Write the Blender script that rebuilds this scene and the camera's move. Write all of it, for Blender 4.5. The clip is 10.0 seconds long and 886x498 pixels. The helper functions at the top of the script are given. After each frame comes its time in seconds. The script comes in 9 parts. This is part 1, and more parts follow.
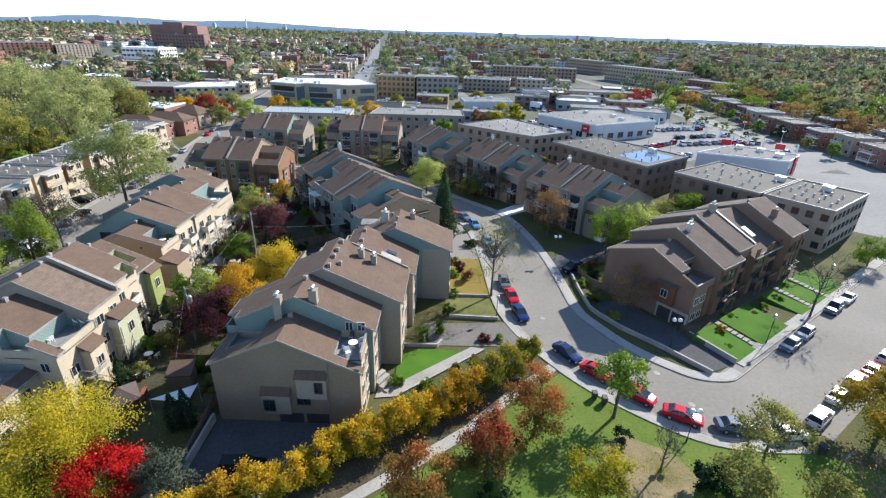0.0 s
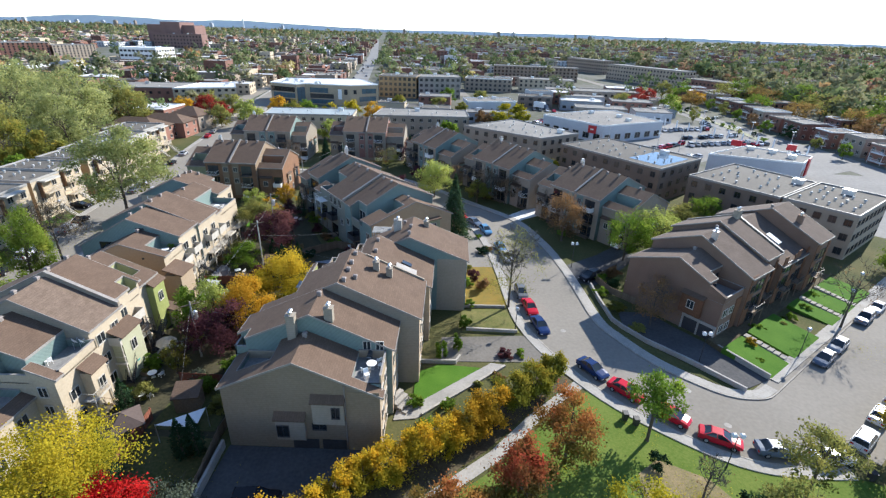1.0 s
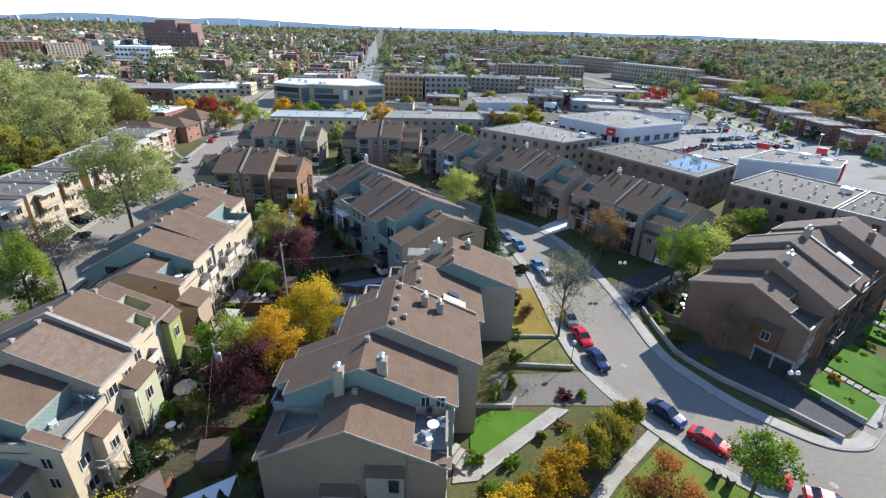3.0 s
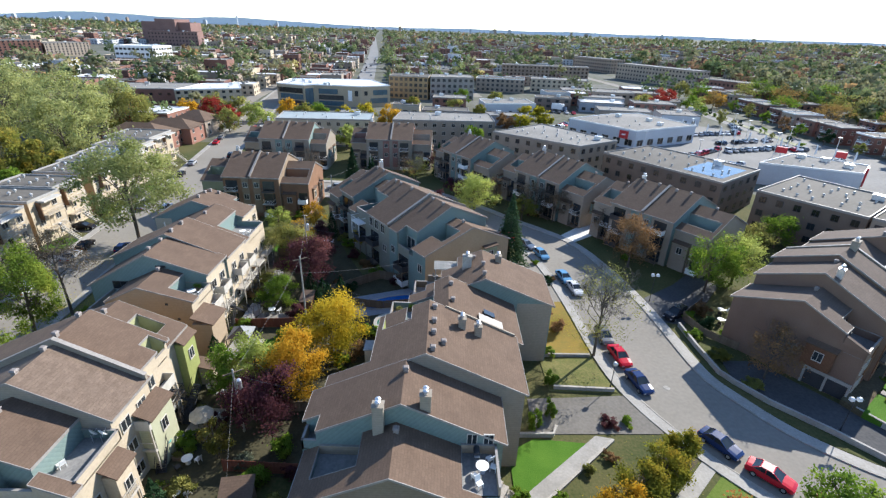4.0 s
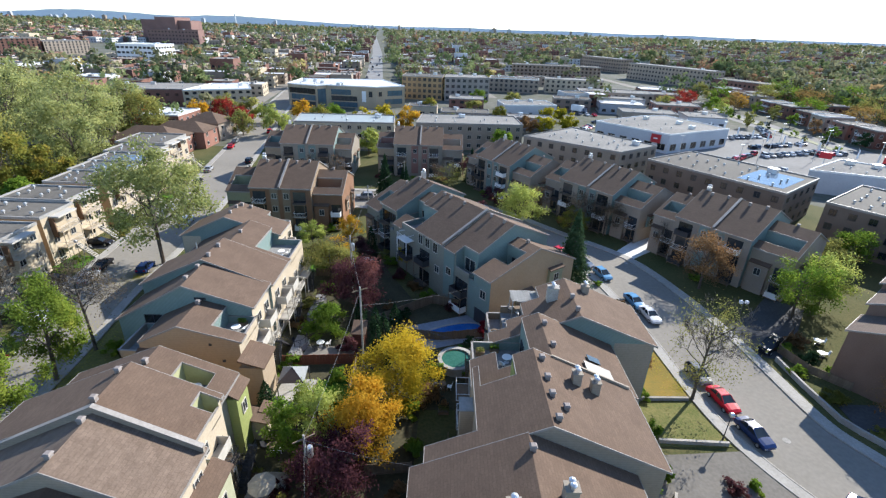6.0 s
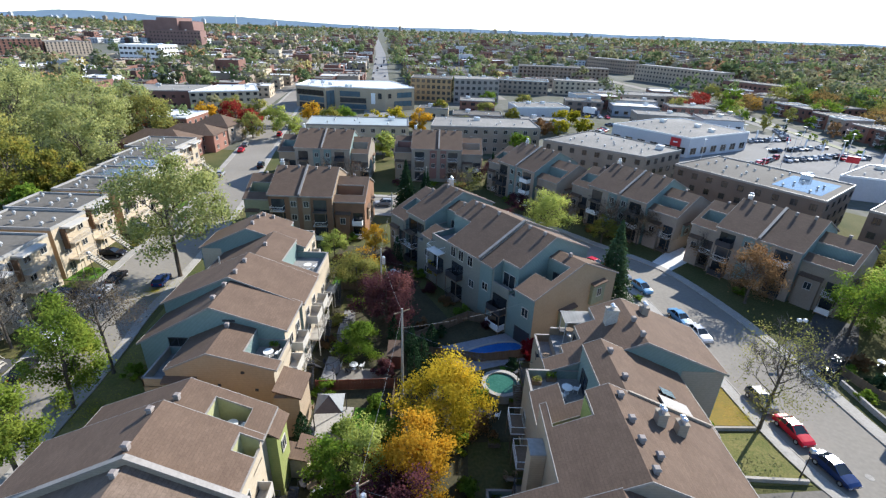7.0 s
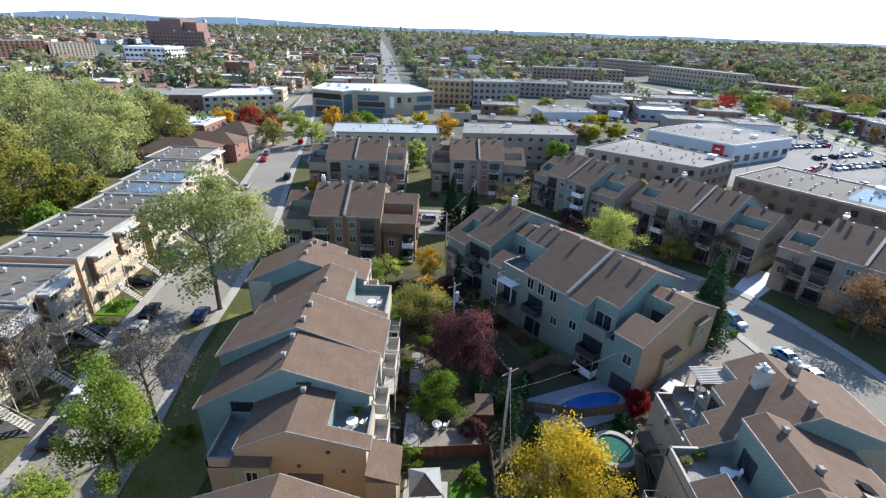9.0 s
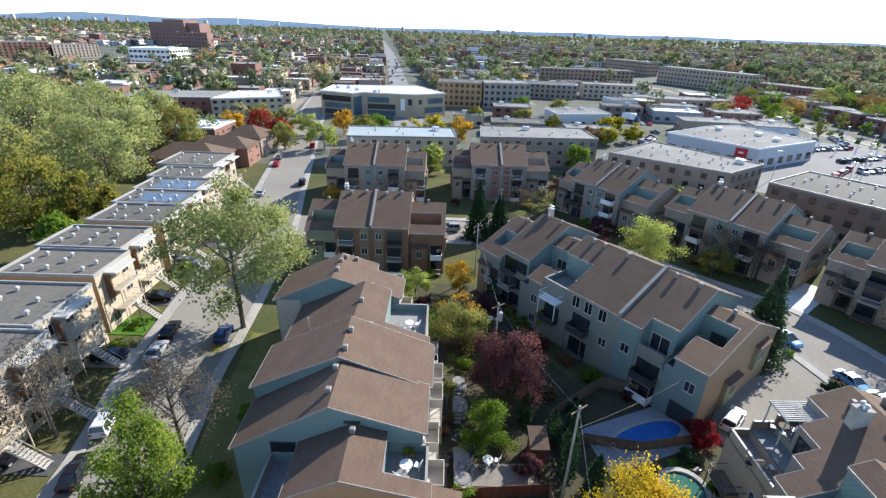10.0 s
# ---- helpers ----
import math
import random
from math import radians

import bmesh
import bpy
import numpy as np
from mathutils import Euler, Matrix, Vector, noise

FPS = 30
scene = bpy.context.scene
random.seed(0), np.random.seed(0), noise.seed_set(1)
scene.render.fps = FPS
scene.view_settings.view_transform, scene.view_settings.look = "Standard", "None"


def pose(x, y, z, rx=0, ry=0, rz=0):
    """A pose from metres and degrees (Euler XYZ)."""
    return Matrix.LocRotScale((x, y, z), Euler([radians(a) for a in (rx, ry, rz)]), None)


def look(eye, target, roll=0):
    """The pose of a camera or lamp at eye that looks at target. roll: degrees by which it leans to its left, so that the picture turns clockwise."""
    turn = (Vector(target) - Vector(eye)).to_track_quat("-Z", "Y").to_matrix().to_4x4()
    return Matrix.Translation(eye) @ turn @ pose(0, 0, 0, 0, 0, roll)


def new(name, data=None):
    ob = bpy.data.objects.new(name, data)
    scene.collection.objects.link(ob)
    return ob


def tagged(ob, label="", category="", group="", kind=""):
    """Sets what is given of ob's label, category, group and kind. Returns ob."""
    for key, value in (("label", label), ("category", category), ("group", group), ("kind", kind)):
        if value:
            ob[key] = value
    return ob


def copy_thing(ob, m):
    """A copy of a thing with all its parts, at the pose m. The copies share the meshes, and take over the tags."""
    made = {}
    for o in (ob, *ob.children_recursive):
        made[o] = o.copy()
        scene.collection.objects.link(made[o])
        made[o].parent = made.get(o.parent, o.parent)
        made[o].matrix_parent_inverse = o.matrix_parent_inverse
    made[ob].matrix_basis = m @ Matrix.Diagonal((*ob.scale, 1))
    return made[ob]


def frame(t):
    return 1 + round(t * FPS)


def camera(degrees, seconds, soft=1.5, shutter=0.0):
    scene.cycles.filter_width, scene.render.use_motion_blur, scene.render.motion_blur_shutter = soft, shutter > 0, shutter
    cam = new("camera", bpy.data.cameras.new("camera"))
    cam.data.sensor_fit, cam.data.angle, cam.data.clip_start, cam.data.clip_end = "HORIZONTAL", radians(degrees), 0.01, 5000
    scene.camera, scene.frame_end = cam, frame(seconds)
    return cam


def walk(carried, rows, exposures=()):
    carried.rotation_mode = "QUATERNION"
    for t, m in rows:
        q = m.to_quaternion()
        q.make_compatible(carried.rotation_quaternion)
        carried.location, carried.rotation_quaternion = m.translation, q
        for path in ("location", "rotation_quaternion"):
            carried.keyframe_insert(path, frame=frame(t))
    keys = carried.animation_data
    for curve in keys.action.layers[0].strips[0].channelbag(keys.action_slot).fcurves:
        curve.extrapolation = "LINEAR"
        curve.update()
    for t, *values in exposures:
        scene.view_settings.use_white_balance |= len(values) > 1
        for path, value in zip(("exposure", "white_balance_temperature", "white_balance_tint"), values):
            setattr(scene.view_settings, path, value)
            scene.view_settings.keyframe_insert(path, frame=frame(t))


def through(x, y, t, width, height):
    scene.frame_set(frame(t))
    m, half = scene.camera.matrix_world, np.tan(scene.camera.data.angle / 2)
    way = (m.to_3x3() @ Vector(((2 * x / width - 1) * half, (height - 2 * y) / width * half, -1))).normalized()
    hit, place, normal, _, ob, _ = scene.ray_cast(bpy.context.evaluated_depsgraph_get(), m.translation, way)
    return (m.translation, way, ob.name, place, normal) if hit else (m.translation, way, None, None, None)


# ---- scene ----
cam = camera(85.9, 10.0, soft=1.3)
PATH = [
    (0, (1.672, -0.153, 40.987), (1.649, 1.663, 40.15), 1.9),
    (0.5, (0.36, 1.631, 40.985), (0.34, 3.447, 40.147), 1.8),
    (1, (-1.132, 3.41, 40.989), (-1.148, 5.225, 40.15), 1.8),
    (1.5, (-2.764, 5.352, 41.108), (-2.776, 7.166, 40.267), 1.8),
    (2, (-4.475, 7.392, 41.22), (-4.483, 9.205, 40.376), 1.8),
    (2.5, (-6.237, 9.438, 41.285), (-6.242, 11.25, 40.438), 1.7),
    (4, (-12.464, 15.964, 41.15), (-12.459, 17.776, 40.303), 1.9),
    (4.5, (-14.792, 18.177, 40.975), (-14.786, 19.99, 40.131), 2.0),
    (5, (-17.214, 20.311, 40.903), (-17.204, 22.123, 40.056), 2.0),
    (5.5, (-19.798, 22.493, 40.85), (-19.785, 24.303, 39.999), 2.0),
    (7, (-27.912, 29.447, 40.439), (-27.897, 31.259, 39.592), 2.1),
    (7.5, (-30.722, 31.777, 40.441), (-30.707, 33.59, 39.594), 2.1),
    (8, (-33.514, 34.226, 40.477), (-33.498, 36.04, 39.634), 2.1),
    (8.5, (-36.156, 36.559, 40.576), (-36.14, 38.372, 39.732), 2.1),
    (9, (-38.736, 38.895, 40.586), (-38.721, 40.707, 39.74), 2.0),
    (9.5, (-41.37, 41.197, 40.552), (-41.356, 43.011, 39.708), 2.0),
    (10, (-43.908, 43.44, 40.585), (-43.897, 45.253, 39.74), 1.9),
]
walk(cam, [(t, look(eye, target, roll)) for t, eye, target, roll in PATH], ((0, 1.0), (5.5, 1.01), (8.5, 1.05), (10, 1.1)))

# ---- light ----
SUN_AZ, SUN_EL = 46.0, 31.5          # degrees clockwise from +y, and up
world = bpy.data.worlds.new("sky")
scene.world = world
world.use_nodes = True
sky = world.node_tree.nodes.new("ShaderNodeTexSky")
sky.sky_type, sky.sun_disc = "NISHITA", False
sky.sun_elevation, sky.sun_rotation = radians(SUN_EL), radians(SUN_AZ)
sky.air_density, sky.dust_density, sky.ozone_density = 0.8, 0.0, 3.0
world.node_tree.links.new(sky.outputs[0], world.node_tree.nodes["Background"].inputs[0])
world.node_tree.nodes["Background"].inputs[1].default_value = 0.15
sun = new("sun", bpy.data.lights.new("sun", "SUN"))
sun.data.energy, sun.data.angle, sun.data.color = 4.8, radians(0.53), (1.0, 0.972, 0.915)
a_, e_ = radians(SUN_AZ), radians(SUN_EL)
sun.matrix_world = look((200 * math.sin(a_) * math.cos(e_), 200 * math.cos(a_) * math.cos(e_), 200 * math.sin(e_)), (0, 0, 0))
scene.view_settings.exposure = 0.97

# ---- materials ----
def mat(name, a, b, big=0.25, fine=5.0, rough=0.85, bump=0.3, dist=0.02, metal=0.0, rand=0.0, pattern=None, spec=0.3, size=1.0):
    """Two colours mixed by coarse and fine noise, relief, and an optional laid pattern."""
    m = bpy.data.materials.new(name)
    m.use_nodes = True
    nt = m.node_tree
    N, link = nt.nodes, nt.links.new
    bs = N["Principled BSDF"]
    bs.inputs["Roughness"].default_value, bs.inputs["Metallic"].default_value = rough, metal
    bs.inputs["Specular IOR Level"].default_value = spec
    tc = N.new("ShaderNodeTexCoord")
    n1, n2 = N.new("ShaderNodeTexNoise"), N.new("ShaderNodeTexNoise")
    for n, s in ((n1, big), (n2, fine)):
        n.inputs["Scale"].default_value, n.inputs["Detail"].default_value = s, 4.0
        link(tc.outputs["Object"], n.inputs["Vector"])
    add = N.new("ShaderNodeMath")
    add.operation = "ADD"
    link(n1.outputs["Fac"], add.inputs[0])
    link(n2.outputs["Fac"], add.inputs[1])
    rng = N.new("ShaderNodeMapRange")
    rng.inputs["From Min"].default_value, rng.inputs["From Max"].default_value = 0.7, 1.3
    link(add.outputs[0], rng.inputs["Value"])
    mix = N.new("ShaderNodeMix")
    mix.data_type = "RGBA"
    mix.inputs["A"].default_value, mix.inputs["B"].default_value = (*a, 1), (*b, 1)
    link(rng.outputs[0], mix.inputs["Factor"])
    colour, height = mix.outputs["Result"], n2.outputs["Fac"]

    def times(c, value):
        k = N.new("ShaderNodeMix")
        k.data_type, k.blend_type = "RGBA", "MULTIPLY"
        k.inputs["Factor"].default_value = 1.0
        link(c, k.inputs["A"])
        link(value, k.inputs["B"])
        return k.outputs["Result"]

    if pattern == "shingle":
        br = N.new("ShaderNodeTexBrick")
        br.inputs["Scale"].default_value = 1.0
        br.inputs["Brick Width"].default_value, br.inputs["Row Height"].default_value = 0.55 * size, 0.24 * size
        br.inputs["Mortar Size"].default_value, br.inputs["Bias"].default_value = 0.018, 0.0
        br.inputs["Color1"].default_value, br.inputs["Color2"].default_value = (1, 1, 1, 1), (0.86, 0.86, 0.86, 1)
        br.inputs["Mortar"].default_value = (0.78, 0.78, 0.78, 1)
        link(tc.outputs["Object"], br.inputs["Vector"])
        colour = times(colour, br.outputs["Color"])
    if pattern in ("siding", "boards"):
        wv = N.new("ShaderNodeTexWave")
        wv.wave_profile = "SAW"
        wv.bands_direction = "Z" if pattern == "siding" else "DIAGONAL"
        wv.inputs["Scale"].default_value = 0.314 / (0.25 * size)
        link(tc.outputs["Object"], wv.inputs["Vector"])
        r2 = N.new("ShaderNodeMapRange")
        r2.inputs["To Min"].default_value, r2.inputs["To Max"].default_value = 0.86, 1.0
        link(wv.outputs["Fac"], r2.inputs["Value"])
        colour, height = times(colour, r2.outputs[0]), wv.outputs["Fac"]
    if rand:
        oi = N.new("ShaderNodeObjectInfo")
        r3 = N.new("ShaderNodeMapRange")
        r3.inputs["To Min"].default_value, r3.inputs["To Max"].default_value = 1 - rand, 1 + rand
        link(oi.outputs["Random"], r3.inputs["Value"])
        colour = times(colour, r3.outputs[0])
    link(colour, bs.inputs["Base Color"])
    if bump:
        bp = N.new("ShaderNodeBump")
        bp.inputs["Strength"].default_value, bp.inputs["Distance"].default_value = bump, dist
        link(height, bp.inputs["Height"])
        link(bp.outputs[0], bs.inputs["Normal"])
    return m


def leaf(name, *colours, through=0.48, own=0.16, broad=0.35, rise=None):
    """Leaves: each takes a colour of its own between those given, those higher up the later ones; light passes through them."""
    m = bpy.data.materials.new(name)
    m.use_nodes = True
    nt = m.node_tree
    N, link = nt.nodes, nt.links.new
    N.remove(N["Principled BSDF"])
    ge = N.new("ShaderNodeNewGeometry")
    tc, ns = N.new("ShaderNodeTexCoord"), N.new("ShaderNodeTexNoise")
    ns.inputs["Scale"].default_value = broad
    link(tc.outputs["Object"], ns.inputs["Vector"])
    ad = N.new("ShaderNodeMath")
    ad.operation = "MULTIPLY_ADD"
    ad.inputs[1].default_value = own
    link(ge.outputs["Random Per Island"], ad.inputs[0])
    r1 = N.new("ShaderNodeMapRange")
    r1.inputs["From Min"].default_value, r1.inputs["From Max"].default_value = 0.3, 0.7
    r1.inputs["To Max"].default_value = 1 - own
    link(ns.outputs["Fac"], r1.inputs["Value"])
    link(r1.outputs[0], ad.inputs[2])
    ramp = N.new("ShaderNodeValToRGB")
    el = ramp.color_ramp.elements
    for i, c in enumerate(colours):
        p = i / max(1, len(colours) - 1)
        e = el[i] if i < 2 and len(colours) > 1 else el.new(p)
        e.position, e.color = p, (*c, 1)
    last = ad.outputs[0]
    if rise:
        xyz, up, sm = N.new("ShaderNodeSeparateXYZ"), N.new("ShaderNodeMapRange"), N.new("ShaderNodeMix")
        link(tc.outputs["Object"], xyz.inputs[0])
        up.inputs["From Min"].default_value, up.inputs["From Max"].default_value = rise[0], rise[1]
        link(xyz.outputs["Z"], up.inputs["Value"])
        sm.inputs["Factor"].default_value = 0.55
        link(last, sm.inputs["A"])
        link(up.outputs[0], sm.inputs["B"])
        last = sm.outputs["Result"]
    link(last, ramp.inputs[0])
    d, t, mx = N.new("ShaderNodeBsdfDiffuse"), N.new("ShaderNodeBsdfTranslucent"), N.new("ShaderNodeMixShader")
    mx.inputs[0].default_value = through
    link(ramp.outputs[0], d.inputs["Color"])
    link(ramp.outputs[0], t.inputs["Color"])
    link(d.outputs[0], mx.inputs[1])
    link(t.outputs[0], mx.inputs[2])
    link(mx.outputs[0], N["Material Output"].inputs["Surface"])
    return m


GRASS = mat("grass", (0.05, 0.065, 0.022), (0.12, 0.105, 0.045), 0.12, 3.0, 0.95, 0.6, 0.06, spec=0.12)
LAWN = mat("lawn", (0.045, 0.118, 0.011), (0.08, 0.165, 0.02), 0.3, 8.0, 0.95, 0.5, 0.05, spec=0.12)
DRYLAWN = mat("dry_lawn", (0.16, 0.14, 0.04), (0.26, 0.17, 0.04), 0.5, 5.0, 0.95, 0.5, 0.05, spec=0.12)
SOIL = mat("soil", (0.06, 0.045, 0.03), (0.12, 0.1, 0.06), 0.4, 4.0, 0.95, 0.6, 0.05, spec=0.12)
TOWN = mat("town_ground", (0.075, 0.085, 0.05), (0.16, 0.155, 0.14), 0.03, 0.3, 0.95, 0.3, 0.05, spec=0.12)
ASPHALT = mat("asphalt", (0.2, 0.183, 0.157), (0.255, 0.234, 0.203), 0.08, 2.0, 0.9, 0.2, 0.01, spec=0.12)
DARKASPHALT = mat("dark_asphalt", (0.06, 0.06, 0.065), (0.1, 0.1, 0.1), 0.15, 3.0, 0.9, 0.2, 0.01, spec=0.12)
CONCRETE = mat("concrete", (0.265, 0.25, 0.225), (0.375, 0.355, 0.325), 0.4, 4.0, 0.9, 0.2, 0.01, rand=0.06, spec=0.12)
STONE = mat("stone", (0.25, 0.23, 0.2), (0.4, 0.37, 0.33), 0.8, 6.0, 0.9, 0.4, 0.02, rand=0.1, spec=0.1)
SHINGLE = mat("brown_shingle", (0.108, 0.071, 0.05), (0.148, 0.099, 0.07), 0.5, 7.0, 0.95, 0.4, 0.02, rand=0.06, pattern="shingle")
SHINGLE_TAN = mat("tan_shingle", (0.13, 0.092, 0.068), (0.19, 0.138, 0.104), 1.4, 7.0, 0.95, 0.5, 0.02, pattern="shingle", size=1.2)
TAN = mat("tan_siding", (0.36, 0.275, 0.19), (0.43, 0.335, 0.235), 0.2, 3.0, 0.75, 0.5, 0.02, rand=0.05, pattern="siding")
BEIGE = mat("beige_stucco", (0.4, 0.33, 0.24), (0.5, 0.42, 0.31), 0.25, 4.0, 0.9, 0.2, 0.01, rand=0.05)
TEAL = mat("teal_siding", (0.16, 0.222, 0.205), (0.2, 0.265, 0.245), 0.2, 3.0, 0.7, 0.4, 0.02, rand=0.06, pattern="boards")
GREYSIDE = mat("grey_siding", (0.27, 0.23, 0.18), (0.33, 0.285, 0.23), 0.2, 3.0, 0.8, 0.4, 0.02, rand=0.06, pattern="siding")
LIME = mat("lime_siding", (0.24, 0.27, 0.09), (0.3, 0.33, 0.12), 0.3, 3.0, 0.8, 0.4, 0.02, pattern="siding")
REDBRICK = mat("brown_brick", (0.16, 0.098, 0.07), (0.215, 0.138, 0.1), 0.3, 8.0, 0.9, 0.4, 0.01, rand=0.08)
GREYBRICK = mat("grey_brick", (0.245, 0.195, 0.15), (0.33, 0.27, 0.215), 0.3, 8.0, 0.9, 0.4, 0.01, rand=0.08)
ORANGEWOOD = mat("cedar_cladding", (0.2, 0.105, 0.06), (0.28, 0.15, 0.085), 0.5, 5.0, 0.8, 0.3, 0.01, pattern="boards")
WHITE = mat("white_paint", (0.74, 0.73, 0.7), (0.82, 0.81, 0.79), 0.4, 4.0, 0.5, 0.05, 0.005)
FLASHING = mat("flashing", (0.22, 0.2, 0.18), (0.31, 0.285, 0.26), 0.4, 4.0, 0.55, 0.05, 0.005)
METAL = mat("galvanised_metal", (0.55, 0.56, 0.58), (0.7, 0.71, 0.72), 0.6, 6.0, 0.4, 0.05, 0.005, metal=0.8)
DARKMETAL = mat("dark_metal", (0.03, 0.03, 0.035), (0.05, 0.05, 0.055), 0.6, 6.0, 0.5, 0.05, 0.005)
VENT = mat("pale_vent", (0.2, 0.17, 0.155), (0.27, 0.235, 0.215), 0.6, 6.0, 0.7, 0.1, 0.005)
GLASS = mat("window_glass", (0.012, 0.016, 0.02), (0.035, 0.04, 0.045), 0.3, 0.9, 0.12, 0.0, spec=0.6, rand=0.5)
CARGLASS = mat("car_glass", (0.012, 0.018, 0.024), (0.03, 0.04, 0.05), 0.3, 0.9, 0.03, 0.0, spec=0.35)
DECK = mat("terrace_deck", (0.17, 0.165, 0.16), (0.27, 0.26, 0.25), 0.5, 4.0, 0.9, 0.2, 0.01)
WOOD = mat("weathered_wood", (0.13, 0.095, 0.065), (0.22, 0.16, 0.11), 0.5, 5.0, 0.9, 0.3, 0.01, rand=0.12)
REDWOOD = mat("red_stained_wood", (0.16, 0.055, 0.035), (0.22, 0.08, 0.05), 0.5, 5.0, 0.9, 0.3, 0.01, rand=0.1)
GRAVEL = mat("gravel_roof", (0.16, 0.155, 0.145), (0.3, 0.285, 0.26), 0.06, 1.5, 0.95, 0.3, 0.02, rand=0.08, spec=0.1)
DARKROOF = mat("dark_membrane_roof", (0.1, 0.092, 0.08), (0.155, 0.143, 0.125), 0.08, 1.5, 0.85, 0.2, 0.02, rand=0.12, spec=0.1)
WHITEROOF = mat("white_membrane_roof", (0.48, 0.49, 0.5), (0.6, 0.61, 0.62), 0.05, 1.0, 0.7, 0.1, 0.02, rand=0.05)
WATERROOF = mat("wet_roof", (0.06, 0.085, 0.12), (0.11, 0.14, 0.18), 0.3, 2.0, 0.12, 0.0, spec=0.4)
BARK = mat("bark", (0.07, 0.055, 0.04), (0.13, 0.1, 0.08), 1.0, 8.0, 0.95, 0.6, 0.03)
TWIG = mat("twig", (0.065, 0.055, 0.045), (0.11, 0.095, 0.08), 1.0, 8.0, 0.95, 0.0)
RUBBER = mat("tyre_rubber", (0.015, 0.015, 0.015), (0.025, 0.025, 0.025), 2.0, 8.0, 0.9, 0.0)
POOL = mat("pool_liner", (0.02, 0.1, 0.34), (0.03, 0.15, 0.42), 0.6, 3.0, 0.05, 0.15, 0.03, spec=0.5)
CANVAS = mat("white_canvas", (0.68, 0.7, 0.72), (0.8, 0.8, 0.8), 0.6, 5.0, 0.8, 0.1, 0.01)
REDSIGN = mat("red_sign", (0.4, 0.022, 0.028), (0.48, 0.03, 0.036), 0.6, 5.0, 0.4, 0.0)
CURTAIN = mat("pale_curtain", (0.45, 0.42, 0.37), (0.55, 0.52, 0.46), 0.6, 5.0, 0.8, 0.1, 0.01)
GREENPOOL = mat("covered_pool", (0.02, 0.09, 0.06), (0.04, 0.13, 0.09), 0.8, 4.0, 0.1, 0.1, 0.02)

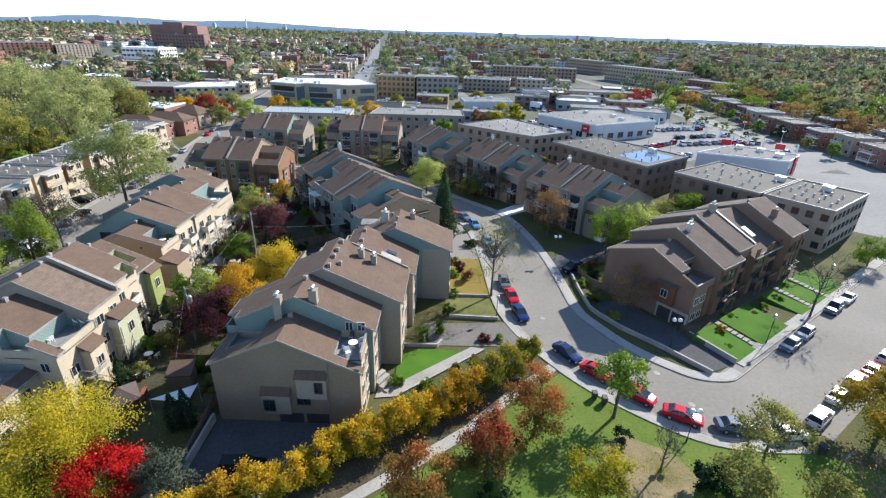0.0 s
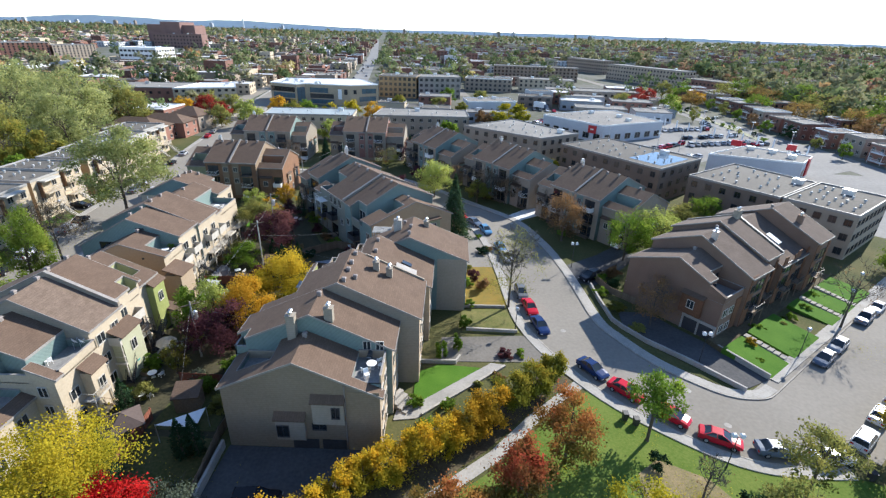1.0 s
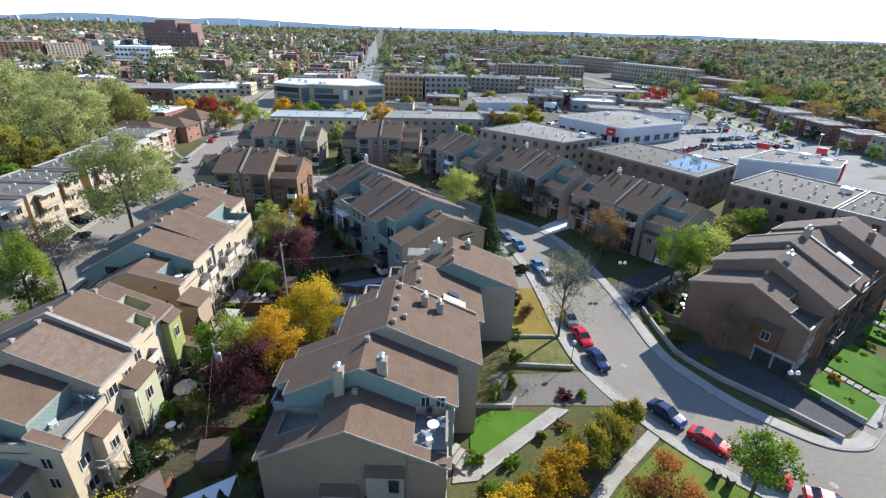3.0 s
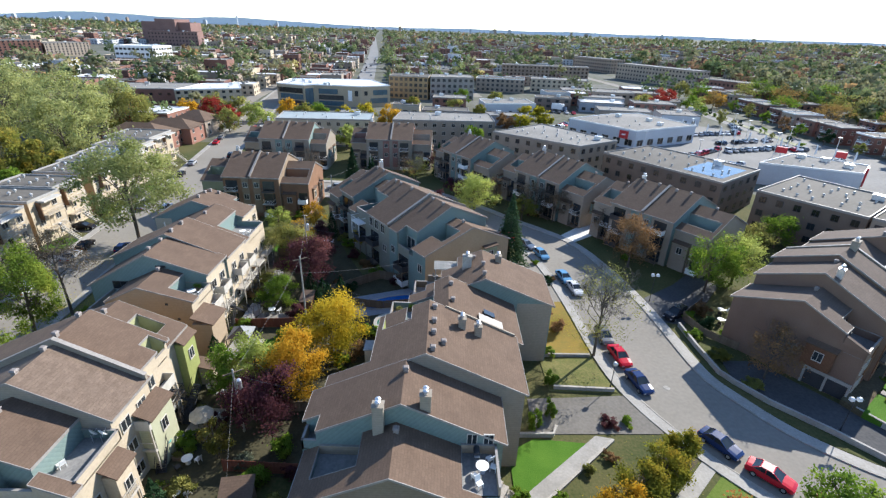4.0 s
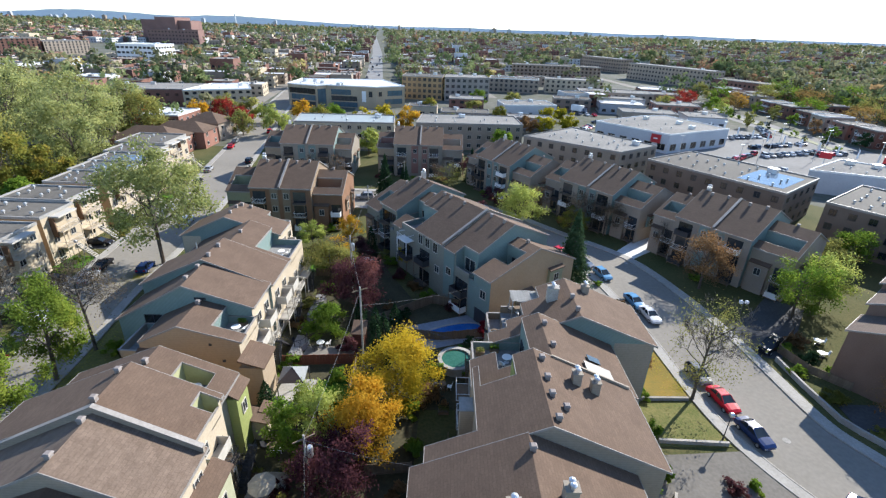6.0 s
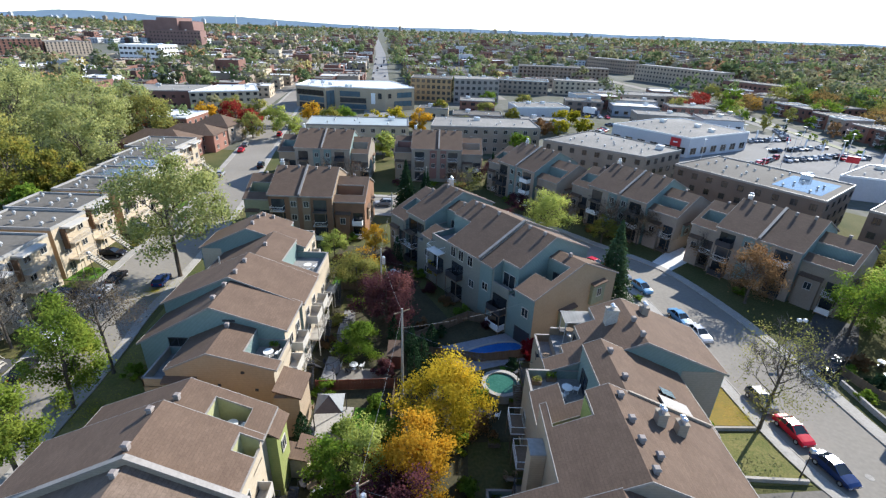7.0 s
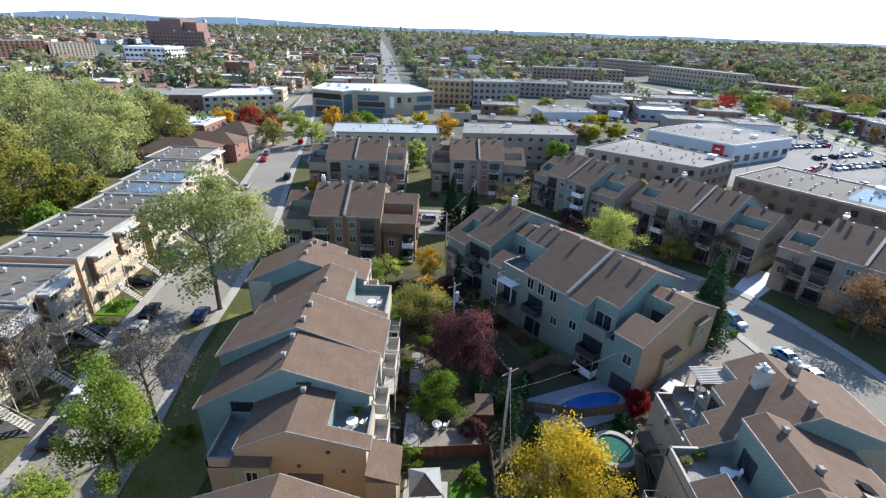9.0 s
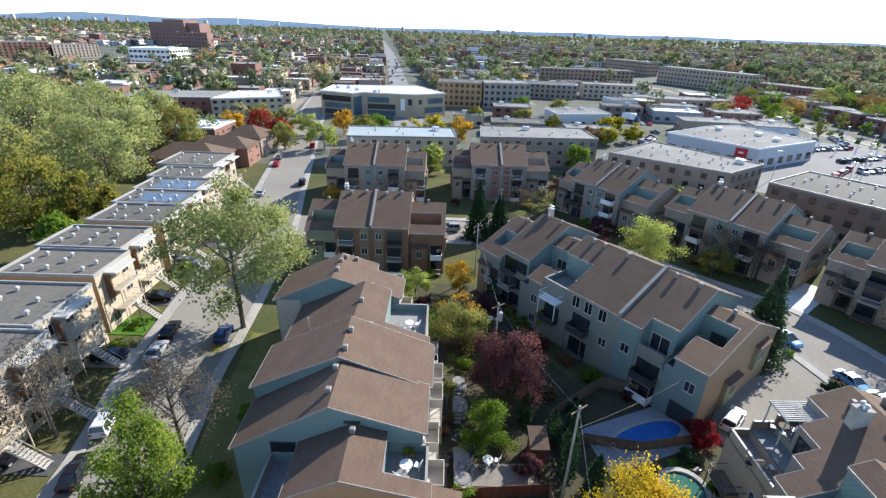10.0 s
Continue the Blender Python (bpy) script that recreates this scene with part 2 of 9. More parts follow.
LEAVES = {
    "sere": leaf("sere_leaves", (0.06, 0.05, 0.038), (0.11, 0.088, 0.062), (0.17, 0.125, 0.07)),
    "gold": leaf("gold_green_leaves", (0.13, 0.16, 0.035), (0.23, 0.23, 0.05), (0.36, 0.26, 0.05)),
    "crimson": leaf("crimson_leaves", (0.2, 0.03, 0.025), (0.3, 0.045, 0.035), (0.38, 0.07, 0.05)),
    "scarlet": leaf("scarlet_topped_leaves", (0.1, 0.12, 0.03), (0.22, 0.13, 0.045), (0.42, 0.06, 0.04), (0.52, 0.03, 0.035), rise=(4.2, 9.5)),
    "lime": leaf("light_green_leaves", (0.09, 0.14, 0.025), (0.18, 0.245, 0.04), (0.36, 0.38, 0.075)),
    "fir": leaf("fir_needles", (0.03, 0.06, 0.028), (0.055, 0.095, 0.045), (0.1, 0.15, 0.075), through=0.25),
    "wine": leaf("wine_red_leaves", (0.11, 0.012, 0.018), (0.24, 0.022, 0.03), (0.36, 0.035, 0.045)),
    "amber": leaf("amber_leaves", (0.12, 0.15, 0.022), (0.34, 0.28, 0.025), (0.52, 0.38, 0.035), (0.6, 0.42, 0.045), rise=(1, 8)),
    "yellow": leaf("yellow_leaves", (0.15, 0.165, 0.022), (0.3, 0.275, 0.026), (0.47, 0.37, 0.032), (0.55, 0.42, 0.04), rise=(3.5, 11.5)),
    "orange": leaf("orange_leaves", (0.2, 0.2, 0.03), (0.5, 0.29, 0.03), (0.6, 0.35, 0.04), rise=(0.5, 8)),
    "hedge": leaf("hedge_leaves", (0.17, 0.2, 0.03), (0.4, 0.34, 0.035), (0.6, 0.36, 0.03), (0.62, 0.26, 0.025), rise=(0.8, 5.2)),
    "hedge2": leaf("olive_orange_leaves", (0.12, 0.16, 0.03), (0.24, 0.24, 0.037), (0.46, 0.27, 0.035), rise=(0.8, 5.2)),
    "red": leaf("red_leaves", (0.36, 0.018, 0.018), (0.52, 0.026, 0.026), (0.58, 0.045, 0.04)),
    "rust": leaf("rust_leaves", (0.1, 0.13, 0.03), (0.2, 0.18, 0.045), (0.36, 0.16, 0.05), (0.44, 0.1, 0.05), rise=(1.5, 8.5)),
    "maroon": leaf("maroon_leaves", (0.045, 0.025, 0.030), (0.100, 0.040, 0.050), (0.160, 0.060, 0.060)),
    "plum": leaf("plum_leaves", (0.06, 0.03, 0.035), (0.13, 0.055, 0.06), (0.21, 0.09, 0.075)),
    "green": leaf("green_leaves", (0.09, 0.14, 0.022), (0.15, 0.24, 0.035), (0.28, 0.35, 0.05)),
    "olive": leaf("olive_leaves", (0.138, 0.156, 0.044), (0.250, 0.250, 0.075), (0.413, 0.362, 0.100)),
    "pale": leaf("pale_leaves", (0.200, 0.250, 0.062), (0.350, 0.400, 0.100), (0.500, 0.500, 0.150)),
    "sallow": leaf("sallow_leaves", (0.2, 0.235, 0.085), (0.34, 0.36, 0.135), (0.5, 0.49, 0.21), own=0.35),
    "tawny": leaf("tawny_leaves", (0.15, 0.125, 0.05), (0.28, 0.185, 0.065), (0.38, 0.24, 0.085)),
    "willow": leaf("willow_leaves", (0.15, 0.185, 0.062), (0.265, 0.29, 0.105), (0.41, 0.40, 0.165), own=0.35),
    "silver": leaf("silver_leaves", (0.07, 0.09, 0.06), (0.13, 0.155, 0.11), (0.25, 0.27, 0.2)),
    "spruce": leaf("spruce_needles", (0.015, 0.035, 0.015), (0.030, 0.060, 0.028), (0.050, 0.085, 0.040), through=0.1),
    "brown": leaf("brown_leaves", (0.150, 0.100, 0.050), (0.250, 0.150, 0.075), (0.350, 0.200, 0.088)),
}
# leaf copies for far trees, paled and greyed to put distance haze into them
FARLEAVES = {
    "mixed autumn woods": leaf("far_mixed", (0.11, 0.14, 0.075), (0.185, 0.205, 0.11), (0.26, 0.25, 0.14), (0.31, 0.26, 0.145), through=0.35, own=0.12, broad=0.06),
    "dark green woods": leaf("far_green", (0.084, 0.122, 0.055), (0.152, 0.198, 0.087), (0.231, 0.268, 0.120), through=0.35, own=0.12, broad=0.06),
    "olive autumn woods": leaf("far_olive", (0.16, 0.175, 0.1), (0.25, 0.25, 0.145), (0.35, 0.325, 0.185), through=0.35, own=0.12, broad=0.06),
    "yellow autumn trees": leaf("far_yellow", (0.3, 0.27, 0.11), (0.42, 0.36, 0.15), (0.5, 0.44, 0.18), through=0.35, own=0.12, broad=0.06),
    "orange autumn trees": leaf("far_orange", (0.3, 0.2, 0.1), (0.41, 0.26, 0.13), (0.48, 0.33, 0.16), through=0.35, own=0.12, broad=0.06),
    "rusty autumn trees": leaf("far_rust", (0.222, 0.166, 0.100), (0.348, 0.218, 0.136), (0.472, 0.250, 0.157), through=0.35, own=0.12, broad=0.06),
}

# ---- mesh helpers ----
class Shape:
    """A mesh in the making: vertices and faces."""

    def __init__(self):
        self.v, self.f = [], []

    def poly(self, pts):
        n = len(self.v)
        self.v += [tuple(p) for p in pts]
        self.f.append(tuple(range(n, n + len(pts))))

    def hexa(self, bottom, top):
        n = len(self.v)
        self.v += [tuple(p) for p in bottom] + [tuple(p) for p in top]
        self.f += [(n + 3, n + 2, n + 1, n), (n + 4, n + 5, n + 6, n + 7)]
        self.f += [(n + i, n + (i + 1) % 4, n + 4 + (i + 1) % 4, n + 4 + i) for i in range(4)]

    def box(self, x0, x1, y0, y1, z0, z1):
        self.hexa([(x0, y0, z0), (x1, y0, z0), (x1, y1, z0), (x0, y1, z0)], [(x0, y0, z1), (x1, y0, z1), (x1, y1, z1), (x0, y1, z1)])

    def prism(self, outline, z0, z1):
        n, k = len(self.v), len(outline)
        self.v += [(x, y, z0) for x, y in outline] + [(x, y, z1) for x, y in outline]
        self.f += [tuple(range(n + k - 1, n - 1, -1)), tuple(range(n + k, n + 2 * k))]
        self.f += [(n + i, n + (i + 1) % k, n + k + (i + 1) % k, n + k + i) for i in range(k)]

    def cells(self, xs, zs, solid, y0, y1):
        """A flat lattice of shared corners: the cells for which solid(i, j) holds, from y0 to y1."""
        n, k = len(self.v), len(zs)
        for y in (y0, y1):
            self.v += [(x, y, z) for x in xs for z in zs]
        far = len(xs) * k

        def at(i, j, b):
            return n + i * k + j + b * far

        def full(i, j):
            return 0 <= i < len(xs) - 1 and 0 <= j < k - 1 and solid(i, j)

        for i in range(len(xs) - 1):
            for j in range(k - 1):
                if full(i, j):
                    c = [(i, j), (i + 1, j), (i + 1, j + 1), (i, j + 1)]
                    self.f += [tuple(at(*p, 0) for p in c), tuple(at(*p, 1) for p in reversed(c))]
                    for e, (di, dj) in enumerate(((0, -1), (1, 0), (0, 1), (-1, 0))):
                        if not full(i + di, j + dj):
                            p, q = c[e], c[(e + 1) % 4]
                            self.f.append((at(*q, 0), at(*p, 0), at(*p, 1), at(*q, 1)))

    def tube(self, pts, radii, sides=6):
        n0, pts = len(self.v), [Vector(p) for p in pts]
        for i, p in enumerate(pts):
            d = (pts[min(i + 1, len(pts) - 1)] - pts[max(i - 1, 0)]).normalized()
            side = d.cross(Vector((0, 0, 1)) if abs(d.z) < 0.9 else Vector((1, 0, 0))).normalized()
            up = side.cross(d)
            for k in range(sides):
                a = 2 * math.pi * k / sides
                self.v.append(tuple(p + radii[i] * (math.cos(a) * side + math.sin(a) * up)))
        for i in range(len(pts) - 1):
            for k in range(sides):
                a, b = n0 + i * sides + k, n0 + i * sides + (k + 1) % sides
                self.f.append((a, b, b + sides, a + sides))
        self.f.append(tuple(range(n0 + sides - 1, n0 - 1, -1)))
        self.f.append(tuple(range(n0 + (len(pts) - 1) * sides, n0 + len(pts) * sides)))

    def mesh(self, name, material, weld=True):
        me = bpy.data.meshes.new(name)
        me.from_pydata(self.v, [], self.f)
        me.materials.append(material)
        me.validate()
        if weld:
            bm = bmesh.new()
            bm.from_mesh(me)
            bmesh.ops.remove_doubles(bm, verts=bm.verts, dist=0.002)
            bm.to_mesh(me)
            bm.free()
        return me


def part(name, shape, material, parent=None, label="", m=None):
    """One mesh object under a thing or under a part; shape is a Shape or a mesh made before."""
    me = shape.mesh(name, material) if isinstance(shape, Shape) else shape
    ob = new(name, me)
    ob.parent = parent
    if m is not None:
        ob.matrix_basis = m
    return tagged(ob, label)


def pieces(name, shape, material, parent):
    """Each connected piece of a shape as a part of its own."""
    key, root = {}, []

    def top(i):
        while root[i] != i:
            i = root[i]
        return i

    ids = []
    for p in shape.v:
        k = tuple(round(c, 2) for c in p)
        if k not in key:
            key[k] = len(root)
            root.append(len(root))
        ids.append(key[k])
    for f in shape.f:
        for i in f[1:]:
            root[top(ids[i])] = top(ids[f[0]])
    sets = {}
    for f in shape.f:
        sets.setdefault(top(ids[f[0]]), Shape()).poly([shape.v[i] for i in f])
    for one in sets.values():
        part(name, one, material, parent)


def thing(name, m, label, category, group="", kind=""):
    ob = new(name)
    ob.empty_display_size = 0.3
    ob.matrix_basis = m
    return tagged(ob, label, category, group, kind)


def single(name, shape, material, label, category, group="", kind="", m=None):
    return tagged(part(name, shape, material, m=m), label, category, group, kind)

# ---- ground, roads, pavements ----
def offset(line, d):
    """A line moved sideways by d to its left."""
    out = []
    for i, (x, y) in enumerate(line):
        (ax, ay), (bx, by) = line[max(i - 1, 0)], line[min(i + 1, len(line) - 1)]
        n = math.hypot(bx - ax, by - ay)
        out.append((x - (by - ay) / n * d, y + (bx - ax) / n * d))
    return out


def smooth(line, steps=4):
    """A rounder line through the same places."""
    out, n = [], len(line)
    for i in range(n - 1):
        p0, p1, p2, p3 = (Vector(line[min(max(i + k, 0), n - 1)]) for k in (-1, 0, 1, 2))
        for s in range(steps):
            t = s / steps
            q = 0.5 * (2 * p1 + (p2 - p0) * t + (2 * p0 - 5 * p1 + 4 * p2 - p3) * t * t + (3 * p1 - p0 - 3 * p2 + p3) * t ** 3)
            out.append((q.x, q.y))
    return out + [tuple(line[-1])]


def band(left, right, z0, z1):
    s = Shape()
    for i in range(len(left) - 1):
        q = [left[i], right[i], right[i + 1], left[i + 1]]
        s.hexa([(x, y, z0) for x, y in q], [(x, y, z1) for x, y in q])
    return s


def strip(line, width, z0, z1, shift=0.0):
    return band(offset(line, shift + width / 2), offset(line, shift - width / 2), z0, z1)


s = Shape()
s.poly([(-4900, -900, 0), (4900, -900, 0), (4900, 4900, 0), (-4900, 4900, 0)])
single("ground", s, TOWN, "wide flat suburban ground of grass and bare earth", "ground", kind="structure")
s = Shape()
s.prism([(-160, -90), (90, -90), (90, 46), (110, 60), (110, 110), (40, 190), (-160, 190)], -0.3, 0.03)
single("grass_ground", s, GRASS, "autumn grass and earth between the houses", "grass", kind="structure")

# the winding street past the middle rows, its west and east kerbs
WEST = smooth([(-52, 134.5), (-40, 134.5), (-28, 133), (-16, 126), (-4, 114), (5, 104.5), (7.9, 95), (9.5, 83), (10.6, 70), (12.0, 63.4), (15.0, 56.9), (19.6, 50.2), (25, 45.2), (31, 41.3), (36.5, 40.2), (42, 40.3)])
EAST = smooth([(-52, 146), (-40, 146), (-24, 144.5), (-9, 134.5), (4, 120.5), (14, 109.5), (18.4, 97), (20.5, 86), (21.4, 77.3), (22.3, 67.0), (24.3, 62.2), (27.7, 56.8), (32.0, 52.7), (35.5, 50.6), (39.5, 50.5), (42, 52)])
single("road", band(EAST, WEST, -0.2, 0.06), ASPHALT, "worn grey asphalt street winding between rows", "road", kind="structure")
FRONT = [(42.0, 46.2), (63, 61.6), (84, 77.5), (150, 127.5)]
single("road", strip(FRONT, 13.4, -0.2, 0.055), ASPHALT, "wide grey asphalt street with parked cars", "road", kind="structure")
LEFTW = smooth([(-78.4, 40), (-79.0, 73), (-82.2, 88.9), (-83.4, 98.4), (-85.0, 112), (-87.0, 137), (-92.4, 165), (-98.8, 200), (-106.2, 240), (-117.2, 300), (-128, 370)])
LEFTE = smooth([(-67.8, 40), (-69.6, 73), (-71.9, 88.9), (-72.5, 98.4), (-73.5, 112), (-76.2, 137), (-81.6, 165), (-88.2, 200), (-95.8, 240), (-106.8, 300), (-118, 370)])
single("road", band(LEFTE, LEFTW, -0.2, 0.06), ASPHALT, "grey asphalt side street with parked cars", "road", kind="structure")
CROSS = [(-77, 141), (-64, 140.2), (-51, 140.2)]
single("road", strip(CROSS, 11, -0.2, 0.05), ASPHALT, "short grey asphalt cross street", "road", kind="structure")
CROSSED = smooth([(-84, 141), (-74, 140.5), (-64, 140.2)])

for line, d, lab in ((WEST, -0.75, "concrete pavement beside the west kerb"), (EAST, 0.9, "concrete pavement beside the east kerb")):
    single("pavement", strip(line, 1.5, -0.2, 0.17, d), CONCRETE, lab, "pavement", kind="structure")
    single("kerb", strip(line, 0.18, -0.2, 0.2, 0.0), STONE, "pale concrete kerb along the winding street", "kerb", kind="structure")
single("pavement", strip([(43, 53.5), (63, 68.4), (84, 84.3), (150, 134)], 1.7, -0.2, 0.17, 1.0), CONCRETE, "concrete pavement before the brick row", "pavement", kind="structure")
single("kerb", strip([(42, 52), (62.6, 67.9), (83.6, 83.8), (150, 133.4)], 0.18, -0.2, 0.2), STONE, "pale concrete kerb before the brick row", "kerb", kind="structure")
single("pavement", strip(LEFTW, 1.4, -0.2, 0.17, 0.7), CONCRETE, "concrete pavement before the duplexes", "pavement", kind="structure")
single("pavement", strip(LEFTE, 1.4, -0.2, 0.16, -0.7), CONCRETE, "concrete pavement behind the townhouses", "pavement", kind="structure")

# paths, drives and lawns
def patch(name, outline, z, material, label, category):
    s = Shape()
    s.prism(outline, -0.2, z)
    return single(name, s, material, label, category, kind="structure")


patch("footpath", [(17.3, 51.8), (16.2, 52.8), (9.2, 46.2), (4.2, 40.6), (-1.2, 36.2), (-12, 27.5), (-61, -11.2), (-60.4, -12.1), (-11.4, 26.6), (-0.4, 35), (5, 39.4), (10.2, 45.2)], 0.08, CONCRETE, "narrow pale concrete path beside the hedge", "path")
patch("soil_bed", [(16, 53), (12.8, 54.4), (5, 47.6), (-3, 40.6), (-14, 31.5), (-22, 25), (-14, 25), (-1.6, 36.2), (4, 40.9), (9, 46.5)], 0.05, SOIL, "dark bare soil under the hedge", "soil bed")
patch("park_lawn", [(17.6, 51.2), (23, 45), (30, 40.6), (42, 39), (70, 30), (70, -60), (-90, -60), (-60, -12), (-10.6, 26.4), (0, 34.8), (5.4, 39.2), (10.6, 45)], 0.06, mat("park_grass", (0.07, 0.125, 0.018), (0.14, 0.175, 0.04), 0.15, 4.0, 0.95, 0.5, 0.05, spec=0.1), "park lawn scattered with fallen leaves", "lawn")
patch("leaf_litter", [(22, 40.5), (26.5, 38.2), (28.4, 35), (25.5, 31.5), (20.8, 31), (18.8, 34.6), (19.4, 38.6)], 0.075, mat("leaf_litter", (0.13, 0.12, 0.05), (0.27, 0.2, 0.11), 0.5, 6.0, 0.95, 0.5, 0.04), "tan fallen leaves under a bare tree", "leaf litter")
patch("lawn", [(-4.6, 46.6), (5, 54.4), (-1.6, 54.9), (-4.6, 53)], 0.14, LAWN, "bright green mown lawn beside the end house", "lawn")
patch("garden_path", [(-6.6, 44.6), (-4.0, 45.0), (7.4, 55.2), (5.4, 55.6), (-4.9, 46.7), (-6.4, 46.2)], 0.15, CONCRETE, "pale paved garden path along the lawn", "path")
patch("driveway", [(-1.6, 55.6), (8, 56), (13.4, 56.2), (12.2, 62.4), (3.6, 61.6), (-1.4, 61.2)], 0.1, mat("drive_asphalt", (0.13, 0.12, 0.105), (0.19, 0.175, 0.155), 0.2, 3.0, 0.9, 0.2, 0.01, spec=0.1), "asphalt drive from the winding street", "driveway")
patch("garage_drive", [(-23.5, 40.2), (-7.0, 40.2), (-8.4, 37.4), (-18, 28), (-24, 22), (-30, 22), (-23.8, 32)], 0.09, DARKASPHALT, "dark asphalt forecourt before the garages", "driveway")
PATCHY = mat("patchy_grass", (0.085, 0.105, 0.03), (0.2, 0.175, 0.07), 0.35, 5.0, 0.95, 0.5, 0.05, spec=0.1)
patch("lawn", [(1.6, 62.6), (10.2, 62.8), (8.6, 69.6), (1.4, 69)], 0.12, PATCHY, "patchy lawn with a low stone edge", "lawn")
patch("lawn", [(1.6, 70.4), (8.8, 70.6), (7.6, 84.5), (2.4, 84.0)], 0.12, DRYLAWN, "ochre lawn covered with fallen leaves", "lawn")
BRICKROW = pose(34.0, 68.4, 0, 0, 0, 37)
for u0, u1, rise in ((-1.6, 4.0, 0.95), (6.0, 15.0, 0.95), (20.6, 24.6, 0.7), (26.2, 31.2, 0.7), (32.6, 39.5, 0.6)):
    s = Shape()
    s.hexa([(u0, -16.5, -0.1), (u1, -16.5, -0.1), (u1, -9.6, -0.1), (u0, -9.6, -0.1)], [(u0, -16.5, 0.14), (u1, -16.5, 0.14), (u1, -9.6, rise), (u0, -9.6, rise)])
    single("lawn", s, LAWN, "bright green front lawn sloping up to the brick row", "lawn", kind="structure", m=BRICKROW)
s = Shape()
s.hexa([(-1.6, -9.6, -0.1), (40, -9.6, -0.1), (40, -7.2, -0.1), (-1.0, -7.2, -0.1)], [(-1.6, -9.6, 0.85), (40, -9.6, 0.65), (40, -7.2, 0.7), (-1.0, -7.2, 0.9)])
single("soil_bed", s, SOIL, "dark planted bank against the brick fronts", "soil bed", kind="structure", m=BRICKROW)
for u0 in (4.6, 25.0, 31.5):
    for k in range(8):
        s = Shape()
        s.box(-0.5, 0.5, -0.36, 0.36, -0.1, 0.2 + 0.105 * k)
        single("stepping_stone", s, STONE, "pale square slab in the lawn path", "paving slab", "garden slabs", m=BRICKROW @ pose(u0 + 0.3, -16.0 + 0.84 * k, 0))
patch("driveway", [(26.6, 66.0), (28.6, 62.3), (33.2, 57.8), (37.9, 52.2), (42.0, 54.2), (38.6, 60.6), (34.2, 66.4), (32.0, 70.0), (27.0, 70.0)], 0.1, DARKASPHALT, "sloping drive to the brick row's garages", "driveway")
patch("grass_strip", [(37.4, 51.6), (33.0, 56.7), (28.4, 61.2), (26.2, 64.8), (24.9, 64.6), (27.2, 60.2), (30.4, 56.4), (34.8, 52.9), (37.0, 51.7)], 0.1, GRASS, "narrow grass strip below the low wall", "grass")
patch("driveway", [(22.6, 79.4), (25.6, 78.6), (33.0, 86.0), (38.0, 92.0), (34.0, 96), (29.4, 91.6), (22.4, 86.6)], 0.09, DARKASPHALT, "short asphalt drive beside the grey row", "driveway")
patch("driveway", [(15.8, 109.4), (13.8, 113), (22, 121.6), (26, 117.4)], 0.1, mat("pale_drive", (0.55, 0.54, 0.52), (0.7, 0.69, 0.66), 0.4, 4.0, 0.8, 0.2, 0.01), "pale sunlit concrete drive between grey rows", "driveway")
patch("parking_court", [(-2.5, 96.5), (4.2, 103.2), (7.6, 96.5), (8.8, 86), (4, 80), (-6, 80.5), (-12.2, 82), (-11.4, 86), (-6, 92)], 0.045, ASPHALT, "asphalt court between the two middle rows", "driveway")
for k, (y, w) in enumerate(((66, 4), (75.6, 2.6), (91.6, 4.0), (106.4, 3.6), (118, 4), (128, 4))):
    patch("driveway", [(-79.9 - 0.13 * (y - 66), y), (-79.9 - 0.13 * (y - 66), y + w), (-91.5, y + w), (-91.5, y)], 0.1, DARKASPHALT if k % 2 else CONCRETE, "short drive before the beige duplexes", "driveway")
for x0, x1, y0, y1, m_ in ((-82.4, -90.5, 78.3, 82, GRASS), (-84.4, -90.5, 84, 90, GRASS), (-85.4, -93, 98.6, 103.2, LAWN), (-86.6, -92, 110.4, 115, GRASS), (-88.8, -93.5, 134, 138, LAWN)):
    patch("lawn", [(x0, y0), (x0 - 0.3, y1), (x1, y1), (x1, y0)], 0.12, m_, "small front lawn before the duplexes", "lawn")
patch("lawn", [(-67.0, 60), (-70.4, 100), (-61.5, 100), (-60.5, 60)], 0.1, PATCHY, "shaded grass verge behind the townhouses", "lawn")
patch("parking_lot", [(38, 186), (66, 158), (92, 176), (104, 150), (150, 175), (140, 236), (100, 268), (96, 246)], 0.05, mat("lot_asphalt", (0.18, 0.174, 0.165), (0.25, 0.243, 0.23), 0.05, 1.0, 0.9, 0.15, 0.01, spec=0.1), "large pale dealership parking lot", "parking lot")
single("road", strip([(104, 88), (128, 120), (146, 160), (145, 200), (139, 240), (138, 300), (142, 360), (150, 450)], 15, -0.2, 0.045), mat("pale_road", (0.19, 0.184, 0.175), (0.25, 0.243, 0.23), 0.05, 1.0, 0.9, 0.15, 0.01, spec=0.1), "broad sunlit avenue beside the dealerships", "road", kind="structure")
patch("parking_lot", [(98, 108), (108, 100), (126, 122), (144, 162), (120, 164), (104, 149.8), (92, 138), (80, 133)], 0.04, bpy.data.materials["lot_asphalt"], "sunlit yard behind the flat blocks", "parking lot")
single("median", strip([(135.5, 214), (138, 240), (138, 300), (142, 360), (149, 440)], 3.2, -0.2, 0.2), mat("median_grass", (0.2, 0.21, 0.12), (0.32, 0.31, 0.22), 0.3, 3.0, 0.95, 0.4, 0.04), "pale planted strip between the avenue's lanes", "median", kind="structure")
